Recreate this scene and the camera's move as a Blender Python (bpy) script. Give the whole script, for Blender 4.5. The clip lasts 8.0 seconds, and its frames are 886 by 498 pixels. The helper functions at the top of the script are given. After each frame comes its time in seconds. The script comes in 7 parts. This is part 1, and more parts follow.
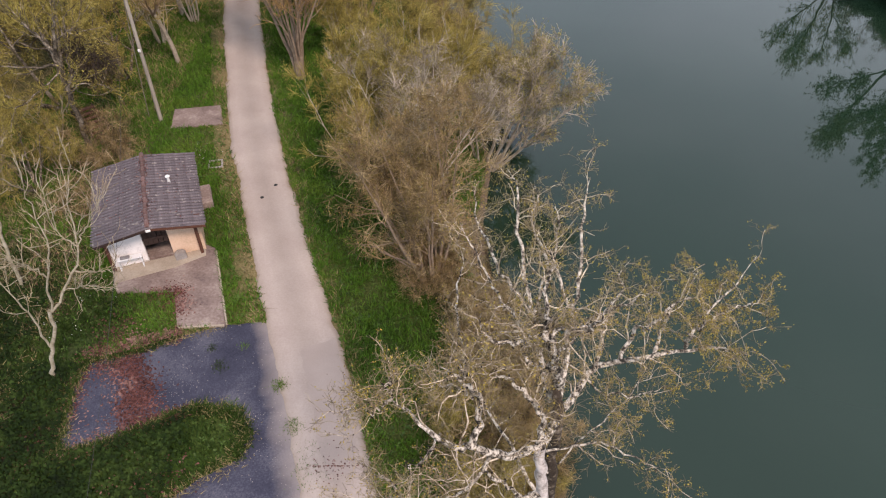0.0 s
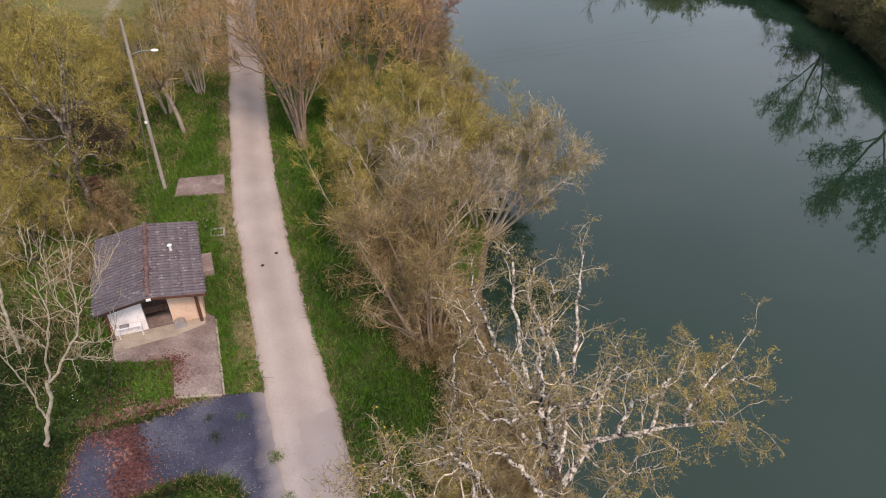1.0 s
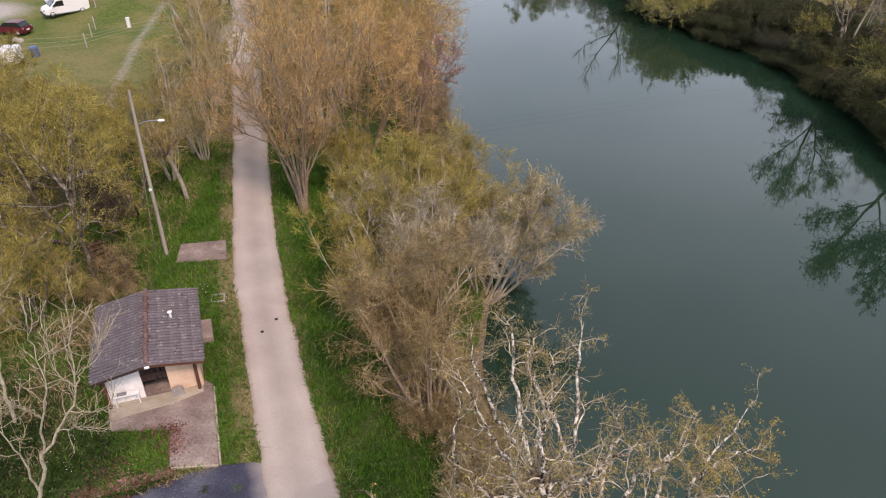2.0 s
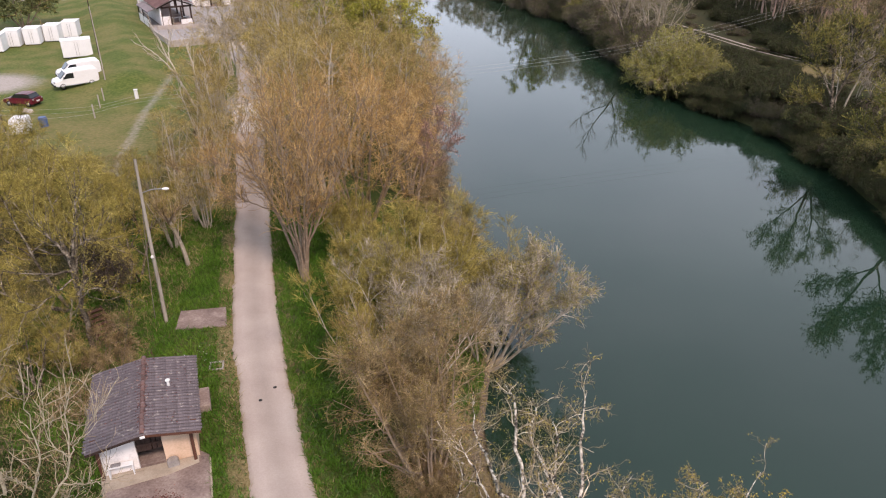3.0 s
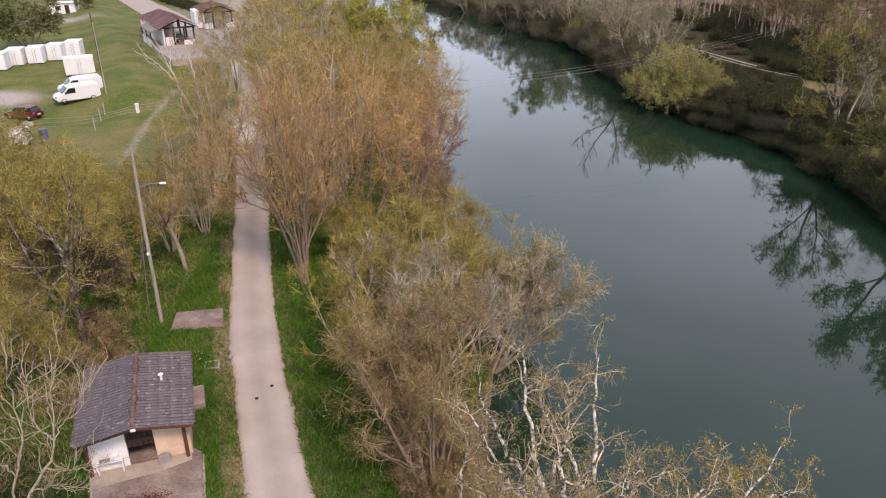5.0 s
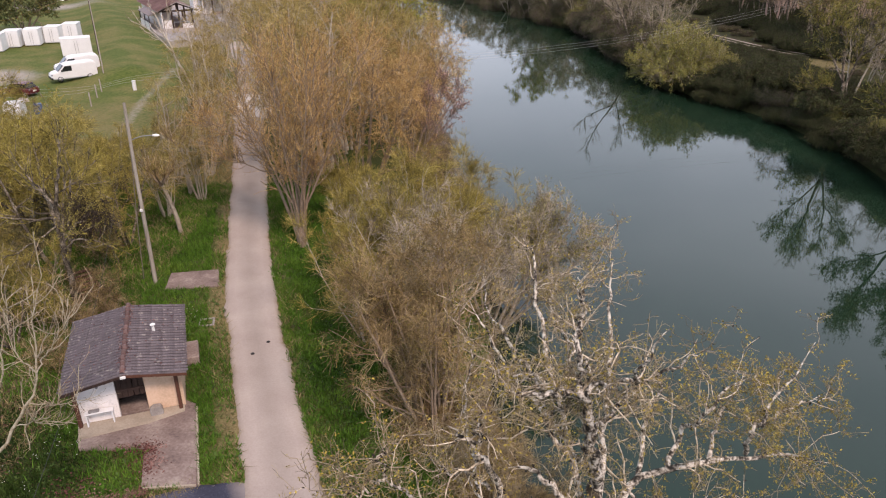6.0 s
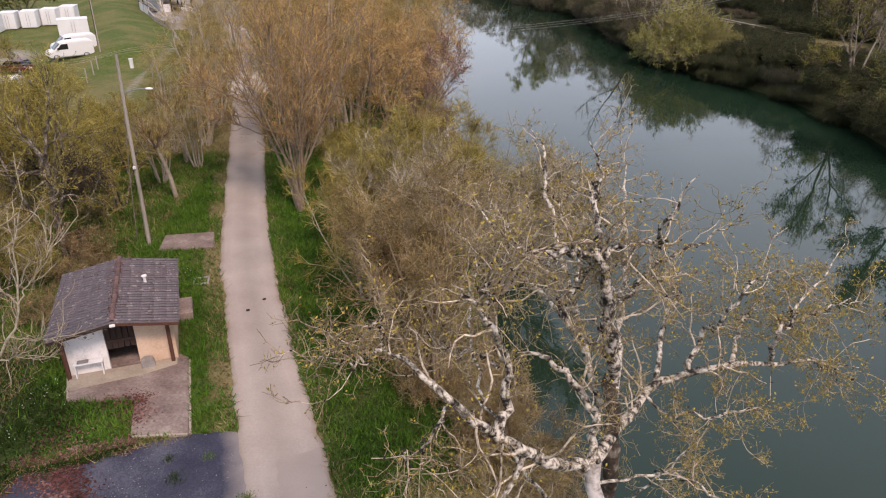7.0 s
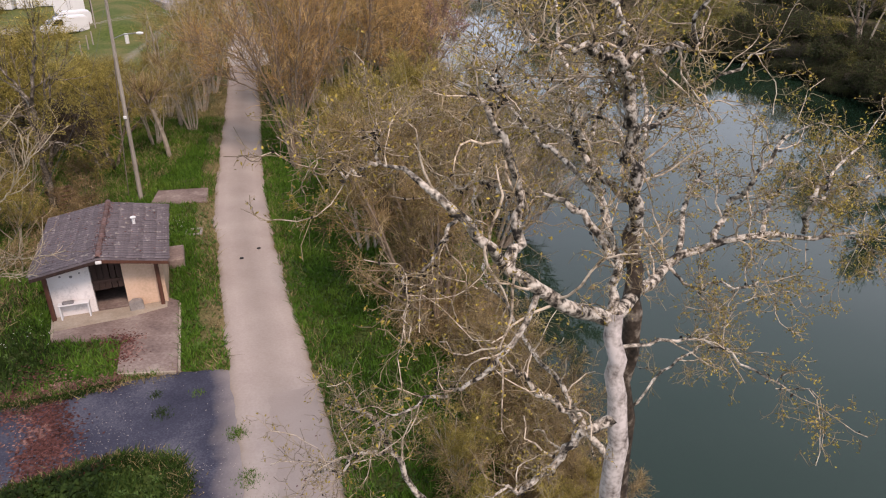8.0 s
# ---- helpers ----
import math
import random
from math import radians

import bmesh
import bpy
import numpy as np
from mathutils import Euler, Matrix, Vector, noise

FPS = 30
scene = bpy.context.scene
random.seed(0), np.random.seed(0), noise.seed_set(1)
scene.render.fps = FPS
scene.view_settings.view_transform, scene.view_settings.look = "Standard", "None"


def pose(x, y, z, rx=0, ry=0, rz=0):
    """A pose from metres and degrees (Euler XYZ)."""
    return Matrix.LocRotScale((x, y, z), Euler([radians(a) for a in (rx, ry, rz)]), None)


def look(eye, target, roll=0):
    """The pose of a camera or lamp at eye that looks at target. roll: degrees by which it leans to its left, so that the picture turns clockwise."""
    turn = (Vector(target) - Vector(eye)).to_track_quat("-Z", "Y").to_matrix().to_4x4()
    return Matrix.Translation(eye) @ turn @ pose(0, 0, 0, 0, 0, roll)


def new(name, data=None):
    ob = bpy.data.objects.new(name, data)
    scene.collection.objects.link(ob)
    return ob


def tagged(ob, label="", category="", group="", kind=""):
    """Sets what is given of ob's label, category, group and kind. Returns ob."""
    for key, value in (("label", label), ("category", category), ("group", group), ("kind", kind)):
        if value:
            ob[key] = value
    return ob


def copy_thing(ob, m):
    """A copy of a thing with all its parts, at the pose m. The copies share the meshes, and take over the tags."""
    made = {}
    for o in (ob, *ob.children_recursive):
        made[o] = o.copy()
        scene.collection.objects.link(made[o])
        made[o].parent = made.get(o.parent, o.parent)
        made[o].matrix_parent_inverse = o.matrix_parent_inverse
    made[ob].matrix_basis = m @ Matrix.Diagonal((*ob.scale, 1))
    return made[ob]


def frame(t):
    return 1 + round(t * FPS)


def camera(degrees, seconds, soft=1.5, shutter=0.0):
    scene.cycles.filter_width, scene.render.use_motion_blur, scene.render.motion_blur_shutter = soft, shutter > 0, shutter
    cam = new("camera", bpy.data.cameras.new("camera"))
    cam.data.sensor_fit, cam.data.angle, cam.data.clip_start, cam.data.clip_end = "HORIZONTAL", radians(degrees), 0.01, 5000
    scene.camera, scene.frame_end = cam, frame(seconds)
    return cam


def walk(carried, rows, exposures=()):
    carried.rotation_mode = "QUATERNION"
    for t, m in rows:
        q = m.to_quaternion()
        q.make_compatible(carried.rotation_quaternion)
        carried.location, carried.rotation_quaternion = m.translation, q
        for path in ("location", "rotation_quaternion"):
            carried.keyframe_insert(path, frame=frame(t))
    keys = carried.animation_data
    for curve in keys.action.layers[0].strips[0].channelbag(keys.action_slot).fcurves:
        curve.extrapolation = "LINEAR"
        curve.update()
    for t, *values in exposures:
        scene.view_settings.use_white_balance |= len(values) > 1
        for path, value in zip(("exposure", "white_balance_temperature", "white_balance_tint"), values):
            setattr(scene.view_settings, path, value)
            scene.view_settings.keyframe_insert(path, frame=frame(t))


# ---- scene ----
cam = camera(63.6, 8.0, soft=1.15)
METRES, EYE, TILT, LEAN, TURN = 10.0, 22.3, -43.0, 0.0, 0.0
ROWS = [
    (0.0, 0.0, 0.0, 0.0, 0.0, 0.0, -0.0),
    (0.5, 0.0061, -0.0104, 0.0104, 0.06, 2.47, 0.02),
    (1.0, 0.0098, -0.0234, 0.0275, 0.08, 4.96, 0.05),
    (1.5, 0.012, -0.0325, 0.0414, 0.12, 7.46, 0.09),
    (3.0, 0.007, -0.0483, 0.0513, 0.09, 15.17, 0.14),
    (3.5, 0.0035, -0.0485, 0.0457, 0.1, 17.45, 0.13),
    (4.0, 0.0001, -0.0333, 0.0264, 0.08, 17.61, 0.1),
    (5.5, -0.0048, 0.1648, -0.1822, 0.15, 17.55, 0.08),
    (6.0, -0.0088, 0.2533, -0.2751, 0.17, 17.49, 0.07),
    (6.5, -0.0107, 0.3439, -0.3706, 0.17, 17.4, 0.03),
    (7.0, -0.0136, 0.4076, -0.4356, 0.18, 17.34, -0.0),
    (7.5, -0.0146, 0.4814, -0.5125, 0.16, 17.29, -0.03),
    (8.0, -0.0184, 0.5833, -0.62, 0.17, 17.24, 0.0),
]
walk(cam, [(t, pose(0, 0, EYE, TILT, LEAN, TURN) @ pose(METRES * x, METRES * y, METRES * z, 90 + pitch, roll, yaw)) for t, x, y, z, yaw, pitch, roll in ROWS],
     exposures=[(0.0, 0.13, 7150, 24.5), (3.5, 0.22, 7150, 26), (8.0, -0.05, 7250, 27)])

# ---- world and sun: a bright overcast sky ----
SUN_ELEVATION, SUN_AZIMUTH = 50.0, 150.0
world = bpy.data.worlds.new("overcast_sky")
scene.world = world
world.use_nodes = True
wn, wl = world.node_tree.nodes, world.node_tree.links
wn.clear()
w_out, w_bg, w_sky = wn.new("ShaderNodeOutputWorld"), wn.new("ShaderNodeBackground"), wn.new("ShaderNodeTexSky")
w_sky.sky_type, w_sky.sun_disc = "NISHITA", False
w_sky.sun_elevation, w_sky.sun_rotation = radians(SUN_ELEVATION), radians(SUN_AZIMUTH)
w_noise, w_ramp, w_mix = wn.new("ShaderNodeTexNoise"), wn.new("ShaderNodeValToRGB"), wn.new("ShaderNodeMix")
w_co, w_map = wn.new("ShaderNodeTexCoord"), wn.new("ShaderNodeMapping")
w_map.inputs["Scale"].default_value = (1.0, 1.0, 2.5)
w_noise.inputs["Scale"].default_value, w_noise.inputs["Detail"].default_value = 1.6, 5.0
w_ramp.color_ramp.elements[0].position, w_ramp.color_ramp.elements[0].color = 0.3, (4.35, 5.9, 7.4, 1)
w_ramp.color_ramp.elements[1].position, w_ramp.color_ramp.elements[1].color = 0.7, (7.1, 8.8, 10.4, 1)
w_mix.data_type = "RGBA"
w_mix.inputs[0].default_value = 0.88
wl.new(w_co.outputs["Generated"], w_map.inputs[0])
wl.new(w_map.outputs[0], w_noise.inputs["Vector"])
wl.new(w_noise.outputs[0], w_ramp.inputs[0])
wl.new(w_sky.outputs[0], w_mix.inputs[6])
wl.new(w_ramp.outputs[0], w_mix.inputs[7])
# the haze makes the cloud brighter towards the horizon
w_sep, w_rng, w_mul = wn.new("ShaderNodeSeparateXYZ"), wn.new("ShaderNodeMapRange"), wn.new("ShaderNodeMix")
wl.new(w_co.outputs["Generated"], w_sep.inputs[0])
wl.new(w_sep.outputs["Z"], w_rng.inputs["Value"])
w_rng.inputs["From Min"].default_value, w_rng.inputs["From Max"].default_value = 0.42, 0.97
w_rng.inputs["To Min"].default_value, w_rng.inputs["To Max"].default_value = 1.38, 0.85
w_mul.data_type, w_mul.blend_type = "RGBA", "MULTIPLY"
w_mul.inputs[0].default_value = 1.0
wl.new(w_mix.outputs[2], w_mul.inputs[6])
wl.new(w_rng.outputs[0], w_mul.inputs[7])
wl.new(w_mul.outputs[2], w_bg.inputs[0])
wl.new(w_bg.outputs[0], w_out.inputs[0])
w_bg.inputs[1].default_value = 0.118

sun_data = bpy.data.lights.new("sun", "SUN")
sun_data.energy, sun_data.angle, sun_data.color = 2.8, radians(12), (1.0, 0.885, 0.775)
sun = new("sun", sun_data)
sun.matrix_world = look((0, 0, 80), (math.sin(radians(SUN_AZIMUTH)) * -40, math.cos(radians(SUN_AZIMUTH)) * -40, 80 - 40 * math.tan(radians(SUN_ELEVATION))))

# ---- materials ----
def material(name, colours, scale=4.0, rough=0.85, bump=0.3, fine=40.0, spec=0.3, metal=0.0, island=0.0, rnd=0.0, spread=(0.3, 0.7), coords="Object", stretch=(1, 1, 1)):
    """Noise-mixed colours at two scales, with bump; island or rnd: how far each piece's brightness varies."""
    m = bpy.data.materials.new(name)
    m.use_nodes = True
    n, l = m.node_tree.nodes, m.node_tree.links
    b = n["Principled BSDF"]
    b.inputs["Roughness"].default_value, b.inputs["Specular IOR Level"].default_value, b.inputs["Metallic"].default_value = rough, spec, metal
    co, mp = n.new("ShaderNodeTexCoord"), n.new("ShaderNodeMapping")
    mp.inputs["Scale"].default_value = stretch
    l.new(co.outputs[coords], mp.inputs[0])
    big, small, mix = n.new("ShaderNodeTexNoise"), n.new("ShaderNodeTexNoise"), n.new("ShaderNodeMix")
    big.inputs["Scale"].default_value, big.inputs["Detail"].default_value = scale, 4.0
    small.inputs["Scale"].default_value, small.inputs["Detail"].default_value = fine, 3.0
    for t in (big, small):
        l.new(mp.outputs[0], t.inputs["Vector"])
    mix.inputs[0].default_value = 0.4
    l.new(big.outputs[0], mix.inputs[2])
    l.new(small.outputs[0], mix.inputs[3])
    ramp = n.new("ShaderNodeValToRGB")
    e = ramp.color_ramp.elements
    for k, c in enumerate(colours):
        f = k / max(1, len(colours) - 1)
        p = spread[0] + (spread[1] - spread[0]) * f
        el = e[k] if k < 2 else e.new(p)
        el.position, el.color = p, (*c, 1)
    l.new(mix.outputs[0], ramp.inputs[0])
    last = ramp.outputs[0]
    if island or rnd:
        src = n.new("ShaderNodeNewGeometry").outputs["Random Per Island"] if island else n.new("ShaderNodeObjectInfo").outputs["Random"]
        rng, hsv = n.new("ShaderNodeMapRange"), n.new("ShaderNodeHueSaturation")
        rng.inputs["To Min"].default_value, rng.inputs["To Max"].default_value = 1 - (island or rnd), 1 + (island or rnd)
        l.new(src, rng.inputs["Value"])
        l.new(rng.outputs[0], hsv.inputs["Value"])
        l.new(last, hsv.inputs["Color"])
        last = hsv.outputs[0]
    l.new(last, b.inputs["Base Color"])
    if bump:
        bm_ = n.new("ShaderNodeBump")
        bm_.inputs["Strength"].default_value, bm_.inputs["Distance"].default_value = bump, 0.03
        l.new(mix.outputs[0], bm_.inputs["Height"])
        l.new(bm_.outputs[0], b.inputs["Normal"])
    return m


M = {}
M["road"] = material("pale_gravel_road", [(0.325, 0.266, 0.238), (0.38, 0.318, 0.284), (0.435, 0.37, 0.332)], 0.5, 0.95, 0.2, 14)
M["road_patch"] = material("worn_road_patch", [(0.30, 0.248, 0.222), (0.37, 0.31, 0.278)], 0.8, 0.95, 0.3, 20)
M["asphalt"] = material("blue_grey_asphalt", [(0.019, 0.021, 0.038), (0.045, 0.047, 0.072), (0.115, 0.115, 0.142)], 0.55, 0.9, 0.4, 18)
M["concrete"] = material("stained_concrete", [(0.12, 0.085, 0.076), (0.225, 0.166, 0.146), (0.355, 0.295, 0.258)], 0.9, 0.9, 0.3, 9)
M["sandy"] = material("sandy_concrete", [(0.27, 0.22, 0.17), (0.45, 0.385, 0.31)], 1.5, 0.9, 0.3, 14)
M["paving"] = material("grey_paving", [(0.24, 0.22, 0.215), (0.36, 0.335, 0.325)], 0.3, 0.9, 0.2, 4)
M["kerb"] = material("pale_kerb_concrete", [(0.3, 0.26, 0.23), (0.45, 0.4, 0.36)], 2, 0.9, 0.3, 20)
M["plaster_white"] = material("white_plaster", [(0.55, 0.53, 0.52), (0.78, 0.74, 0.72), (0.8, 0.78, 0.77)], 1.8, 0.9, 0.2, 14)
M["plaster_peach"] = material("peach_plaster", [(0.52, 0.36, 0.25), (0.66, 0.47, 0.34), (0.72, 0.54, 0.41)], 1.2, 0.9, 0.2, 12)
M["stain"] = material("soot_stain", [(0.12, 0.11, 0.11), (0.3, 0.29, 0.29)], 6, 0.9, 0.2, 30)
M["wood_dark"] = material("dark_weathered_wood", [(0.022, 0.014, 0.012), (0.06, 0.035, 0.028)], 3, 0.8, 0.4, 30, stretch=(4, 4, 0.5))
M["wood_red"] = material("red_brown_post", [(0.07, 0.028, 0.018), (0.13, 0.055, 0.035)], 3, 0.7, 0.3, 30, stretch=(4, 4, 0.4))
M["wood_pale"] = material("weathered_pole_wood", [(0.16, 0.14, 0.115), (0.32, 0.285, 0.24), (0.46, 0.42, 0.36)], 1.5, 0.85, 0.4, 12, stretch=(4, 4, 0.3))
M["wood_grey"] = material("grey_pole_wood", [(0.085, 0.072, 0.058), (0.20, 0.175, 0.145), (0.34, 0.305, 0.26)], 1.5, 0.85, 0.4, 12, stretch=(4, 4, 0.3))
M["tile"] = material("weathered_roof_tile", [(0.082, 0.070, 0.079), (0.145, 0.124, 0.136), (0.215, 0.185, 0.19)], 1.3, 0.85, 0.5, 22, rnd=0.1)
M["tile_ridge"] = material("red_ridge_tile", [(0.08, 0.040, 0.034), (0.18, 0.095, 0.08), (0.25, 0.165, 0.15)], 4, 0.85, 0.4, 20, rnd=0.3)
M["tile_grey"] = material("grey_sheet_roof", [(0.14, 0.115, 0.12), (0.24, 0.2, 0.2)], 0.8, 0.8, 0.3, 6)
M["tile_far"] = material("old_red_roof_tile", [(0.15, 0.075, 0.068), (0.25, 0.14, 0.13), (0.32, 0.2, 0.185)], 0.6, 0.85, 0.5, 6)
M["white_paint"] = material("white_paint", [(0.7, 0.7, 0.7), (0.8, 0.8, 0.8)], 1.0, 0.5, 0.05, 8, spec=0.4)
M["dull_white"] = material("dull_white_panel", [(0.68, 0.68, 0.68), (0.8, 0.8, 0.8)], 0.9, 0.6, 0.05, 6)
M["car_red"] = material("dark_red_car_paint", [(0.09, 0.006, 0.015), (0.13, 0.01, 0.022)], 1, 0.3, 0.0, 8, spec=0.5)
M["glass_dark"] = material("dark_window_glass", [(0.012, 0.014, 0.016), (0.02, 0.022, 0.025)], 2, 0.08, 0.0, 9, spec=0.6)
M["rubber"] = material("black_rubber", [(0.015, 0.015, 0.016), (0.03, 0.03, 0.03)], 5, 0.8, 0.1, 30)
M["metal"] = material("dull_metal", [(0.3, 0.3, 0.31), (0.45, 0.45, 0.46)], 4, 0.45, 0.05, 20, metal=0.8)
M["lamp_white"] = material("white_lamp_housing", [(0.72, 0.72, 0.7), (0.8, 0.8, 0.78)], 4, 0.4, 0.0, 9)
M["cable"] = material("pale_cable", [(0.38, 0.38, 0.36), (0.48, 0.48, 0.46)], 4, 0.6, 0.0, 9)
M["cable_dark"] = material("dark_cable", [(0.03, 0.03, 0.03), (0.05, 0.05, 0.05)], 4, 0.6, 0.0, 9)
M["blue"] = material("blue_plastic", [(0.05, 0.09, 0.2), (0.1, 0.15, 0.28)], 2, 0.5, 0.05, 9)
M["grey_sheet"] = material("grey_sheet_roof", [(0.16, 0.17, 0.2), (0.25, 0.26, 0.3)], 1, 0.6, 0.1, 9)
M["stone"] = material("grey_stone", [(0.2, 0.18, 0.165), (0.36, 0.33, 0.31)], 4, 0.9, 0.4, 20)
# bark and twigs
M["bark_pale"] = material("pale_mottled_bark", [(0.026, 0.022, 0.018), (0.27, 0.235, 0.19), (0.61, 0.555, 0.475)], 8.0, 0.9, 0.6, 20, spread=(0.42, 0.57))
M["bark_blotched"] = material("black_and_white_bark", [(0.014, 0.012, 0.010), (0.17, 0.145, 0.115), (0.58, 0.53, 0.46)], 9.0, 0.9, 0.6, 24, spread=(0.43, 0.57))
M["knot"] = material("black_knotted_bark", [(0.010, 0.009, 0.008), (0.04, 0.033, 0.026)], 6.0, 0.9, 0.4, 20)
M["bark_trunk"] = material("smooth_pale_trunk_bark", [(0.12, 0.10, 0.09), (0.40, 0.36, 0.33), (0.60, 0.55, 0.52)], 4.0, 0.9, 0.5, 16, spread=(0.3, 0.6))
M["bark_dark"] = material("dark_ivy_stained_bark", [(0.018, 0.014, 0.01), (0.06, 0.045, 0.033), (0.3, 0.26, 0.21)], 5.0, 0.9, 0.6, 16, spread=(0.36, 0.68))
M["bark_mottled"] = material("mottled_grey_bark", [(0.025, 0.02, 0.014), (0.14, 0.115, 0.085), (0.36, 0.31, 0.25)], 3.0, 0.9, 0.6, 12, spread=(0.38, 0.66))
M["bark_grey"] = material("grey_bark", [(0.22, 0.18, 0.14), (0.44, 0.385, 0.31)], 4.0, 0.9, 0.5, 18)
M["bark_silver"] = material("silver_grey_bark", [(0.26, 0.225, 0.175), (0.52, 0.46, 0.38)], 4.0, 0.9, 0.5, 18)
M["bark_white"] = material("whitish_bark", [(0.42, 0.37, 0.30), (0.66, 0.6, 0.52)], 4.0, 0.9, 0.5, 18)
M["bark_lichen"] = material("lichened_grey_bark", [(0.16, 0.14, 0.085), (0.36, 0.32, 0.23), (0.52, 0.47, 0.38)], 5.0, 0.9, 0.5, 18)
M["bark_brown"] = material("brown_bark", [(0.15, 0.105, 0.072), (0.34, 0.26, 0.19)], 4.0, 0.9, 0.5, 18)
M["branch_pale"] = material("pale_branch_bark", [(0.05, 0.038, 0.026), (0.38, 0.305, 0.22), (0.60, 0.51, 0.40)], 6.0, 0.9, 0.3, 20, spread=(0.36, 0.55), island=0.3)
M["twig_poplar"] = material("poplar_twig", [(0.12, 0.09, 0.05), (0.40, 0.32, 0.205)], 1.0, 0.9, 0.0, 9, island=0.55)
M["bud_tip"] = material("golden_olive_catkin", [(0.19, 0.16, 0.03), (0.40, 0.29, 0.06)], 0.7, 0.8, 0.0, 3, island=0.5)
M["twig_pale"] = material("pale_twig", [(0.24, 0.175, 0.10), (0.47, 0.38, 0.26)], 2.0, 0.9, 0.0, 9, island=0.55)
M["twig_brown"] = material("brown_twig", [(0.05, 0.034, 0.017), (0.26, 0.18, 0.085), (0.48, 0.365, 0.205)], 0.9, 0.9, 0.0, 3, island=0.6, spread=(0.36, 0.64))
M["twig_gold"] = material("golden_brown_twig", [(0.096, 0.0557, 0.0217), (0.414, 0.2459, 0.0889), (0.648, 0.4466, 0.2109)], 0.8, 0.9, 0.0, 3, island=0.6, spread=(0.36, 0.64))
M["twig_gold_olive"] = material("olive_gold_twig", [(0.072, 0.053, 0.020), (0.32, 0.235, 0.082), (0.53, 0.415, 0.195)], 0.8, 0.9, 0.0, 3, island=0.6, spread=(0.36, 0.64))
M["bud_gold_olive"] = material("olive_gold_bud", [(0.16, 0.13, 0.03), (0.33, 0.265, 0.065), (0.38, 0.33, 0.09)], 0.6, 0.8, 0.0, 3, island=0.55, spread=(0.36, 0.64))
M["twig_olive"] = material("olive_twig", [(0.07, 0.056, 0.014), (0.29, 0.228, 0.058), (0.50, 0.405, 0.13)], 0.9, 0.9, 0.0, 3, island=0.6, spread=(0.36, 0.64))
M["twig_dark"] = material("dark_stem", [(0.035, 0.026, 0.018), (0.085, 0.062, 0.045)], 0.5, 0.9, 0.0, 4, island=0.4)
M["twig_scrub"] = material("purple_brown_scrub_stem", [(0.055, 0.040, 0.034), (0.22, 0.165, 0.14)], 0.5, 0.9, 0.0, 4, island=0.5)
M["twig_grey"] = material("grey_twig", [(0.10, 0.08, 0.062), (0.33, 0.275, 0.215), (0.58, 0.50, 0.42)], 0.9, 0.9, 0.0, 3, island=0.5, spread=(0.36, 0.64))
M["twig_pink"] = material("pinkish_wood_twig", [(0.20, 0.135, 0.11), (0.46, 0.335, 0.28)], 0.15, 0.9, 0.0, 2, island=0.55)
M["twig_rose"] = material("rose_brown_twig", [(0.12, 0.07, 0.055), (0.33, 0.21, 0.175)], 0.9, 0.9, 0.0, 3, island=0.5)
M["bud_rose"] = material("rose_brown_bud", [(0.20, 0.11, 0.085), (0.36, 0.22, 0.18)], 0.6, 0.8, 0.0, 3, island=0.5)
M["bud_mixed"] = material("olive_gold_bud", [(0.12, 0.115, 0.025), (0.3, 0.2, 0.05)], 0.7, 0.8, 0.0, 3, island=0.55)
M["bud_olive_pale"] = material("pale_olive_leaf", [(0.15, 0.155, 0.042), (0.31, 0.30, 0.092)], 0.4, 0.8, 0.0, 3, island=0.55)
M["bud_gold"] = material("gold_bud", [(0.204, 0.1276, 0.0513), (0.432, 0.29, 0.114), (0.504, 0.3712, 0.1482)], 0.6, 0.8, 0.0, 3, island=0.55, spread=(0.36, 0.64))
M["bud_yellow"] = material("yellow_green_bud", [(0.12, 0.108, 0.018), (0.255, 0.216, 0.045), (0.37, 0.312, 0.072)], 0.6, 0.8, 0.0, 3, island=0.5, spread=(0.36, 0.64))
M["bud_spring"] = material("spring_green_leaf", [(0.14, 0.15, 0.02), (0.27, 0.27, 0.04), (0.38, 0.36, 0.06)], 0.5, 0.8, 0.0, 3, island=0.45, spread=(0.36, 0.64))
M["bud_olive"] = material("olive_young_leaf", [(0.10, 0.10, 0.022), (0.19, 0.18, 0.045)], 0.4, 0.8, 0.0, 3, island=0.55)
# near-black greens: the dim corner's shade is mixed into the leaf colour
M["leaf_green_shaded"] = material("shaded_green_leaf", [(0.003, 0.008, 0.0015), (0.011, 0.025, 0.004), (0.042, 0.07, 0.014)], 0.5, 0.8, 0.0, 4, island=0.4)
M["leaf_mid"] = material("grey_green_leaf", [(0.08, 0.10, 0.035), (0.18, 0.20, 0.08)], 0.4, 0.8, 0.0, 3, island=0.5)
M["leaf_bank"] = material("bank_scrub_leaf", [(0.035, 0.045, 0.012), (0.085, 0.095, 0.028), (0.15, 0.155, 0.05)], 0.35, 0.8, 0.0, 3, island=0.5)
M["leaf_dark"] = material("dark_bramble_leaf", [(0.016, 0.026, 0.007), (0.040, 0.054, 0.016), (0.085, 0.095, 0.028)], 0.5, 0.8, 0.0, 4, island=0.4)
M["grass_blade"] = material("grass_blade", [(0.026, 0.072, 0.008), (0.065, 0.15, 0.016), (0.12, 0.19, 0.03)], 0.4, 0.7, 0.0, 5, island=0.4)
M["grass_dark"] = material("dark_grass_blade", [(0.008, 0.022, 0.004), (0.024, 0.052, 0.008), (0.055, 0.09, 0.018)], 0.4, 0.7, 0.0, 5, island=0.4)
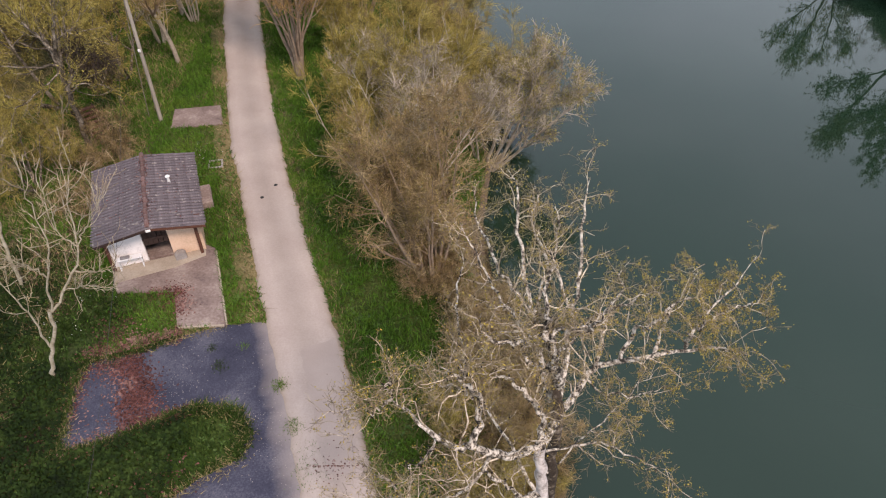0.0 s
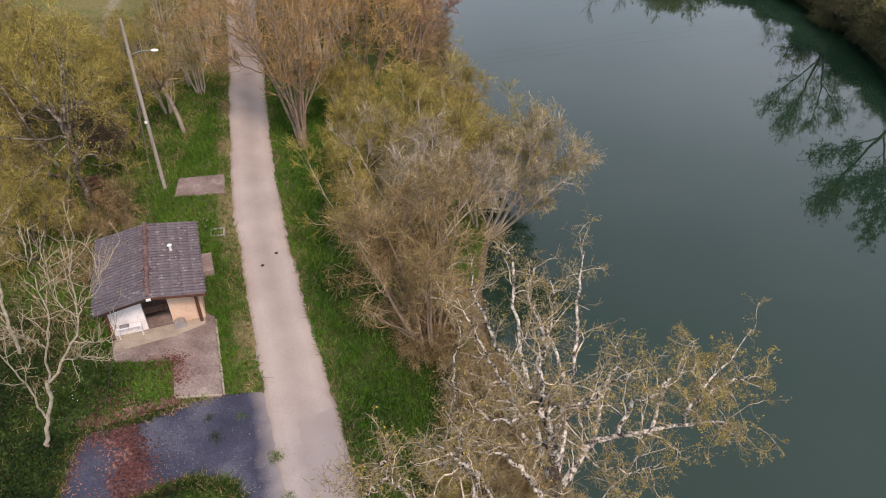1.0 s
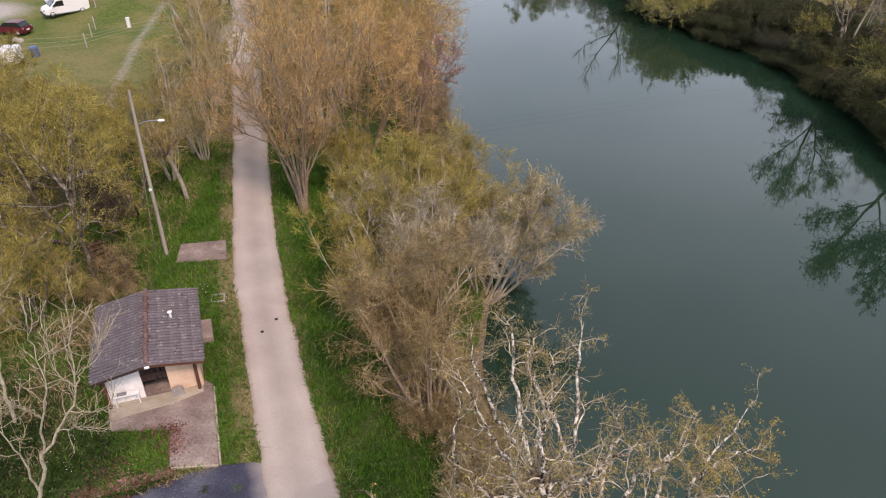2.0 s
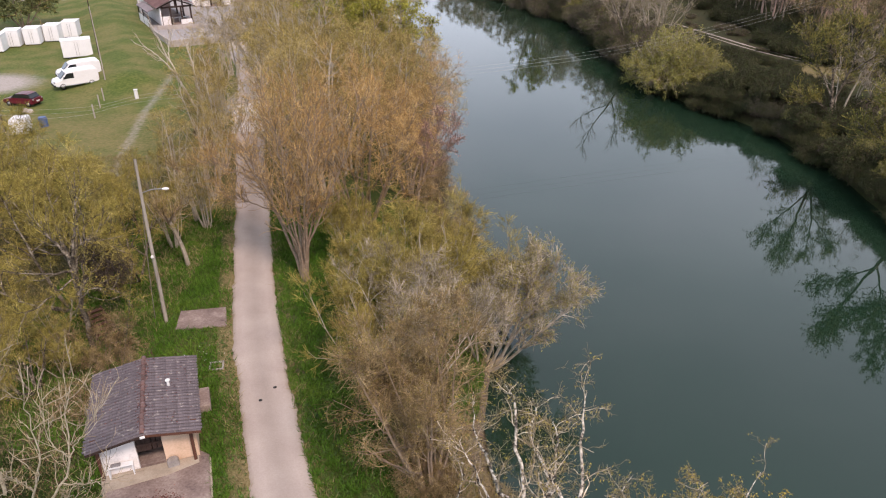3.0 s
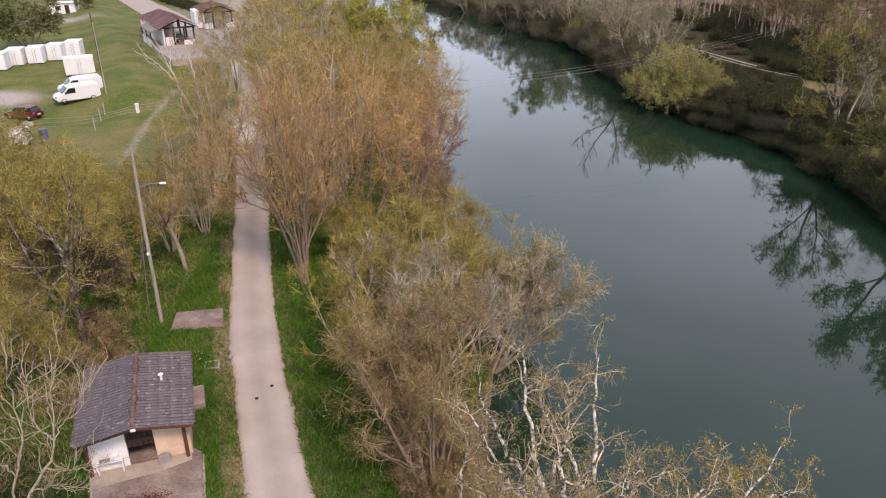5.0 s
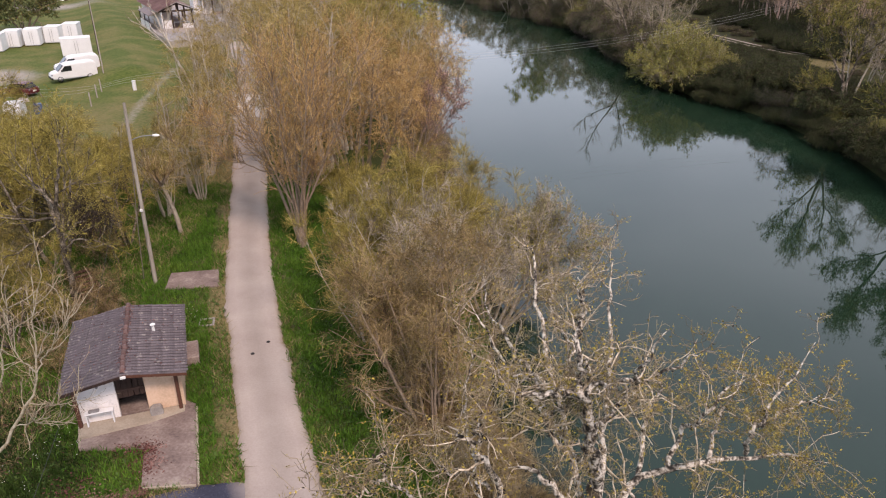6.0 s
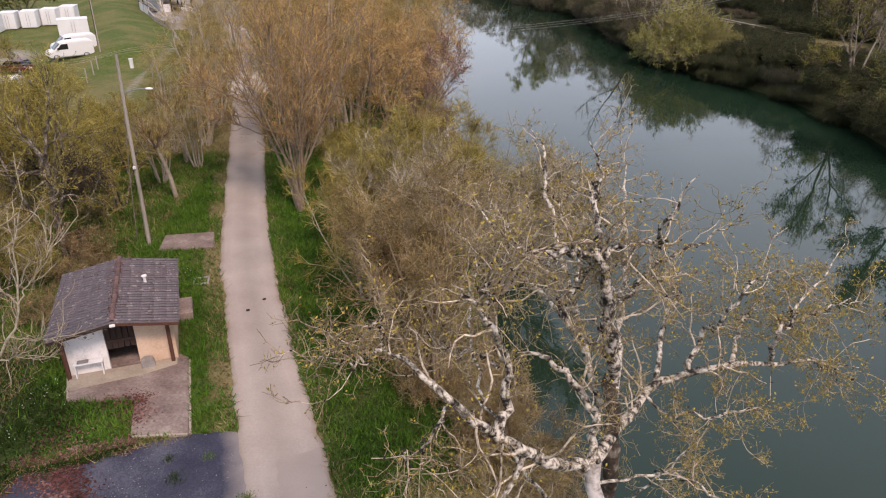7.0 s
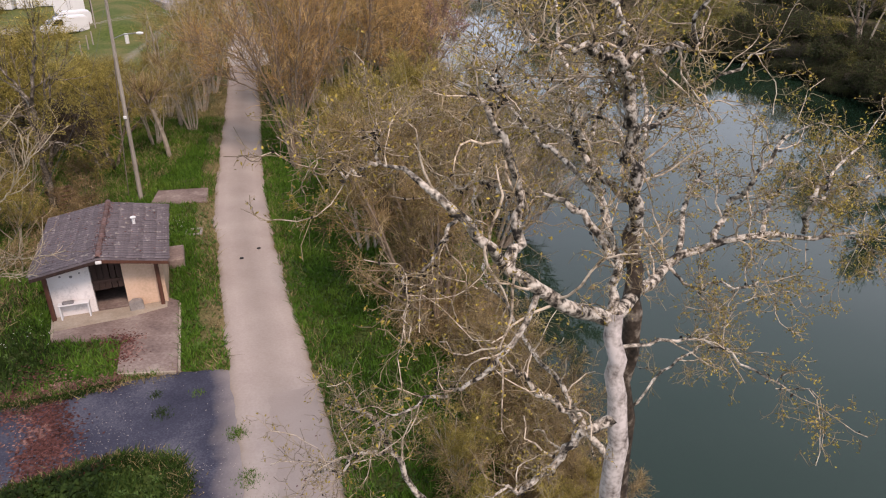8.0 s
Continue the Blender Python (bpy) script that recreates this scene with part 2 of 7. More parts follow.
M["dry_blade"] = material("dry_grass_blade", [(0.16, 0.13, 0.06), (0.30, 0.24, 0.12)], 0.4, 0.8, 0.0, 5, island=0.4)
M["dead_leaf"] = material("red_brown_dead_leaf", [(0.03, 0.012, 0.01), (0.105, 0.042, 0.036), (0.32, 0.195, 0.165)], 0.5, 0.9, 0.0, 6, island=0.6)
M["flower"] = material("white_flower", [(0.7, 0.7, 0.65), (0.8, 0.8, 0.76)], 3, 0.8, 0.0, 9)


def ground_material():
    """Grass, dry grass and bare soil, mixed by the sheet's own zone layers and broken up by noise."""
    m = bpy.data.materials.new("meadow_ground")
    m.use_nodes = True
    n, l = m.node_tree.nodes, m.node_tree.links
    b = n["Principled BSDF"]
    b.inputs["Roughness"].default_value, b.inputs["Specular IOR Level"].default_value = 0.95, 0.15
    co = n.new("ShaderNodeTexCoord")

    def noise_(scale, detail=4.0):
        t = n.new("ShaderNodeTexNoise")
        t.inputs["Scale"].default_value, t.inputs["Detail"].default_value = scale, detail
        l.new(co.outputs["Object"], t.inputs["Vector"])
        return t.outputs[0]

    def ramp(src, a, c, pa=0.3, pc=0.7):
        r = n.new("ShaderNodeValToRGB")
        r.color_ramp.elements[0].position, r.color_ramp.elements[0].color = pa, (*a, 1)
        r.color_ramp.elements[1].position, r.color_ramp.elements[1].color = pc, (*c, 1)
        l.new(src, r.inputs[0])
        return r.outputs[0]

    def mixc(f, a, c):
        x = n.new("ShaderNodeMix")
        x.data_type = "RGBA"
        l.new(f, x.inputs[0])
        l.new(a, x.inputs[6])
        l.new(c, x.inputs[7])
        return x.outputs[2]

    def zone(name, k=1.6):
        a = n.new("ShaderNodeAttribute")
        a.attribute_name = name
        j = n.new("ShaderNodeMath")
        j.operation = "MULTIPLY_ADD"
        l.new(noise_(2.3, 5.0), j.inputs[0])
        j.inputs[1].default_value, j.inputs[2].default_value = k, -k / 2
        s = n.new("ShaderNodeMath")
        s.operation, s.use_clamp = "ADD", True
        l.new(a.outputs["Fac"], s.inputs[0])
        l.new(j.outputs[0], s.inputs[1])
        e = n.new("ShaderNodeMath")
        e.operation, e.use_clamp = "MULTIPLY", True
        l.new(s.outputs[0], e.inputs[0])
        g = n.new("ShaderNodeMath")
        g.operation, g.use_clamp = "MULTIPLY", True
        l.new(a.outputs["Fac"], g.inputs[0])
        g.inputs[1].default_value = 4.0
        l.new(g.outputs[0], e.inputs[1])
        return e.outputs[0]

    fine, mid, big = noise_(9.0, 5.0), noise_(1.3), noise_(0.12)
    green = mixc(ramp(big, (0, 0, 0), (1, 1, 1), 0.4, 0.62), ramp(fine, (0.012, 0.028, 0.006), (0.048, 0.09, 0.016)), ramp(fine, (0.045, 0.055, 0.015), (0.115, 0.125, 0.038)))
    lush = ramp(noise_(0.25, 5.0), (0, 0, 0), (1, 1, 1), 0.42, 0.6)
    coat = noise_(3.2, 6.0)
    field = mixc(lush, ramp(coat, (0.044, 0.076, 0.014), (0.118, 0.140, 0.035), 0.25, 0.75), ramp(coat, (0.095, 0.100, 0.030), (0.19, 0.17, 0.064), 0.25, 0.75))
    dry = ramp(fine, (0.12, 0.095, 0.04), (0.26, 0.205, 0.105))
    soil = ramp(fine, (0.07, 0.05, 0.035), (0.17, 0.125, 0.095))
    litter = ramp(fine, (0.15, 0.098, 0.072), (0.32, 0.222, 0.168))
    gravel = ramp(fine, (0.28, 0.245, 0.22), (0.4, 0.36, 0.33))
    # Leaf duff, lowered below its own brown to carry shade under bushes
    shaded_duff = ramp(fine, (0.014, 0.012, 0.007), (0.055, 0.042, 0.026))
    c = mixc(zone("field", 0.8), green, field)
    c = mixc(zone("shaded_duff", 1.0), c, shaded_duff)
    c = mixc(zone("dry"), c, dry)
    c = mixc(zone("soil"), c, soil)
    c = mixc(zone("litter", 1.0), c, litter)
    c = mixc(zone("gravel", 1.0), c, gravel)
    l.new(c, b.inputs["Base Color"])
    bp = n.new("ShaderNodeBump")
    bp.inputs["Strength"].default_value, bp.inputs["Distance"].default_value = 0.4, 0.1
    l.new(noise_(6.0, 6.0), bp.inputs["Height"])
    l.new(bp.outputs[0], b.inputs["Normal"])
    return m


def water_material():
    m = bpy.data.materials.new("green_river_water")
    m.use_nodes = True
    n, l = m.node_tree.nodes, m.node_tree.links
    b = n["Principled BSDF"]
    b.inputs["Roughness"].default_value, b.inputs["IOR"].default_value, b.inputs["Specular IOR Level"].default_value = 0.03, 1.5, 0.5
    co, t, r = n.new("ShaderNodeTexCoord"), n.new("ShaderNodeTexNoise"), n.new("ShaderNodeValToRGB")
    t.inputs["Scale"].default_value, t.inputs["Detail"].default_value = 0.05, 3.0
    r.color_ramp.elements[0].position, r.color_ramp.elements[0].color = 0.3, (0.0085, 0.0234, 0.0130, 1)
    r.color_ramp.elements[1].position, r.color_ramp.elements[1].color = 0.7, (0.0108, 0.0292, 0.0167, 1)
    l.new(co.outputs["Object"], t.inputs["Vector"])
    l.new(t.outputs[0], r.inputs[0])
    l.new(r.outputs[0], b.inputs["Base Color"])
    w, bp = n.new("ShaderNodeTexNoise"), n.new("ShaderNodeBump")
    w.inputs["Scale"].default_value, w.inputs["Detail"].default_value = 1.2, 2.0
    l.new(co.outputs["Object"], w.inputs["Vector"])
    bp.inputs["Strength"].default_value, bp.inputs["Distance"].default_value = 0.02, 0.04
    l.new(w.outputs[0], bp.inputs["Height"])
    l.new(bp.outputs[0], b.inputs["Normal"])
    return m


def worn_road():
    """Wheel lines paler, the middle and the edges duller and dirtier."""
    m = M["road"]
    n, l = m.node_tree.nodes, m.node_tree.links
    b = n["Principled BSDF"]
    src = b.inputs["Base Color"].links[0].from_socket
    at, ab, cr = n.new("ShaderNodeAttribute"), n.new("ShaderNodeMath"), n.new("ShaderNodeValToRGB")
    at.attribute_name = "across"
    nz, ad = n.new("ShaderNodeTexNoise"), n.new("ShaderNodeMath")
    co = n.new("ShaderNodeTexCoord")
    l.new(co.outputs["Object"], nz.inputs["Vector"])
    nz.inputs["Scale"].default_value, nz.inputs["Detail"].default_value = 1.1, 5.0
    ab.operation = "ABSOLUTE"
    l.new(at.outputs["Fac"], ab.inputs[0])
    ad.operation = "MULTIPLY_ADD"
    l.new(nz.outputs[0], ad.inputs[0])
    ad.inputs[1].default_value = 0.3
    of = n.new("ShaderNodeMath")
    of.operation = "SUBTRACT"
    l.new(ab.outputs[0], of.inputs[0])
    of.inputs[1].default_value = 0.15
    l.new(of.outputs[0], ad.inputs[2])
    e = cr.color_ramp.elements
    e[0].position, e[0].color = 0.05, (0.88, 0.88, 0.87, 1)
    e[1].position, e[1].color = 0.3, (0.95, 0.95, 0.94, 1)
    for p, c in ((0.55, (1.04, 1.04, 1.04)), (0.8, (0.99, 0.985, 0.97)), (0.92, (0.92, 0.9, 0.86)), (0.99, (0.84, 0.79, 0.71))):
        k = e.new(p)
        k.color = (*c, 1)
    mx = n.new("ShaderNodeMix")
    mx.data_type, mx.blend_type = "RGBA", "MULTIPLY"
    mx.inputs[0].default_value = 1.0
    l.new(ad.outputs[0], cr.inputs[0])
    l.new(src, mx.inputs[6])
    l.new(cr.outputs[0], mx.inputs[7])
    l.new(mx.outputs[2], b.inputs["Base Color"])


def dusty_asphalt():
    """Pale track dust drifted over the asphalt beside the track."""
    m = M["asphalt"]
    n, l = m.node_tree.nodes, m.node_tree.links
    b = n["Principled BSDF"]
    src = b.inputs["Base Color"].links[0].from_socket
    co, dot, nz = n.new("ShaderNodeTexCoord"), n.new("ShaderNodeVectorMath"), n.new("ShaderNodeTexNoise")
    dot.operation = "DOT_PRODUCT"
    dot.inputs[1].default_value = (0.958, 0.286, 0)
    l.new(co.outputs["Object"], dot.inputs[0])
    l.new(co.outputs["Object"], nz.inputs["Vector"])
    nz.inputs["Scale"].default_value, nz.inputs["Detail"].default_value = 0.9, 6.0
    ad, rg = n.new("ShaderNodeMath"), n.new("ShaderNodeMapRange")
    ad.operation = "MULTIPLY_ADD"
    l.new(nz.outputs[0], ad.inputs[0])
    ad.inputs[1].default_value = 0.8
    l.new(dot.outputs["Value"], ad.inputs[2])
    rg.inputs["From Min"].default_value, rg.inputs["From Max"].default_value = -1.6, -0.4
    l.new(ad.outputs[0], rg.inputs["Value"])
    mx = n.new("ShaderNodeMix")
    mx.data_type = "RGBA"
    l.new(rg.outputs[0], mx.inputs[0])
    l.new(src, mx.inputs[6])
    mx.inputs[7].default_value = (0.365, 0.31, 0.285, 1)
    l.new(mx.outputs[2], b.inputs["Base Color"])


def lichen_tile():
    """Pale lichen spots on the roof tiles."""
    m = M["tile"]
    n, l = m.node_tree.nodes, m.node_tree.links
    b = n["Principled BSDF"]
    src = b.inputs["Base Color"].links[0].from_socket
    geo, nz, cr, mx = n.new("ShaderNodeNewGeometry"), n.new("ShaderNodeTexNoise"), n.new("ShaderNodeValToRGB"), n.new("ShaderNodeMix")
    l.new(geo.outputs["Position"], nz.inputs["Vector"])
    nz.inputs["Scale"].default_value, nz.inputs["Detail"].default_value = 7.0, 4.0
    cr.color_ramp.elements[0].position, cr.color_ramp.elements[1].position = 0.60, 0.70
    mx.data_type = "RGBA"
    l.new(nz.outputs[0], cr.inputs[0])
    l.new(cr.outputs[0], mx.inputs[0])
    l.new(src, mx.inputs[6])
    mx.inputs[7].default_value = (0.30, 0.27, 0.255, 1)
    l.new(mx.outputs[2], b.inputs["Base Color"])


worn_road()
dusty_asphalt()
lichen_tile()
M["ground"], M["water"] = ground_material(), water_material()
for k in ("leaf_green_shaded", "grass_dark", "grass_blade", "dead_leaf", "ground"):
    M[k].node_tree.nodes["Principled BSDF"].inputs["Specular IOR Level"].default_value = 0.15

# ---- mesh helpers ----
def mesh_of(name, verts, faces, mat=None, smooth=False):
    me = bpy.data.meshes.new(name)
    verts, faces = np.asarray(verts, dtype=np.float32), np.asarray(faces, dtype=np.int32)
    k = faces.shape[1]
    me.vertices.add(len(verts))
    me.vertices.foreach_set("co", verts.ravel())
    me.loops.add(faces.size)
    me.loops.foreach_set("vertex_index", faces.ravel())
    me.polygons.add(len(faces))
    me.polygons.foreach_set("loop_start", np.arange(0, faces.size, k, dtype=np.int32))
    me.update(calc_edges=True)
    me.validate()
    if mat:
        me.materials.append(mat)
    if smooth:
        me.polygons.foreach_set("use_smooth", np.ones(len(faces), dtype=bool))
    return me


def empty(name, m, label="", category="", group="", kind=""):
    ob = new(name)
    ob.matrix_basis = m
    ob.empty_display_size = 0.3
    return tagged(ob, label, category, group, kind)


def child(name, me, parent, m=None, label="", kind=""):
    ob = new(name, me)
    ob.parent = parent
    if m is not None:
        ob.matrix_basis = m
    return tagged(ob, label, kind=kind)


def part(name, bm, mat, parent, label="", m=None):
    me = bpy.data.meshes.new(name)
    bm.to_mesh(me)
    bm.free()
    me.materials.append(mat)
    return child(name, me, parent, m, label)


def box(x0, x1, y0, y1, z0, z1, bevel=0.0, bm=None):
    own = bmesh.new()
    bmesh.ops.create_cube(own, size=1, matrix=Matrix.Translation(((x0 + x1) / 2, (y0 + y1) / 2, (z0 + z1) / 2)) @ Matrix.Diagonal((x1 - x0, y1 - y0, z1 - z0, 1)))
    if bevel:
        bmesh.ops.bevel(own, geom=own.edges[:], offset=bevel, segments=1, affect="EDGES")
    if bm is None:
        return own
    me = bpy.data.meshes.new("tmp")
    own.to_mesh(me)
    own.free()
    bm.from_mesh(me)
    bpy.data.meshes.remove(me)
    return bm


def prism(outline, z0, z1, bevel=0.0):
    """An upright slab over an outline of (x, y)."""
    bm = bmesh.new()
    lo = [bm.verts.new((x, y, z0)) for x, y in outline]
    hi = [bm.verts.new((x, y, z1)) for x, y in outline]
    n = len(outline)
    bm.faces.new(hi)
    bm.faces.new(lo[::-1])
    for i in range(n):
        bm.faces.new((lo[i], lo[(i + 1) % n], hi[(i + 1) % n], hi[i]))
    bmesh.ops.recalc_face_normals(bm, faces=bm.faces[:])
    if bevel:
        bmesh.ops.bevel(bm, geom=[e for e in bm.edges if abs(e.verts[0].co.z - e.verts[1].co.z) < 1e-6 and e.verts[0].co.z > (z0 + z1) / 2], offset=bevel, segments=2, affect="EDGES")
    return bm


def profile(pts, width, axis="y", bevel=0.0):
    """A side outline of (x, z) drawn out along y over the width."""
    bm = bmesh.new()
    a = [bm.verts.new((x, -width / 2, z)) for x, z in pts]
    c = [bm.verts.new((x, width / 2, z)) for x, z in pts]
    n = len(pts)
    bm.faces.new(a[::-1])
    bm.faces.new(c)
    for i in range(n):
        bm.faces.new((a[i], a[(i + 1) % n], c[(i + 1) % n], c[i]))
    bmesh.ops.recalc_face_normals(bm, faces=bm.faces[:])
    if bevel:
        bmesh.ops.bevel(bm, geom=bm.edges[:], offset=bevel, segments=2, affect="EDGES", clamp_overlap=True)
    return bm


def tube(paths, radii, sides=5):
    """Tubes along paths (n, k, 3) with radii (n, k): verts and quads."""
    paths, radii = np.asarray(paths, float), np.asarray(radii, float)
    n, k, _ = paths.shape
    t = np.gradient(paths, axis=1)
    t /= np.linalg.norm(t, axis=2, keepdims=True) + 1e-9
    ref = np.zeros_like(t)
    m = t[:, :1]
    use = np.abs(m[..., 2:]) < 0.8
    ref[:] = np.where(use, np.array([0, 0, 1.0]), np.array([1.0, 0, 0]))
    u = np.cross(t, ref)
    u /= np.linalg.norm(u, axis=2, keepdims=True) + 1e-9
    v = np.cross(t, u)
    ang = np.arange(sides) * 2 * np.pi / sides
    ring = paths[:, :, None] + radii[:, :, None, None] * (u[:, :, None] * np.cos(ang)[:, None] + v[:, :, None] * np.sin(ang)[:, None])
    verts = ring.reshape(-1, 3)
    i = np.arange(n)[:, None, None] * k * sides + np.arange(k - 1)[None, :, None] * sides
    j, j2 = np.arange(sides)[None, None], ((np.arange(sides) + 1) % sides)[None, None]
    faces = np.stack([i + j, i + j2, i + sides + j2, i + sides + j], axis=-1).reshape(-1, 4)
    return verts, faces


def joined(parts):
    vs, fs, o = [], [], 0
    for v, f in parts:
        vs.append(v)
        fs.append(f + o)
        o += len(v)
    return np.concatenate(vs), np.concatenate(fs)


def smooth_path(pts, k):
    """A path of k points through pts (Catmull-Rom)."""
    p = np.asarray(pts, float)
    p = np.concatenate([[2 * p[0] - p[1]], p, [2 * p[-1] - p[-2]]])
    out = []
    for s in np.linspace(0, len(p) - 3 - 1e-6, k):
        i, f = int(s), s - int(s)
        a, b, c, d = p[i:i + 4]
        out.append(0.5 * (2 * b + (c - a) * f + (2 * a - 5 * b + 4 * c - d) * f * f + (3 * b - a - 3 * c + d) * f ** 3))
    return np.array(out)


def unit(v):
    return v / (np.linalg.norm(v, axis=-1, keepdims=True) + 1e-9)


def sprout(rng, paths, radii, each, length, k, angle, lift, wiggle, shrink, start=0.25, thick=0.6, clump=1.0):
    """Branches that spring from paths (n, k0, 3): returns paths and radii. lift: how far they turn up (minus: hang)."""
    n, k0, _ = paths.shape
    idx = np.repeat(np.arange(n), each)
    if clump < 1:
        keep = rng.random(n) < clump
        idx = np.repeat(np.arange(n)[keep], max(1, round(each / clump)))
    f = start + (1 - start) * rng.random(len(idx)) ** 0.85
    s = f * (k0 - 1)
    i0 = np.minimum(s.astype(int), k0 - 2)
    w = (s - i0)[:, None]
    base = paths[idx, i0] * (1 - w) + paths[idx, i0 + 1] * w
    along = unit(paths[idx, i0 + 1] - paths[idx, i0])
    r0 = radii[idx, i0] * (1 - w[:, 0]) + radii[idx, i0 + 1] * w[:, 0]
    side = unit(np.cross(along, rng.normal(size=along.shape)))
    a = np.radians(angle[0] + (angle[1] - angle[0]) * rng.random(len(idx)))[:, None]
    d = unit(along * np.cos(a) + side * np.sin(a))
    plen = np.linalg.norm(np.diff(paths, axis=1), axis=2).sum(1)[idx]
    ln = (length[0] + (length[1] - length[0]) * rng.random(len(idx))) * (plen if shrink else 1.0) * (1.15 - 0.6 * f if shrink else 1.0)
    out = np.zeros((len(idx), k, 3))
    out[:, 0] = base
    for q in range(1, k):
        d = unit(d + np.array([0, 0, lift]) / k + rng.normal(size=d.shape) * wiggle / k)
        out[:, q] = out[:, q - 1] + d * (ln / (k - 1))[:, None]
    rr = np.minimum(r0 * thick, ln * 0.02 + 0.002)
    rad = rr[:, None] * np.linspace(1, 0.35, k)
    return out, rad


def leaf_quads(rng, paths, count, size, spread=0.05):
    """Small leaves or buds strewn along the outer half of paths."""
    n, k, _ = paths.shape
    idx = rng.integers(0, n, count)
    s = (0.3 + 0.7 * rng.random(count)) * (k - 1)
    i0 = np.minimum(s.astype(int), k - 2)
    w = (s - i0)[:, None]
    c = paths[idx, i0] * (1 - w) + paths[idx, i0 + 1] * w + rng.normal(size=(count, 3)) * spread
    a, b = unit(rng.normal(size=(count, 3))), rng.normal(size=(count, 3))
    b = unit(np.cross(a, b))
    sz = size * (0.6 + 0.8 * rng.random((count, 1)))
    v = np.stack([c - a * sz, c - b * sz * 0.5, c + a * sz, c + b * sz * 0.5], axis=1).reshape(-1, 3)
    return v, np.arange(count * 4).reshape(-1, 4)

# ---- plan of the river and the ground ----
LEFT_Y, LEFT_X = np.array([-400, -60, 0, 10, 15, 19, 22, 25, 28, 32, 45, 60, 100, 130, 185, 260, 420, 900.]), np.array([6, 4.6, 4.5, 4.4, 4.2, 3.6, 2.2, 1.4, 2.2, 2.8, 1.4, -0.5, -5, -10, -23, -47, -102, -300.])
RIGHT_Y = np.array([-400, -60, 0, 30, 49, 55, 61, 67, 73, 77, 82, 90, 95.5, 105, 120, 135, 144, 162, 184, 198, 214, 260, 420, 900.])
RIGHT_X = np.array([44, 42, 39, 37, 35.6, 35.6, 36.0, 35.1, 34.3, 32.6, 29.3, 27.2, 25.4, 25.8, 25.2, 23.6, 20.2, 14.8, 7.5, 2.6, -3.4, -18, -66, -260.])
WATER_Z = -1.5


def left_shore(y):
    return np.interp(y, LEFT_Y, LEFT_X)


def right_shore(y):
    return np.interp(y, RIGHT_Y, RIGHT_X)


ROAD_Y = np.array([-300, -60, 0, 11.8, 16.1, 19.2, 21.4, 24.2, 28, 32, 35.4, 42.1, 50.6, 58.6, 77, 86, 95, 105, 113])
ROAD_L = np.array([-9, -5.2, -3.4, -4.79, -6.2, -7.2, -8.0, -8.95, -10.2, -11.5, -12.42, -14.08, -16.15, -18.2, -22.8, -24.8, -27.4, -31.0, -34.6])
ROAD_R = np.array([-6, -2.4, -0.8, -2.15, -3.3, -4.26, -5.15, -6.2, -7.45, -8.6, -9.65, -11.35, -13.38, -15.5, -19.6, -21.6, -24.0, -27.4, -30.6])


def near_line(x, y, pts):
    """Distance from a polyline in plan."""
    best = np.full(np.shape(x), 1e9)
    for (ax, ay), (bx, by) in zip(pts[:-1], pts[1:]):
        dx, dy = bx - ax, by - ay
        t = np.clip(((x - ax) * dx + (y - ay) * dy) / (dx * dx + dy * dy), 0, 1)
        best = np.minimum(best, np.hypot(x - ax - t * dx, y - ay - t * dy))
    return best


def rolling(x, y):
    return 0.06 * np.sin(x * 0.9 + 1.3 * np.sin(y * 0.37)) * np.sin(y * 0.71 + 0.8) + 0.04 * np.sin(x * 2.1 + y * 1.3) * np.sin(y * 1.9 - x * 0.6)


def ground_z(x, y):
    x, y = np.asarray(x, float), np.asarray(y, float)
    dl, dr = left_shore(y) - x, x - right_shore(y)
    z = np.where(dl > 0, np.interp(dl, [0, 0.5, 2.6, 5], [-1.6, -1.1, -0.12, 0]), np.interp(-dl, [0, 4], [-1.6, -3.5]))
    zr = np.interp(dr, [0, 0.4, 1.4, 4, 9, 40], [-1.6, -0.7, 0.3, 0.9, 1.3, 2.0])
    z = np.where(dr > 0, zr, np.where(dr > -4, np.maximum(z, np.interp(dr, [-4, 0], [-3.5, -1.6])), z))
    levee = near_line(x, y, [(-39, 88), (-49, 112), (-70, 152), (-104, 215)])
    z = z + np.where(dl > 5, 1.3 * np.exp(-(levee / 4.0) ** 2), 0)
    road = np.clip((np.minimum(np.abs(x - np.interp(y, ROAD_Y, ROAD_L)), np.abs(x - np.interp(y, ROAD_Y, ROAD_R)))) / 1.5, 0, 1)
    flat = np.where((x > np.interp(y, ROAD_Y, ROAD_L)) & (x < np.interp(y, ROAD_Y, ROAD_R)), 0, road)
    lot = (x > -16) & (x < -2) & (y > 8) & (y < 28.5)
    return z + np.where(lot, 0, rolling(x, y) * flat * np.interp(y, [50, 65], [1.0, 0.0]))


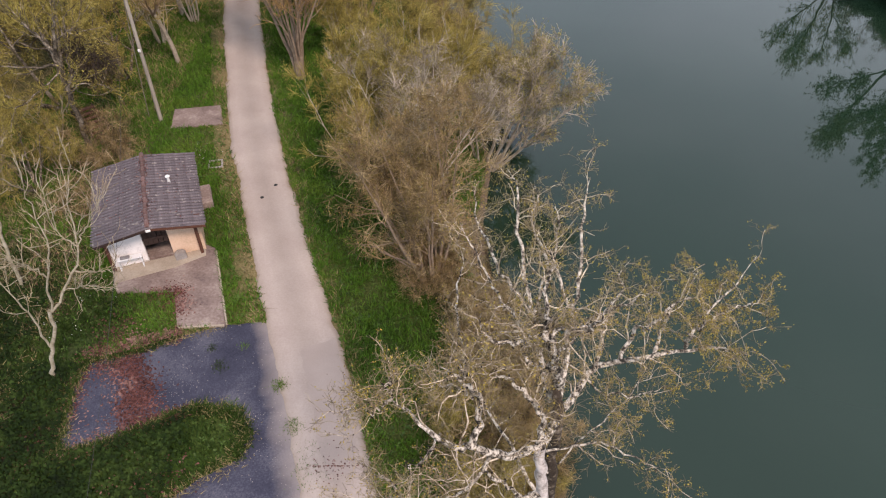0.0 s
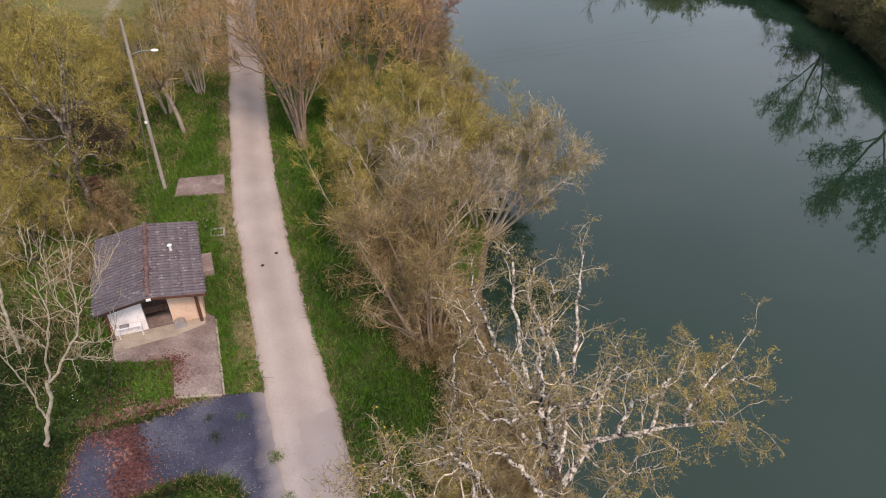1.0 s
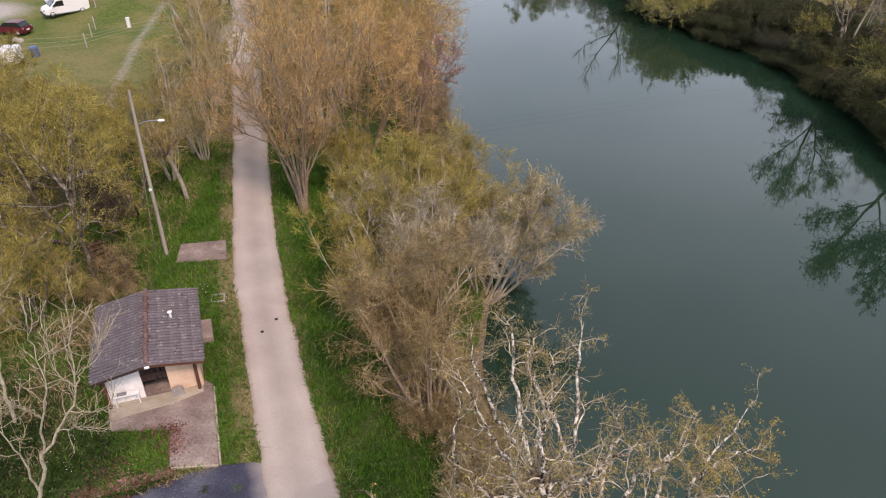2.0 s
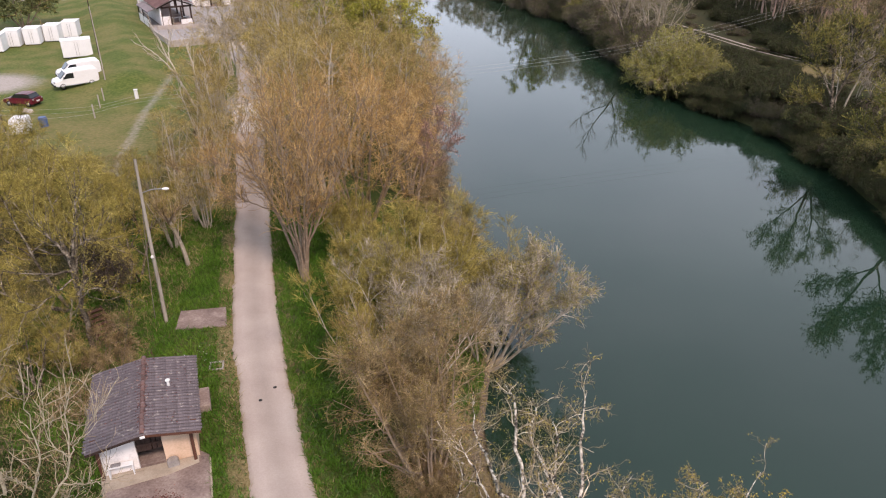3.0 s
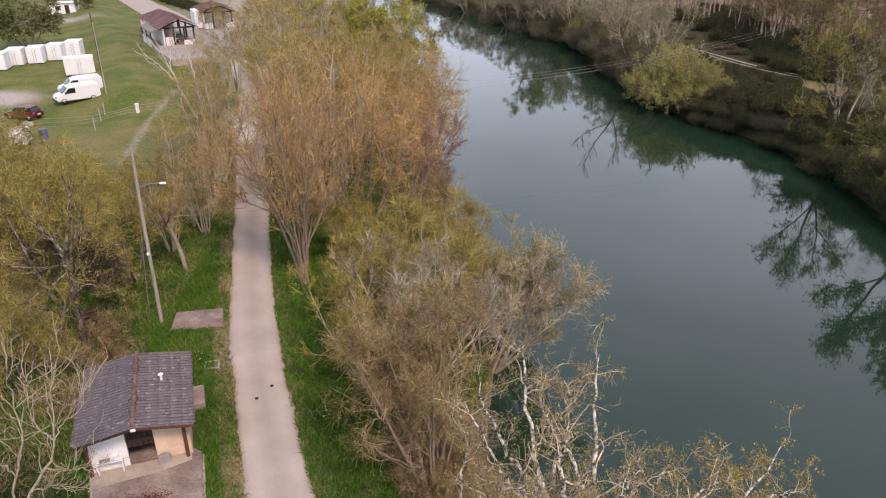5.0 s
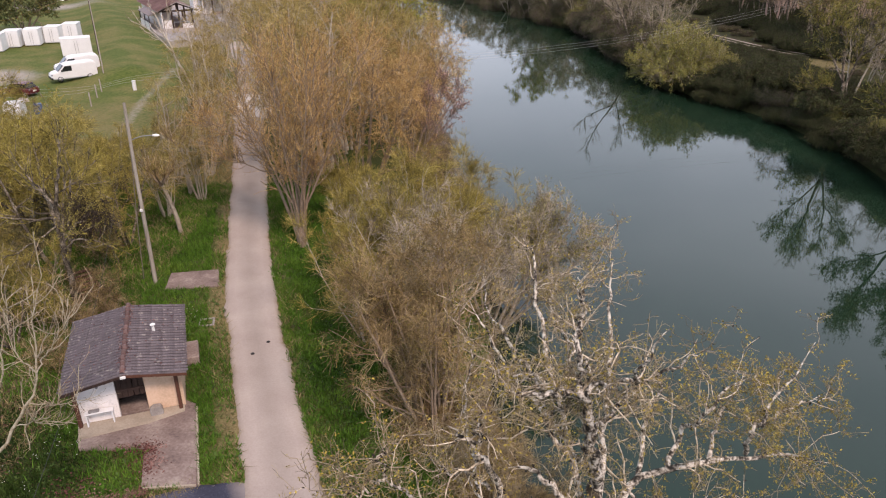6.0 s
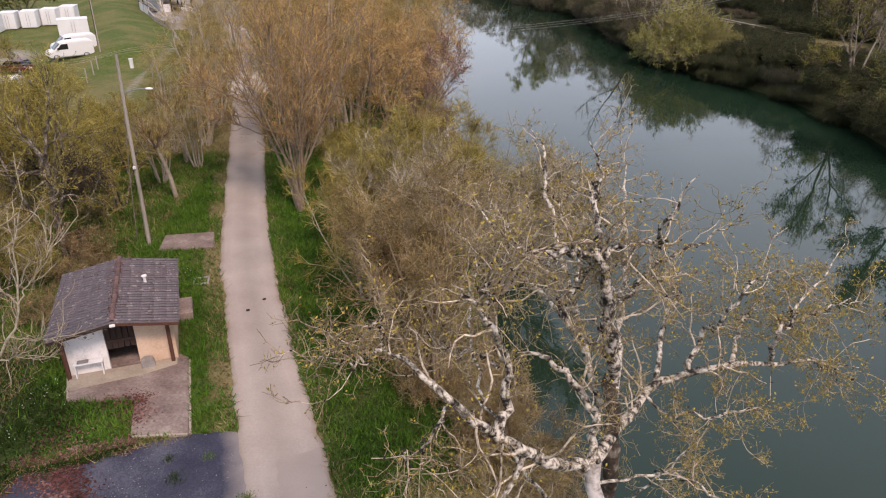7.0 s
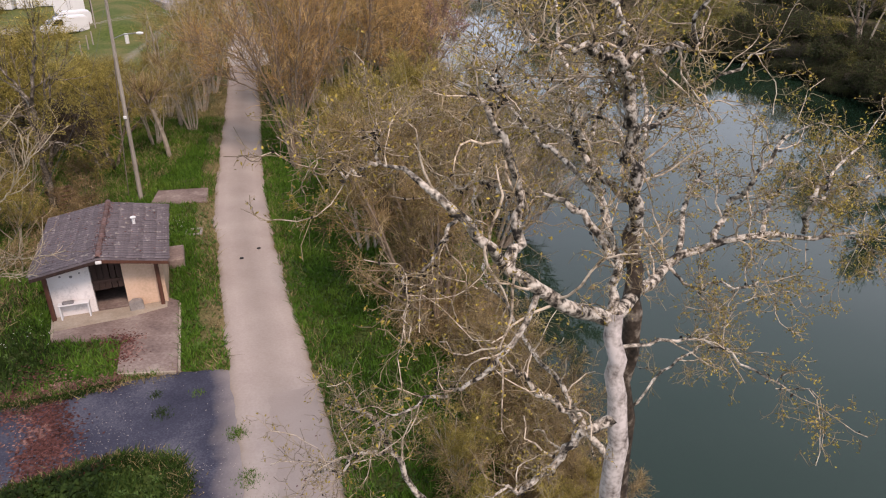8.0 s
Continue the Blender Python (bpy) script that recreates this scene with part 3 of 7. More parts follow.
def build_ground():
    ys = np.concatenate([[-400, -200, -100, -50, -25, -10, -3], np.arange(0, 62, 0.45), np.arange(62, 130, 0.8), np.arange(130.5, 240, 2), [250, 300, 400, 600, 900]])
    land = np.concatenate([[-700, -450, -300, -200, -150, -120], np.arange(-100, -42, 0.8), np.arange(-42, -6, 0.45), np.arange(-6, 0.1, 0.4)])
    bed = np.array([0.12, 0.3, 0.5, 0.7, 0.88])
    far = np.concatenate([np.arange(0, 12, 0.6), np.arange(12, 26, 0.5), np.arange(26, 60, 4), [70, 100, 200, 400, 800]])
    rows = []
    for y in ys:
        a, b = left_shore(y), right_shore(y)
        rows.append(np.concatenate([a + land, a + (b - a) * bed, b + far]))
    x = np.array(rows)
    y = np.repeat(ys[:, None], x.shape[1], 1)
    z = ground_z(x, y)
    nr, nc = x.shape
    i = (np.arange(nr - 1)[:, None] * nc + np.arange(nc - 1)[None]).ravel()
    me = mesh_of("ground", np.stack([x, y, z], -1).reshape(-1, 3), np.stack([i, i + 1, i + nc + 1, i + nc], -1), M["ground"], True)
    dl, dr = left_shore(y) - x, x - right_shore(y)
    rl, rr = np.interp(y, ROAD_Y, ROAD_L), np.interp(y, ROAD_Y, ROAD_R)
    edge = np.where(x < rl, rl - x, np.where(x > rr, x - rr, 0.0))
    zones = {}
    zones["field"] = np.clip((-24 - x) / 6, 0, 1) * np.clip((y - 50) / 12, 0, 1)
    verge = np.clip(1 - edge / np.where(x < rl, 1.25, 0.5), 0, 1) * (y < 90) * (0.7 + 0.3 * np.sin(y * 0.85 + 1.6 * np.sin(y * 0.31)))
    zones["dry"] = np.maximum.reduce([verge * 1.15, 0.35 * np.clip((-15.5 - x) / 4, 0, 1) * (dl > 0) * (y < 75), 0.4 * np.exp(-(near_line(x, y, [(-13.5, 40), (-13.3, 37)]) / 1.2) ** 2)])
    zones["dry"] = np.maximum.reduce([zones["dry"], 0.95 * np.clip((dr - 26) / 6, 0, 1), 0.8 * np.exp(-(np.hypot((x - 45) / 3.5, (y - 86) / 5)) ** 4)])
    zones["litter"] = 0.95 * np.clip((dr - 27) / 6, 0, 1)
    zones["shaded_duff"] = np.clip(np.maximum(1.2 * np.clip((dr + 1) / 2, 0, 1) * np.clip((13 - dr) / 4, 0, 1), 0.72 * np.clip((dr - 9) / 2, 0, 1) * np.clip((28 - dr) / 4, 0, 1)), 0, 1)
    # left of the parking area the dark duff also carries the shadow there
    zones["shaded_duff"] = np.maximum(zones["shaded_duff"], np.where(y < 17, 0.95, 0.35) * np.clip((-11.8 - x) / 1.5, 0, 1) * (y < 21) * (dl > 0))
    zones["shaded_duff"] = np.maximum(zones["shaded_duff"], np.where(y < 24, 0.55, 0.42) * np.clip((-16.5 - x) / 3, 0, 1) * (y < 48) * (dl > 0))
    # leafy hollow beside the poplar, its shade put into the duff colour
    zones["shaded_duff"] = np.maximum(zones["shaded_duff"], 1.0 * np.exp(-(np.hypot((x - 2.2) / 1.5, (y - 16.6) / 2.2)) ** 4))
    wood = np.exp(-(np.hypot((x + 19) / 3.2, (y - 31.5) / 2.6)) ** 2) + np.exp(-(np.hypot((x + 18.5) / 2.5, (y - 22) / 4.5)) ** 2) * 0.7
    shore = np.clip(1 - dl / 3.5, 0, 1) * (dl > -6)
    zones["soil"] = np.clip(np.maximum.reduce([wood * 0.75, shore * 0.9, 0.9 * np.exp(-(near_line(x, y, [(-9.1, 35), (-9.6, 37.5)]) / 0.6) ** 2), 0.7 * np.exp(-(near_line(x, y, [(-7.9, 31), (-7.6, 30)]) / 0.45) ** 2)]), 0, 1)
    zones["gravel"] = np.clip(np.maximum.reduce([1.3 * np.exp(-(np.hypot((x + 57) / 6.5, (y - 87) / 5)) ** 4), 0.4 * np.exp(-(near_line(x, y, [(-26.8, 50.5), (-27.3, 52.6), (-30.2, 65.4), (-32.5, 76.2), (-34.5, 92)]) / 0.5) ** 2), 0.9 * np.exp(-(np.hypot((x + 21.5) / 3.2, (y - 79) / 5)) ** 4), 0.9 * np.exp(-(np.hypot((x + 36) / 26, (y - 185) / 32)) ** 4) * (x < -22), 1.2 * np.exp(-(np.hypot((x + 96) / 22, (y - 156) / 5)) ** 4)]), 0, 1)
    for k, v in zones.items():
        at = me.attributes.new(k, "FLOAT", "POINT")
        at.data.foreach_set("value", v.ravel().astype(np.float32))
    tagged(new("ground", me), "spring grass riverbank with dry verges and bare soil", "ground", kind="structure")
    # the river's surface
    ysw = np.concatenate([np.arange(-400, 900, 10.0), [900]])
    xs = np.array([[left_shore(v) - 0.6 - 0.0, (left_shore(v) + right_shore(v)) / 2, right_shore(v) + 0.6] for v in ysw])
    n = len(ysw)
    vv = np.stack([xs, np.repeat(ysw[:, None], 3, 1), np.full((n, 3), WATER_Z)], -1).reshape(-1, 3)
    i = (np.arange(n - 1)[:, None] * 3 + np.arange(2)[None]).ravel()
    tagged(new("river_water", mesh_of("river_water", vv, np.stack([i, i + 1, i + 4, i + 3], -1), M["water"])), "calm green river reflecting the overcast sky", "river", kind="structure")


build_ground()


def sheet(name, outline, z, mat, label, category, ragged=0.12, step=0.4, seed=1):
    """A thin surface over an outline with a ragged edge."""
    rng = np.random.default_rng(seed)
    pts = []
    for (ax, ay), (bx, by) in zip(outline, outline[1:] + outline[:1]):
        k = max(1, int(math.hypot(bx - ax, by - ay) / step))
        for q in range(k):
            pts.append((ax + (bx - ax) * q / k, ay + (by - ay) * q / k))
    p = np.array(pts) + rng.normal(size=(len(pts), 2)) * ragged * 0.5
    bm = bmesh.new()
    top = bm.faces.new([bm.verts.new((x, y, z)) for x, y in p])
    low = bmesh.ops.extrude_face_region(bm, geom=[top])
    for g in low["geom"]:
        if isinstance(g, bmesh.types.BMVert):
            g.co.z = z - 0.12
    bmesh.ops.triangulate(bm, faces=bm.faces[:])
    bmesh.ops.recalc_face_normals(bm, faces=bm.faces[:])
    me = bpy.data.meshes.new(name)
    bm.to_mesh(me)
    bm.free()
    me.materials.append(mat)
    return tagged(new(name, me), label, category, kind="structure")


def build_road():
    """The track: a low crowned strip with a wandering edge; its layer "across" runs from one edge (-1) to the other (1)."""
    rng = np.random.default_rng(4)
    ys = np.concatenate([np.arange(-60, 5, 5.0), np.arange(5, 113.5, 0.22)])
    f = np.array([-1.0, -0.96, -0.8, -0.6, -0.4, -0.2, 0, 0.2, 0.4, 0.6, 0.8, 0.96, 1.0])
    l_, r_ = np.interp(ys, ROAD_Y, ROAD_L), np.interp(ys, ROAD_Y, ROAD_R)
    wob = [np.convolve(rng.normal(size=len(ys) + 6), np.ones(7) / 7, "valid") * 0.14 + rng.normal(size=len(ys)) * 0.018 for _ in range(2)]
    l_, r_ = l_ + wob[0], r_ + wob[1]
    x = l_[:, None] + (r_ - l_)[:, None] * (f + 1) / 2
    z = np.tile(0.02 + 0.03 * (1 - np.abs(f) ** 3), (len(ys), 1))
    z[:, [0, -1]] = -0.08
    nr, nc = x.shape
    i = (np.arange(nr - 1)[:, None] * nc + np.arange(nc - 1)[None]).ravel()
    me = mesh_of("road", np.stack([x, np.repeat(ys[:, None], nc, 1), z], -1).reshape(-1, 3), np.stack([i, i + 1, i + nc + 1, i + nc], -1), M["road"], True)
    at = me.attributes.new("across", "FLOAT", "POINT")
    at.data.foreach_set("value", np.tile(f, nr).astype(np.float32))
    tagged(new("road", me), "pale pinkish gravel track with worn wheel lines along the river", "road", kind="structure")


build_road()
lot = [(-6.6, 19.45), (-8.9, 19.35), (-10.8, 18.7), (-12.0, 18.05), (-14.0, 17.5), (-14.1, 16.4), (-13.6, 13.4), (-12.8, 13.4), (-11.2, 14.1), (-9.98, 14.85), (-9.07, 15.3), (-7.56, 15.1), (-6.96, 14.16), (-7.17, 13.26), (-8.33, 12.4), (-9.4, 11.4), (-10.5, 9.5), (-10, 5), (-3.3, 5), (-4.3, 11.8), (-5.6, 16.1)]
sheet("parking_area", lot, 0.022, M["asphalt"], "blue-grey asphalt parking area beside the track", "parking", 0.12, 0.4, 2)
sheet("road_patch", [(-5.7, 18.1), (-4.3, 18.5), (-3.2, 15.0), (-3.0, 12.6), (-4.0, 12.6), (-4.9, 15.5)], 0.056, M["road_patch"], "worn darker patch in the gravel track", "road patch", 0.08, 0.3, 3)


def wheel_line(off, width, seed):
    """One worn wheel line of the track on the far bank."""
    rng = np.random.default_rng(seed)
    p = smooth_path([(36.6, 118, 0), (38.2, 112.6, 0), (39.9, 107.4, 0), (41.6, 101.6, 0), (43.4, 96.8, 0), (45.6, 92.6, 0), (48.4, 89.2, 0)], 90)
    t = unit(np.gradient(p, axis=0))
    side = np.stack([t[:, 1], -t[:, 0]], -1)
    mid = p[:, :2] + side * off
    w = width * (0.6 + 0.6 * rng.random(90)) * np.interp(np.arange(90), [0, 6, 62, 89], [1, 1, 1, 0.25])
    a, b = mid - side * w[:, None] / 2, mid + side * w[:, None] / 2
    v = np.concatenate([np.column_stack([q, ground_z(q[:, 0], q[:, 1]) + 0.05]) for q in (a, b)])
    i = np.arange(89)
    tagged(new("far_track", mesh_of("far_track", v, np.stack([i, i + 90, i + 91, i + 1], -1), M["road"])), "pale worn wheel line of a track on the far bank", "track", kind="structure")


wheel_line(-0.6, 0.45, 6)
wheel_line(0.6, 0.3, 7)

M["apron"] = material("pale_broken_concrete", [(0.40, 0.34, 0.30), (0.58, 0.52, 0.47), (0.70, 0.64, 0.59)], 0.9, 0.9, 0.3, 6)
sheet("concrete_apron", [(-20.9, 68.4), (-16.6, 68.8), (-17.2, 73.0), (-18.6, 78.6), (-23.4, 78.2), (-22.2, 73.0)], 0.062, M["apron"], "pale broken concrete apron across the track", "apron", 0.35, 0.6, 8)

# ---- trees ----
def grow_tree(name, seed, height, stems, spread, levels, mats, buds=None, k0=7, base_r=0.12, bend=0.5, droop=0.0, label="", category="tree", group="", start=0.3, foot=0.15, sway=(0, 0), thin=1.0):
    """A tree at the origin. stems: how many rise from the foot; spread: their lean in degrees, least and most.
    levels: rows of (each, shortest, longest, angle least, most, lift); the last one is the twigs, in metres."""
    rng = np.random.default_rng(seed)
    root = empty(name, Matrix(), label, category, group)
    p = np.zeros((stems, k0, 3))
    az = np.arange(stems) * 2 * np.pi / stems + rng.random(stems) * 1.5
    le = np.radians(spread[0] + (spread[1] - spread[0]) * rng.random(stems))
    d = np.stack([np.cos(az) * np.sin(le), np.sin(az) * np.sin(le), np.cos(le)], -1) + np.array([sway[0], sway[1], 0])
    d = unit(d)
    p[:, 0] = np.stack([np.cos(az) * foot, np.sin(az) * foot, np.full(stems, -0.25)], -1) * (1 if stems > 1 else np.array([0, 0, 1]))
    ln = height * (0.8 + 0.25 * rng.random(stems)) / (k0 - 1)
    for q in range(1, k0):
        d = unit(d + np.array([0, 0, bend / k0]) + rng.normal(size=d.shape) * 0.5 / k0)
        p[:, q] = p[:, q - 1] + d * ln[:, None]
    top = p[:, -1, 2].mean()
    r = base_r * (0.75 + 0.5 * rng.random(stems))[:, None] * np.linspace(1, 0.25, k0) ** 1.1
    sets = [(p, r)]
    for q, (each, a, b, lo, hi, lift) in enumerate(levels):
        last = q == len(levels) - 1
        src, sr = sets[-1]
        np_, nr_ = sprout(rng, src, sr, each, (a, b), 3 if last else 5, (lo, hi), lift, 0.9 if last else 1.3, not last, start if q == 0 else 0.2, 0.62, 0.62 if last else 1.0)
        if last:
            nr_ = np.clip(nr_, 0.004 * thin, 0.012 * thin)
        sets.append((np_, nr_))
    for a, b in zip(p, r):
        nm = "trunk" if stems == 1 else "stem"
        child(nm, mesh_of(nm, *tube(a[None], b[None], 7), mats[0], True), root)
    child("bough_mass", mesh_of("bough_mass", *tube(*sets[1], 5), mats[0], True), root, kind="stuff")
    fine = joined([tube(a, b, 4 if q == 0 and len(sets) > 3 else 3) for q, (a, b) in enumerate(sets[2:])])
    child("crown", mesh_of("crown", *fine, mats[1], True), root, kind="stuff")
    if buds:
        mat, count, size = buds
        child("foliage", mesh_of("foliage", *leaf_quads(rng, sets[-1][0], count, size), mat), root, kind="stuff")
    return root


def planted(ob, x, y, turn=0.0, scale=1.0, z=None):
    zz = float(ground_z(x, y)) if z is None else z
    ob.matrix_basis = pose(x, y, zz, 0, 0, turn) @ Matrix.Scale(scale, 4)
    return ob


def again(ob, x, y, turn, scale=1.0, label="", lean=(0, 0)):
    c = copy_thing(ob, Matrix())
    c.matrix_basis = pose(x, y, float(ground_z(x, y)), lean[0], lean[1], turn) @ Matrix.Scale(scale, 4)
    if label:
        tagged(c, label)
    return c


def pale_poplar():
    """The tall pale poplar beside the track, with a second dark stem and long bare limbs."""
    rng = np.random.default_rng(11)
    X, Y = 2.5, 8.6
    root = empty("poplar_tree", Matrix.Translation((X, Y, float(ground_z(X, Y)))), "tall pale poplar with mottled bark and bare twisting limbs", "tree", "riverbank trees")
    zb = float(ground_z(X, Y))

    def limb(pts, r0, r1, k=18):
        p = smooth_path([(x - X, y - Y, z - zb) for x, y, z in pts], k)
        p[1:] += rng.normal(size=(k - 1, 3)) * 0.035
        if r0 < 0.08:
            bendy = smooth_path(rng.normal(size=(7, 3)) * 0.08, k)
            p += bendy * np.linspace(0, 1, k)[:, None]
        tip = np.ones(k)
        tip[-4:] = (0.9, 0.75, 0.55, 0.3)
        return p, np.linspace(r0, r1, k) * (0.95 if r0 < 0.14 else 1.0) * (tip if r0 < 0.14 else 1)

    pale, upper = [], []
    # the pale trunk first, then its limbs from the fork outward
    pale.append(limb([(2.4, 8.35, -0.5), (2.45, 8.3, 4.0), (2.25, 8.05, 7.0), (2.05, 8.25, 8.85)], 0.2, 0.115))
    pale.append(limb([(2.05, 8.25, 8.75), (1.4, 7.9, 9.15), (0.95, 7.65, 9.6), (0.55, 7.6, 9.85), (0.2, 7.3, 10.4), (-0.15, 7.3, 10.8), (-0.6, 7.5, 11.1), (-0.96, 7.9, 11.1)], 0.112, 0.03))
    pale.append(limb([(-0.96, 7.9, 11.1), (-1.14, 7.7, 11.03), (-1.4, 7.65, 11.1), (-1.75, 7.66, 11.15)], 0.028, 0.008))
    pale.append(limb([(-0.94, 7.9, 11.1), (-1.02, 8.0, 11.35), (-0.98, 8.1, 11.55)], 0.022, 0.007))
    pale.append(limb([(-0.05, 7.45, 10.6), (-0.35, 7.2, 10.35), (-0.6, 7.1, 10.0), (-0.8, 7.0, 9.7)], 0.028, 0.008))
    pale.append(limb([(0.57, 7.65, 9.85), (0.7, 8.1, 10.2), (0.69, 8.2, 10.8), (0.3, 7.85, 11.7), (0.0, 7.9, 12.05)], 0.088, 0.026))
    pale.append(limb([(0.6, 8.3, 10.5), (0.35, 8.5, 10.6), (0.05, 8.6, 10.55), (-0.15, 8.6, 10.5)], 0.035, 0.012))
    pale.append(limb([(0.3, 7.85, 11.7), (0.42, 7.9, 11.95), (0.38, 7.95, 12.25)], 0.028, 0.01))
    pale.append(limb([(2.05, 8.3, 8.85), (2.1, 8.6, 9.5), (1.7, 8.8, 10.0), (1.35, 9.0, 10.2), (1.0, 9.0, 10.3)], 0.08, 0.025))
    pale.append(limb([(2.06, 8.3, 8.8), (2.5, 8.95, 8.72), (2.95, 9.7, 8.58), (3.6, 10.5, 8.45), (4.2, 10.6, 8.8), (5.0, 10.7, 8.9), (5.88, 11.0, 8.68), (6.6, 11.05, 8.72), (7.35, 10.75, 8.72)], 0.118, 0.02))
    pale.append(limb([(6.05, 11.15, 9.35), (6.8, 11.5, 9.5), (7.2, 11.65, 9.56), (7.6, 11.8, 9.6)], 0.032, 0.01))
    pale.append(limb([(6.6, 11.05, 8.72), (7.0, 11.2, 8.5), (7.5, 11.3, 8.2)], 0.026, 0.008))
    pale.append(limb([(3.4, 10.3, 8.5), (3.8, 10.0, 8.3), (4.4, 9.9, 8.35), (5.1, 10.0, 8.5)], 0.032, 0.01))
    pale.append(limb([(4.2, 10.6, 8.8), (4.6, 11.2, 9.3), (4.9, 10.6, 10.1), (5.6, 10.8, 10.6)], 0.06, 0.018))
    pale.append(limb([(5.85, 11.0, 8.8), (5.8, 10.8, 9.6), (6.3, 11.3, 9.8), (7.4, 12.4, 10.4)], 0.055, 0.016))
    pale.append(limb([(2.3, 8.6, 8.1), (3.5, 8.8, 8.1), (4.6, 8.75, 7.5), (5.2, 8.48, 7.28)], 0.03, 0.01))
    pale.append(limb([(2.3, 8.2, 4.4), (0.7, 8.4, 4.6), (-0.6, 8.5, 5.4), (-1.1, 8.5, 6.5), (-1.5, 8.6, 7.0), (-2.0, 8.6, 7.2)], 0.075, 0.02))
    pale.append(limb([(-1.05, 8.5, 6.3), (-1.6, 8.2, 6.35), (-2.1, 8.2, 6.0)], 0.035, 0.012))
    pale.append(limb([(2.3, 8.05, 7.3), (1.8, 8.0, 7.1), (1.5, 8.0, 6.6), (1.0, 7.8, 6.3), (0.4, 7.6, 6.2)], 0.092, 0.03))
    pale.append(limb([(1.8, 8.0, 7.1), (1.3, 8.2, 7.5), (0.9, 8.3, 7.8), (0.5, 8.3, 7.9)], 0.055, 0.018))
    pale.append(limb([(0.95, 7.65, 9.6), (0.6, 7.4, 8.9), (0.1, 7.3, 8.3), (-0.5, 7.3, 8.0), (-1.1, 7.4, 7.7)], 0.045, 0.012))
    pale.append(limb([(2.4, 9.3, 9.0), (2.0, 10.5, 10.4), (1.7, 12.0, 11.8), (1.43, 13.2, 12.6)], 0.075, 0.02))
    pale.append(limb([(2.6, 9.4, 9.0), (3.0, 11.0, 10.0), (3.3, 12.6, 10.9), (3.5, 14.2, 11.6)], 0.07, 0.02))
    pale.append(limb([(3.6, 10.5, 8.5), (4.1, 11.7, 9.0), (4.5, 12.6, 9.3), (4.7, 13.4, 9.4)], 0.06, 0.016))
    pale.append(limb([(2.4, 8.5, 6.0), (1.6, 9.6, 6.8), (0.8, 10.8, 7.6), (0.2, 11.8, 8.2)], 0.06, 0.015))
    pale.append(limb([(2.2, 10.0, 9.9), (1.4, 11.0, 10.4), (0.8, 11.9, 10.8), (0.4, 12.6, 11.4)], 0.05, 0.014))
    pale.append(limb([(2.0, 10.6, 10.4), (1.3, 12.0, 10.6), (0.95, 13.4, 10.6), (0.85, 14.8, 10.6)], 0.055, 0.014))
    pale.append(limb([(3.0, 11.0, 10.0), (2.5, 12.4, 10.5), (2.2, 13.6, 10.7), (2.3, 14.6, 10.9)], 0.05, 0.014))
    pale.append(limb([(0.6, 11.1, 7.8), (0.3, 12.2, 8.8), (0.5, 13.2, 9.6), (0.4, 13.9, 10.0)], 0.035, 0.012))
    pale.append(limb([(2.0, 10.6, 10.4), (2.5, 11.6, 11.3), (2.6, 12.4, 12.2)], 0.045, 0.014))
    pale.append(limb([(5.0, 10.7, 8.9), (5.5, 11.7, 9.1), (6.1, 12.5, 9.2), (6.6, 13.0, 9.4)], 0.05, 0.014))
    pale.append(limb([(2.5, 8.9, 6.6), (3.4, 9.6, 7.0), (4.4, 10.4, 7.2), (5.6, 11.4, 7.6)], 0.026, 0.01))
    dark = [limb(q, a, b) for q, a, b in (
        ([(2.75, 9.1, -0.5), (2.75, 9.2, 4.0), (2.6, 9.0, 7.5), (2.5, 9.1, 8.8), (2.5, 9.35, 9.7)], 0.16, 0.11),
    )]
    upper.append(limb([(2.5, 9.3, 9.6), (2.35, 9.0, 10.3), (2.2, 8.8, 11.1), (2.05, 8.7, 11.7), (1.92, 8.6, 12.05)], 0.115, 0.075))
    upper.append(limb([(1.92, 8.6, 12.05), (1.6, 8.35, 12.28), (1.08, 8.15, 12.42), (0.84, 8.28, 12.5), (0.66, 8.4, 12.85)], 0.062, 0.02))
    upper.append(limb([(1.92, 8.6, 12.05), (1.93, 8.85, 12.5), (2.0, 9.4, 12.8), (1.9, 9.7, 13.4)], 0.058, 0.018))
    upper.append(limb([(1.92, 8.6, 12.05), (2.2, 8.6, 12.24), (2.75, 8.7, 12.3), (2.72, 8.3, 12.85), (2.85, 8.25, 13.3)], 0.052, 0.016))
    upper.append(limb([(2.35, 9.25, 10.1), (1.75, 9.1, 10.6), (1.58, 9.4, 11.0), (1.36, 9.8, 11.5), (0.85, 9.6, 11.8)], 0.06, 0.018))
    upper.append(limb([(1.6, 9.4, 11.0), (1.86, 9.1, 11.6), (1.9, 9.2, 12.1)], 0.035, 0.014))
    upper.append(limb([(2.2, 8.8, 11.05), (2.6, 9.3, 11.2), (3.1, 9.6, 11.5), (3.72, 9.68, 11.78), (4.2, 9.8, 12.0)], 0.045, 0.013))
    child("trunk", mesh_of("trunk", *tube(np.array([pale[0][0]]), np.array([pale[0][1]]), 10), M["bark_trunk"], True), root)
    child("trunk", mesh_of("dark_stem", *tube(np.array([dark[0][0]]), np.array([dark[0][1]]), 10), M["bark_dark"], True), root, label="dark ivy-stained second stem")
    for q, (p, r) in enumerate(pale[1:] + upper):
        child("limb", mesh_of("limb", *tube(p[None], r[None], 8), M["bark_pale" if q < len(pale) - 1 else "bark_blotched"], True), root)
    limbs = pale[1:] + upper
    P, R = np.array([p for p, r in limbs]), np.array([r for p, r in limbs])
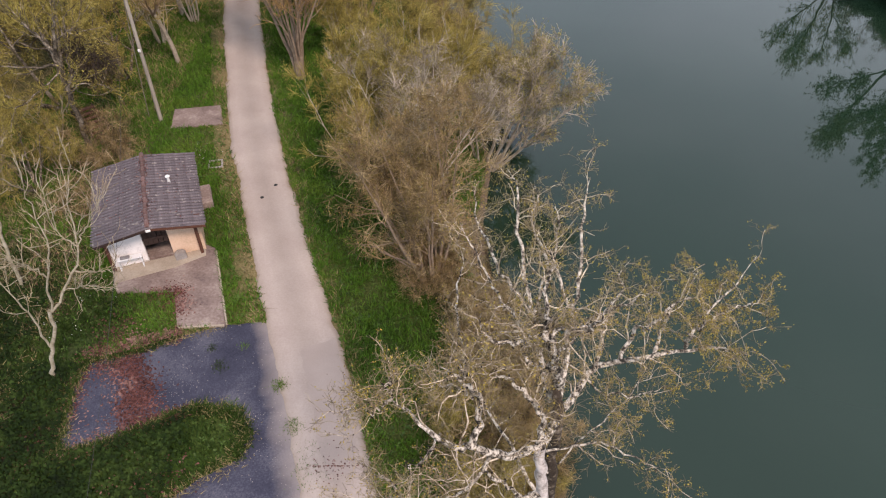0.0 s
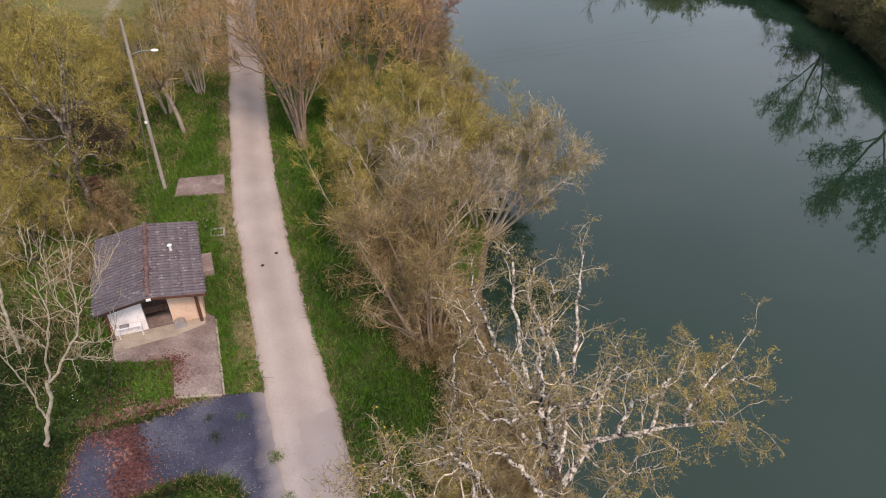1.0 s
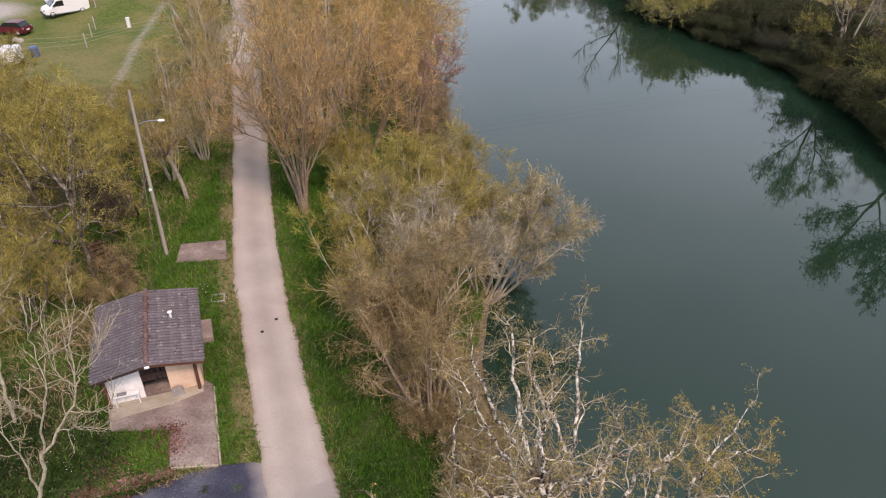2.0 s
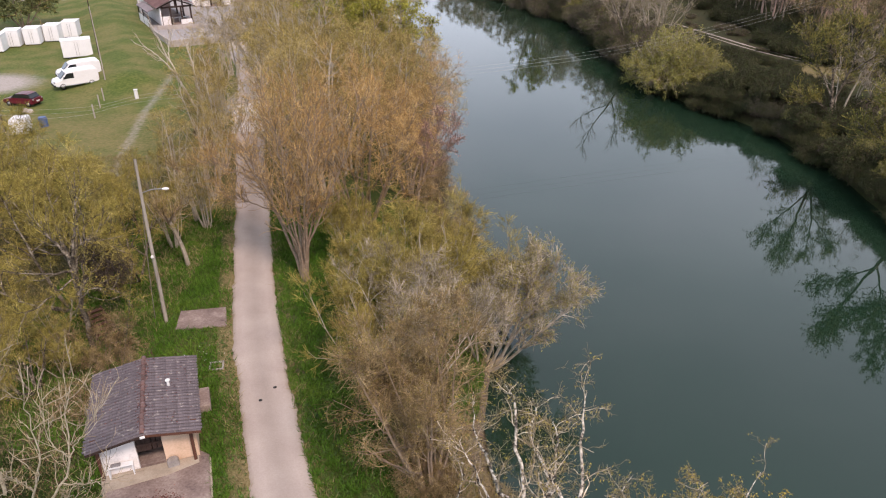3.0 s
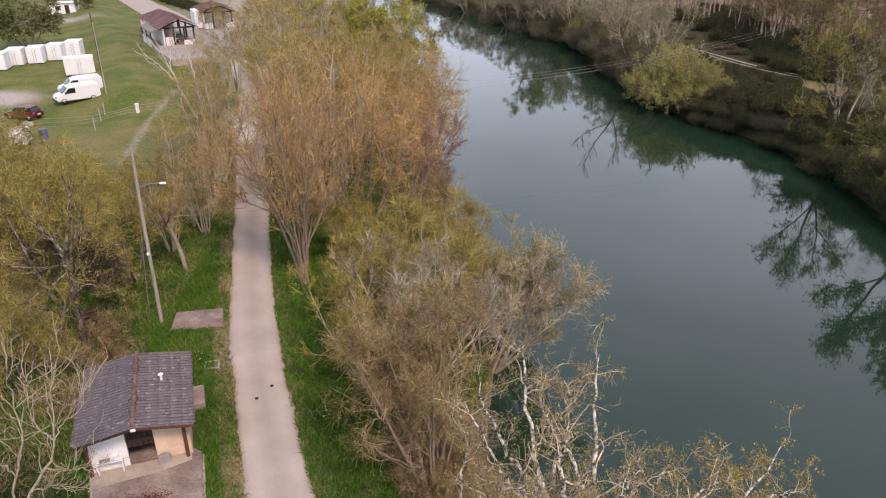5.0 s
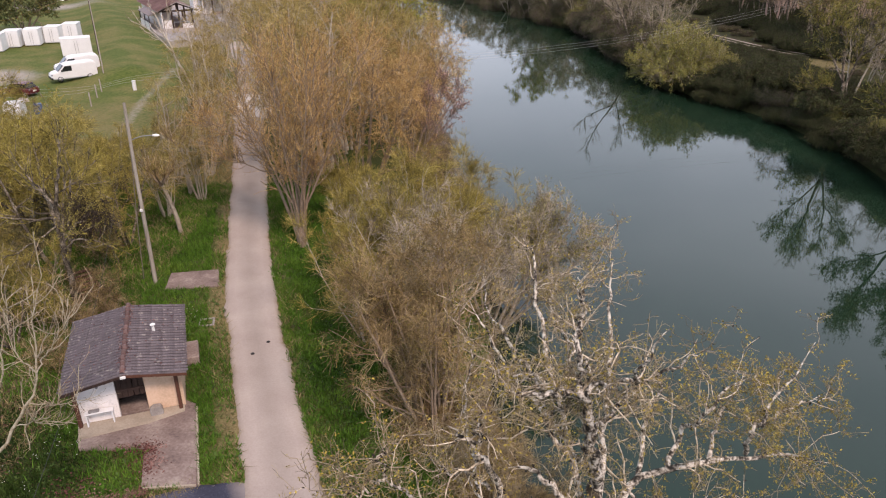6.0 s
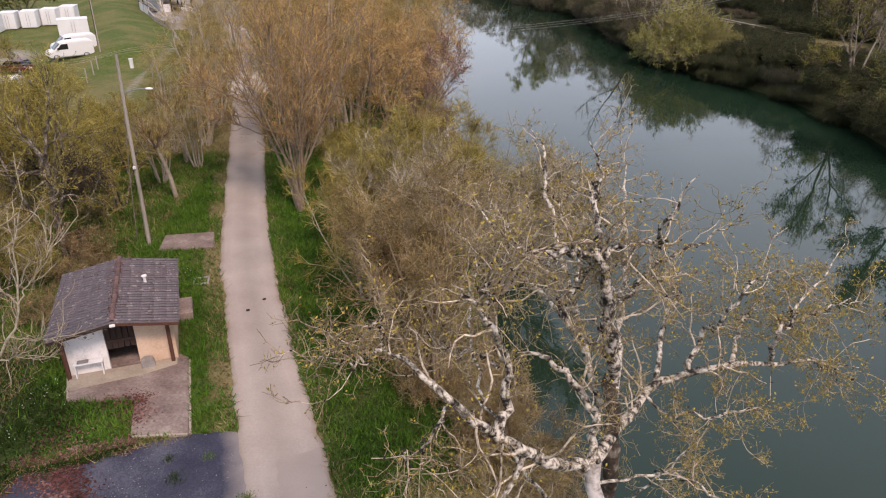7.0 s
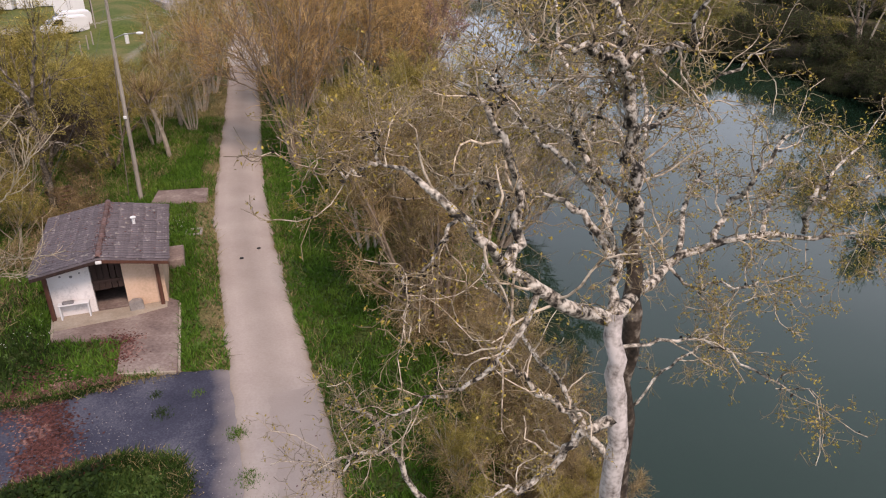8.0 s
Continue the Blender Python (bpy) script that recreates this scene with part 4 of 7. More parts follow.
    b1, r1 = sprout(rng, P, R, 12, (0.3, 1.3), 7, (30, 80), 0.1, 2.2, False, 0.12, 0.45)
    b2, r2 = sprout(rng, b1, r1, 7, (0.15, 0.6), 4, (30, 75), 0.3, 2.0, False, 0.12, 0.6)
    b3, r3 = sprout(rng, b2, r2, 4, (0.06, 0.28), 3, (30, 75), 0.2, 1.5, False, 0.15, 0.7)
    r1, r2, r3 = np.clip(r1, 0.006, 0.019), np.clip(r2, 0.0038, 0.009), np.clip(r3, 0.003, 0.005)
    child("bough_mass", mesh_of("bough_mass", *tube(b1, r1, 5), M["branch_pale"], True), root, kind="stuff")
    child("crown", mesh_of("crown", *joined([tube(b2, r2, 4), tube(b3, r3, 3)]), M["twig_poplar"], True), root, kind="stuff")
    child("spur_growth", mesh_of("spur_growth", *joined([leaf_quads(rng, b1, 1300, 0.028, 0.012), leaf_quads(rng, P[:, :15], 1000, 0.038, 0.04)]), M["knot"]), root, label="dark knots and spurs", kind="stuff")
    child("foliage", mesh_of("foliage", *leaf_quads(rng, np.concatenate([b3, b3[b3[:, 0, 0] > 1.2], b3[b3[:, 0, 0] > 2.5], b3[b3[:, 0, 0] > 3.2]]), 22000, 0.023, 0.03), M["bud_tip"]), root, kind="stuff")


pale_poplar()

# shrubby willows on the near bank
WILLOW_LEVELS = [(8, 0.25, 0.5, 20, 50, 0.4), (8, 0.25, 0.5, 20, 55, 0.2), (8, 0.3, 0.9, 15, 50, 0.1)]
willow = grow_tree("willow_bush", 21, 7.4, 17, (2, 27), [(9, 0.22, 0.42, 20, 55, 0.3), (8, 0.25, 0.5, 20, 60, 0.0), (8, 0.3, 0.85, 20, 65, -0.25)], (M["bark_brown"], M["twig_brown"]), (M["bud_mixed"], 12000, 0.03), base_r=0.07, label="bushy brown willow with dense bare twigs", category="willow", group="riverbank trees", foot=0.32, thin=1.3, start=0.17, sway=(-0.13, 0.2))
planted(willow, -0.55, 22.1, 0, 1.08)
again(willow, 1.7, 18.6, 20, 0.42, "low brown willow scrub on the bank")
olive_willow = grow_tree("olive_willow", 24, 7.2, 11, (6, 38), WILLOW_LEVELS, (M["bark_silver"], M["twig_olive"]), (M["bud_yellow"], 12000, 0.03), base_r=0.07, label="bushy willow with olive twigs and first yellow-green leaves", category="willow", group="riverbank trees", foot=0.5, thin=1.6)
planted(olive_willow, -3.6, 28.9, 0, 0.8)
again(olive_willow, -6.6, 42.6, 250, 0.62)
again(olive_willow, -4.6, 40.2, 20, 0.55)
again(willow, 2.0, 13.8, 200, 0.4, "low brown willow scrub under the poplar")
again(willow, 0.9, 10.2, 30, 0.32, "low brown willow scrub under the poplar")
again(olive_willow, 1.5, 11.0, 140, 0.4, "low willow scrub with yellow-green leaves under the poplar")
for gx, gy, gt, gs in ((3.1, 12.4, 60, 0.34), (3.8, 10.2, 110, 0.3), (0.2, 14.2, 250, 0.3)):
    again(olive_willow, gx, gy, gt, gs, "low willow scrub with yellow-green leaves under the poplar")
again(olive_willow, -4.2, 33.8, 130, 0.7)
again(olive_willow, -1.6, 33.0, 80, 0.95)
pale_willow = grow_tree("pale_willow", 22, 6.6, 9, (12, 45), WILLOW_LEVELS, (M["bark_grey"], M["twig_grey"]), (M["bud_yellow"], 18000, 0.037), base_r=0.08, label="pale grey willow leaning over the water with yellow-green buds", category="willow", group="riverbank trees", foot=0.4, sway=(0.25, 0), thin=1.6)
planted(pale_willow, 2.4, 32.2, 0, 1.08)
again(olive_willow, 0.2, 36.0, 40, 0.9)
grey_willow = grow_tree("grey_willow", 29, 7.4, 10, (5, 30), WILLOW_LEVELS, (M["bark_white"], M["twig_grey"]), (M["bud_yellow"], 14000, 0.03), base_r=0.06, label="pale grey willow rising behind the brown willow", category="willow", group="riverbank trees", foot=0.4, thin=1.6)
planted(grey_willow, -0.9, 28.8, 0, 0.95)
gold = grow_tree("golden_willow", 23, 11.5, 9, (6, 30), [(9, 0.3, 0.6, 20, 60, 0.2), (8, 0.25, 0.5, 20, 60, -0.1), (8, 0.4, 1.2, 15, 55, -0.3)], (M["bark_brown"], M["twig_gold"]), (M["bud_gold"], 22000, 0.032), base_r=0.13, label="tall golden-brown willow with many rising stems", category="willow", group="willows along the track", foot=0.5, thin=1.6)
planted(gold, -5.7, 46, 70, 0.92)
for gx, gy, gt, gs in ((-2.6, 53, 170, 0.8), (-3.4, 66, 300, 0.75)):
    again(gold, gx, gy, gt, gs)
gold_olive = grow_tree("golden_willow", 28, 11.5, 9, (6, 30), [(9, 0.3, 0.6, 20, 60, 0.2), (8, 0.25, 0.5, 20, 60, 0.0), (8, 0.4, 1.1, 15, 55, -0.2)], (M["bark_silver"], M["twig_gold_olive"]), (M["bud_gold_olive"], 24000, 0.034), base_r=0.16, label="tall olive-gold willow with pale rising stems", category="willow", group="willows along the track", foot=0.5, thin=1.6)
planted(gold_olive, -8.0, 58, 15, 1.0)
for gx, gy, gt, gs in ((-4.6, 61, 220, 0.95), (-6.5, 69, 20, 0.95), (-10.5, 65, 130, 1.0)):
    again(gold_olive, gx, gy, gt, gs)
gold_thin = grow_tree("golden_willow", 26, 11.5, 7, (5, 26), [(8, 0.3, 0.55, 20, 60, 0.25), (7, 0.25, 0.5, 20, 60, 0.0), (6, 0.4, 1.1, 15, 55, -0.3)], (M["bark_silver"], M["twig_gold_olive"]), (M["bud_gold_olive"], 9000, 0.034), base_r=0.14, label="thin golden-brown willow with pale rising stems", category="willow", group="willows along the track", foot=0.5, thin=1.6)
planted(gold_thin, -9.5, 53, 150, 1.05)
for gx, gy, gt, gs in ((-11.6, 58.5, 200, 0.9), (-13.5, 73, 110, 1.15), (-19.2, 58, 40, 0.7), (-15.2, 69, 100, 0.8), (-20.4, 51, 40, 0.6), (-11.0, 51.5, 200, 0.8), (-17.2, 47.0, 220, 0.45), (-18.6, 44.0, 300, 0.4), (-18.3, 52.4, 15, 0.6), (-21.3, 62, 95, 0.7), (-22.5, 71, 185, 0.65), (-13.9, 62, 70, 0.9), (-23.2, 68, 10, 0.8), (-17.4, 84, 20, 0.9), (-19.9, 82, 250, 1.0), (-21.6, 90, 30, 0.95), (-26.6, 91, 110, 0.85), (-24.0, 98, 200, 0.9)):
    again(gold_thin, gx, gy, gt, gs)

spring_willow = grow_tree("willow", 27, 12.5, 9, (5, 27), [(9, 0.25, 0.45, 20, 55, 0.3), (8, 0.25, 0.45, 20, 55, 0.1), (9, 0.4, 1.0, 15, 55, 0.0)], (M["bark_grey"], M["twig_olive"]), (M["bud_spring"], 27000, 0.078), base_r=0.15, label="tall willow with bright yellow-green young leaves", category="willow", group="willows along the track", foot=0.5, thin=1.4)
planted(spring_willow, -8.2, 73.5, 50, 1.04)
again(spring_willow, -5.4, 76, 150, 0.96)
again(olive_willow, 3.0, 36.6, 120, 0.86)
# trees on the land side
olive = grow_tree("olive_twigged_tree", 31, 7.5, 5, (15, 45), [(8, 0.35, 0.65, 25, 65, 0.2), (8, 0.3, 0.55, 25, 65, 0.05), (9, 0.35, 1.0, 20, 65, -0.05)], (M["bark_mottled"], M["twig_olive"]), (M["bud_yellow"], 15000, 0.036), base_r=0.15, label="wide tree with mottled bark and olive-yellow twigs", category="tree", group="trees behind the hut", foot=0.25, thin=1.6)
planted(olive, -22.0, 36.3, 0, 1.05)
for gx, gy, gt, gs in ((-27.5, 43, 70, 1.1), (-27.5, 32, 300, 1.0), (-20.5, 28.5, 30, 0.5), (-30, 38, 20, 1.15), (-38, 50, 260, 0.85), (-36, 44, 180, 1.1), (-24, 27, 120, 0.7), (-40, 57, 330, 0.7), (-22, 22, 80, 0.6), (-19.5, 39.5, 45, 0.7), (-24, 41, 190, 0.9), (-21.5, 46, 160, 0.6), (-42, 48, 10, 0.9), (-33, 33, 200, 1.0), (-26, 22, 25, 0.8)):
    again(olive, gx, gy, gt, gs)
olive_thin = grow_tree("olive_twigged_tree", 35, 6.5, 7, (8, 38), [(7, 0.3, 0.55, 20, 55, 0.4), (7, 0.3, 0.5, 20, 55, 0.2), (7, 0.4, 1.0, 15, 50, 0.1)], (M["bark_grey"], M["twig_olive"]), (M["bud_yellow"], 7000, 0.034), base_r=0.07, label="thin shrubby tree with olive-yellow twigs in the grass", category="tree", group="trees behind the hut", foot=0.5, thin=1.4)
planted(olive_thin, -31.5, 51, 150, 0.75)
for gx, gy, gt, gs in ((-21.0, 32.4, 40, 0.5), (-23.4, 30.0, 200, 0.6), (-19.6, 29.6, 110, 0.4), (-25.0, 34.0, 290, 0.6)):
    again(olive_thin, gx, gy, gt, gs)
for gx, gy, gt, gs in ((-34.5, 56, 100, 0.65), (-33, 47, 75, 1.2), (-28.6, 47, 350, 0.8), (-37, 53, 210, 0.7), (-24.0, 54.5, 10, 0.55), (-24.8, 49.5, 60, 0.6)):
    again(olive_thin, gx, gy, gt, gs)


def drawn_tree(name, seed, limbs, each, mats, label, group, twig=(0.5, 1.2), thin=1.0, leaves=None, start=0.2):
    """A bare tree from its main limbs, given as world points with a first and last radius; branches and twigs are grown on them."""
    rng = np.random.default_rng(seed)
    X, Y, _ = limbs[0][0][0]
    zb = float(ground_z(X, Y))
    root = empty(name, Matrix.Translation((X, Y, zb)), label, "tree", group)
    P, R = [], []
    for q, (pts, r0, r1) in enumerate(limbs):
        p = smooth_path([(a - X, b - Y, c - zb) for a, b, c in pts], 14)
        p[1:] += rng.normal(size=(13, 3)) * 0.035
        r = np.linspace(r0, r1, 14)
        nm = "limb" if q else "trunk"
        child(nm, mesh_of(nm, *tube(p[None], r[None], 8), mats[0], True), root)
        if q:
            P.append(p)
            R.append(r)
    b1, r1 = sprout(rng, np.array(P), np.array(R), each, twig, 6, (25, 60), 0.8, 1.0, False, start, 0.5)
    b2, r2 = sprout(rng, b1, r1, 7, (0.3 * twig[0], 0.6 * twig[1]), 4, (25, 60), 0.7, 1.2, False, 0.15, 0.6)
    child("bough_mass", mesh_of("bough_mass", *tube(b1, np.clip(r1, 0.01 * thin, 0.03), 4), mats[0], True), root, kind="stuff")
    child("crown", mesh_of("crown", *tube(b2, np.clip(r2, 0.005 * thin, 0.01 * thin), 3), mats[1], True), root, kind="stuff")
    if leaves:
        child("foliage", mesh_of("foliage", *leaf_quads(rng, b2, leaves[1], leaves[2], 0.08), leaves[0]), root, kind="stuff")
    return root


bundle = [([(-8.72, 39.4, -0.3), (-8.72, 39.42, 0.6), (-8.7, 39.45, 1.6)], 0.24, 0.2)]
bundle.append(([(-8.9, 39.45, 0.0), (-9.7, 40.4, 2.1), (-10.9, 41.9, 4.0), (-12.2, 43.2, 5.6), (-13.3, 44.4, 7.0)], 0.12, 0.02))
bundle.append(([(-10.6, 41.6, 3.8), (-11.8, 41.3, 4.4), (-12.8, 41.0, 5.0), (-13.5, 40.9, 5.2)], 0.05, 0.012))
bundle.append(([(-12.0, 43.0, 5.4), (-13.4, 42.8, 6.2), (-14.6, 42.8, 6.8)], 0.05, 0.012))
bundle.append(([(-8.95, 39.6, 0.3), (-9.9, 41.2, 3.4), (-11.3, 42.4, 5.6), (-12.6, 43.2, 7.4)], 0.09, 0.016))
bundle.append(([(-8.8, 39.6, 0.3), (-9.5, 42.0, 5.2), (-10.8, 44.0, 9.0), (-11.6, 45.2, 11.4)], 0.09, 0.016))
for k in range(11):
    a, out = 0.9 + k * 2.4, 0.9 + 0.28 * k
    x, y = math.cos(a), math.sin(a)
    bundle.append(([(-8.72 + x * 0.16, 39.42 + y * 0.16, 0.0), (-8.7 + x * 0.3, 39.45 + y * 0.3, 2.2), (-8.65 + x * out * 0.4, 39.6 + y * out * 0.4, 5.0), (-8.5 + x * out * 0.75, 39.8 + y * out * 0.75, 8.0), (-8.3 + x * out, 40.0 + y * out, 10.4 + 0.5 * (k % 4))], 0.085, 0.016))
drawn_tree("golden_willow", 53, bundle, 38, (M["bark_brown"], M["twig_gold"]), "tall golden-brown willow with a tight bundle of stems", "willows along the track", (0.7, 2.3), 1.5, (M["bud_gold"], 12000, 0.032), 0.36)
drawn_tree("reddish_tree", 54, [
    ([(-2.2, 47.2, -0.3), (-1.7, 47.2, 2.4), (-1.2, 47.1, 4.4)], 0.1, 0.07),
    ([(-1.2, 47.1, 4.3), (-0.6, 47.0, 6.2), (-0.1, 46.9, 8.3)], 0.06, 0.012),
    ([(-1.6, 47.2, 3.1), (-0.4, 47.0, 4.9), (0.7, 46.8, 6.6)], 0.05, 0.012),
    ([(-1.4, 47.1, 3.7), (-1.3, 46.0, 6.0), (-1.0, 45.3, 7.8)], 0.05, 0.012),
    ([(-1.3, 47.1, 4.1), (0.1, 48.0, 6.2), (1.0, 48.6, 7.6)], 0.05, 0.012),
], 20, (M["bark_brown"], M["twig_rose"]), "slender bank tree with sparse reddish twigs over the water", "riverbank trees", (0.5, 1.4), 1.8, (M["bud_rose"], 2600, 0.05))

stems = []
stems.append(([(-14.91, 16.7, -0.3), (-14.85, 16.7, 0.4), (-14.3, 16.73, 1.82), (-13.65, 16.75, 3.76)], 0.092, 0.063))
stems.append(([(-13.65, 16.75, 3.7), (-12.95, 16.89, 4.62), (-12.37, 17.03, 5.44), (-11.95, 17.18, 6.41), (-11.81, 17.32, 7.5), (-11.69, 17.46, 8.36), (-11.28, 17.6, 9.48)], 0.052, 0.007))
stems.append(([(-14.4, 16.72, 1.8), (-14.23, 16.46, 3.67), (-14.25, 16.2, 5.34), (-14.4, 16.0, 6.4)], 0.043, 0.007))
stems.append(([(-13.65, 16.75, 3.7), (-13.12, 16.66, 5.44), (-12.48, 16.57, 6.96), (-12.34, 16.49, 8.52), (-12.15, 16.4, 9.79)], 0.043, 0.007))
stems.append(([(-12.34, 17.0, 5.45), (-11.8, 17.2, 5.2), (-11.2, 17.4, 5.2)], 0.021, 0.006))
stems.append(([(-11.95, 17.15, 6.4), (-12.38, 17.05, 7.39), (-12.0, 17.0, 9.4)], 0.027, 0.006))
stems.append(([(-13.1, 16.65, 5.45), (-13.3, 16.3, 6.53), (-13.53, 16.0, 7.3)], 0.025, 0.006))
stems.append(([(-11.95, 17.15, 6.4), (-11.54, 17.4, 7.08), (-10.9, 17.7, 8.0)], 0.025, 0.006))
stems.append(([(-12.95, 16.87, 4.6), (-12.04, 16.68, 5.0), (-11.4, 16.5, 4.9)], 0.021, 0.006))
drawn_tree("bare_tree", 32, stems, 11, (M["bark_lichen"], M["twig_pale"]), "small bare tree with pale grey spreading branches", "trees near the hut", (0.5, 1.3), 1.2)
drawn_tree("bare_tree", 36, [
    ([(-18.2, 21.5, -0.3), (-18.0, 21.5, 2.0), (-17.7, 21.6, 4.0)], 0.080, 0.057),
    ([(-17.7, 21.6, 3.9), (-17.2, 21.7, 5.5), (-16.8, 21.9, 7.2)], 0.049, 0.009),
    ([(-17.8, 21.6, 3.5), (-18.3, 21.4, 5.0), (-18.4, 21.2, 6.6)], 0.043, 0.009),
    ([(-18.0, 21.5, 2.4), (-18.9, 21.7, 3.8), (-19.4, 21.9, 5.2)], 0.031, 0.007),
], 11, (M["bark_lichen"], M["twig_pale"]), "small bare tree with pale forked stems", "trees near the hut", (0.5, 1.2), 1.2)
mottled = drawn_tree("mottled_tree", 39, [
    ([(-18.95, 31.75, -0.3), (-18.8, 31.6, 2.6), (-18.62, 31.4, 4.6), (-18.5, 31.3, 6.0)], 0.14, 0.10),
    ([(-18.5, 31.3, 5.9), (-18.05, 31.2, 7.2), (-17.75, 31.2, 8.0), (-17.5, 31.2, 9.0), (-17.45, 31.2, 10.2)], 0.09, 0.02),
    ([(-18.5, 31.3, 5.9), (-19.0, 31.3, 6.7), (-19.6, 31.4, 7.5), (-20.1, 31.6, 8.6)], 0.08, 0.02),
    ([(-18.6, 31.4, 5.2), (-19.4, 30.6, 5.5), (-20.3, 30.2, 5.8), (-21.4, 29.9, 6.1)], 0.07, 0.02),
    ([(-18.55, 31.35, 5.6), (-19.4, 32.0, 6.3), (-20.4, 32.6, 6.8), (-21.2, 33.0, 7.6)], 0.06, 0.015),
    ([(-18.7, 31.5, 3.6), (-18.1, 31.9, 3.9), (-17.5, 32.3, 3.6), (-16.9, 32.6, 3.1)], 0.045, 0.012),
    ([(-18.3, 31.25, 6.5), (-17.6, 31.5, 6.9), (-17.0, 31.9, 6.8)], 0.035, 0.01),
    ([(-18.6, 31.4, 4.9), (-19.2, 30.2, 4.6), (-19.6, 29.2, 4.4), (-19.7, 28.4, 4.6)], 0.045, 0.012),
    ([(-18.65, 31.4, 4.4), (-17.9, 30.6, 4.7), (-17.2, 29.9, 4.5)], 0.035, 0.01),
    ([(-18.7, 31.5, 3.9), (-18.5, 32.6, 4.3), (-18.2, 33.6, 4.6)], 0.05, 0.02),
], 9, (M["bark_mottled"], M["twig_olive"]), "tree with black and white mottled bark behind the hut", "trees behind the hut", (0.6, 1.8), 1.5, (M["bud_yellow"], 5000, 0.034))
rng_ = np.random.default_rng(40)
ball = np.zeros((150, 6, 3))
ball[:, 0] = np.array([-18.2, 33.6, 4.6]) - mottled.matrix_basis.translation + rng_.normal(size=(150, 3)) * 0.2
way_ = unit(rng_.normal(size=(150, 3)) + np.array([0, 0, 0.5]))
for q in range(1, 6):
    way_ = unit(way_ + np.array([0, 0, -0.35]) + rng_.normal(size=(150, 3)) * 0.2)
    ball[:, q] = ball[:, q - 1] + way_ * (0.18 + 0.16 * rng_.random((150, 1)))
ball2 = sprout(rng_, ball, np.full((150, 6), 0.015), 8, (0.2, 0.6), 3, (20, 70), -0.2, 1.5, False, 0.2, 0.6)[0]
child("twig_clump", mesh_of("twig_clump", *joined([tube(ball, np.full((150, 6), 0.013), 3), tube(ball2, np.full((len(ball2), 3), 0.009), 3)]), M["twig_dark"], True), mottled, label="dark drooping clump of twigs", kind="stuff")
brush = grow_tree("brush", 34, 2.3, 18, (10, 62), [(6, 0.3, 0.6, 20, 60, 0.1), (7, 0.3, 0.55, 20, 65, 0.0), (4, 0.2, 0.5, 20, 60, 0.0)], (M["bark_brown"], M["twig_brown"]), (M["bud_mixed"], 2500, 0.025), base_r=0.025, label="low tangle of brown twigs behind the hut", category="brushwood", group="brushwood", foot=0.6, thin=1.3, start=0.1)
planted(brush, -18.5, 31.6)
again(brush, -0.75, 22.0, 40, 0.75, "tangle of tan suckers at the foot of the brown willow")
again(brush, 1.3, 20.4, 140, 0.8, "low brown bramble tangle on the river bank")
for gx, gy, gt, gs in ((-17.2, 30.2, 70, 0.7), (-17.6, 27, 30, 0.6), (-20.5, 38.5, 300, 0.6)):
    again(brush, gx, gy, gt, gs)
for gx, gy, gt, gs in ((-0.45, 22.3, 0, 0.75), (-0.1, 22.8, 130, 0.8), (1.0, 10.6, 0, 0.55), (1.9, 12.0, 90, 0.6), (2.4, 9.6, 280, 0.6), (0.9, 14.6, 40, 0.9), (1.6, 16.8, 140, 0.9), (1.3, 19.6, 30, 0.8), (-0.9, 24.4, 100, 0.8), (2.9, 13.3, 330, 0.8), (3.0, 16.0, 200, 0.9), (3.3, 11.2, 80, 0.8), (2.4, 18.4, 10, 0.9), (3.6, 14.4, 160, 0.7)):
    again(brush, gx, gy, gt, gs, "low brown bramble tangle on the river bank")


for k in range(20):
    by = 37 + k * 3.8
    again(brush, float(left_shore(by)) - 0.5 - 0.5 * (k % 3), by, k * 67, 0.9 + 0.15 * (k % 3), "low brown bramble tangle on the river bank")


def pollard(x, y, h, lean, turn, seed):
    rng = np.random.default_rng(seed)
    root = empty("pollard_tree", pose(x, y, 0, 0, 0, turn), "pollarded roadside tree with a knotted head of twigs", "tree", "pollards beside the track")
    p = smooth_path([(0, 0, -0.2), (lean * 0.2, 0, h * 0.35), (lean * 0.6, 0.05, h * 0.7), (lean, 0, h)], 9)
    child("trunk", mesh_of("trunk", *tube(p[None], np.linspace(0.15, 0.11, 9)[None], 8), M["bark_grey"], True), root)
    arms = []
    for q in range(5):
        a = q * 1.26 + rng.random()
        arms.append(smooth_path([p[-1] - (0, 0, 0.3), p[-1] + (0.4 * math.cos(a), 0.4 * math.sin(a), 0.15), p[-1] + (0.8 * math.cos(a), 0.8 * math.sin(a), 0.6)], 6))
    ar, rr = np.array(arms), np.tile(np.linspace(0.07, 0.04, 6), (5, 1))
    tw, tr = sprout(rng, ar, rr, 24, (0.5, 1.7), 5, (10, 55), 1.6, 1.3, False, 0.4, 0.4)
    child("limb", mesh_of("limb", *tube(ar, rr, 6), M["bark_brown"], True), root)
    child("crown", mesh_of("crown", *tube(tw, np.clip(tr, 0.006, 0.013), 3), M["twig_brown"], True), root)


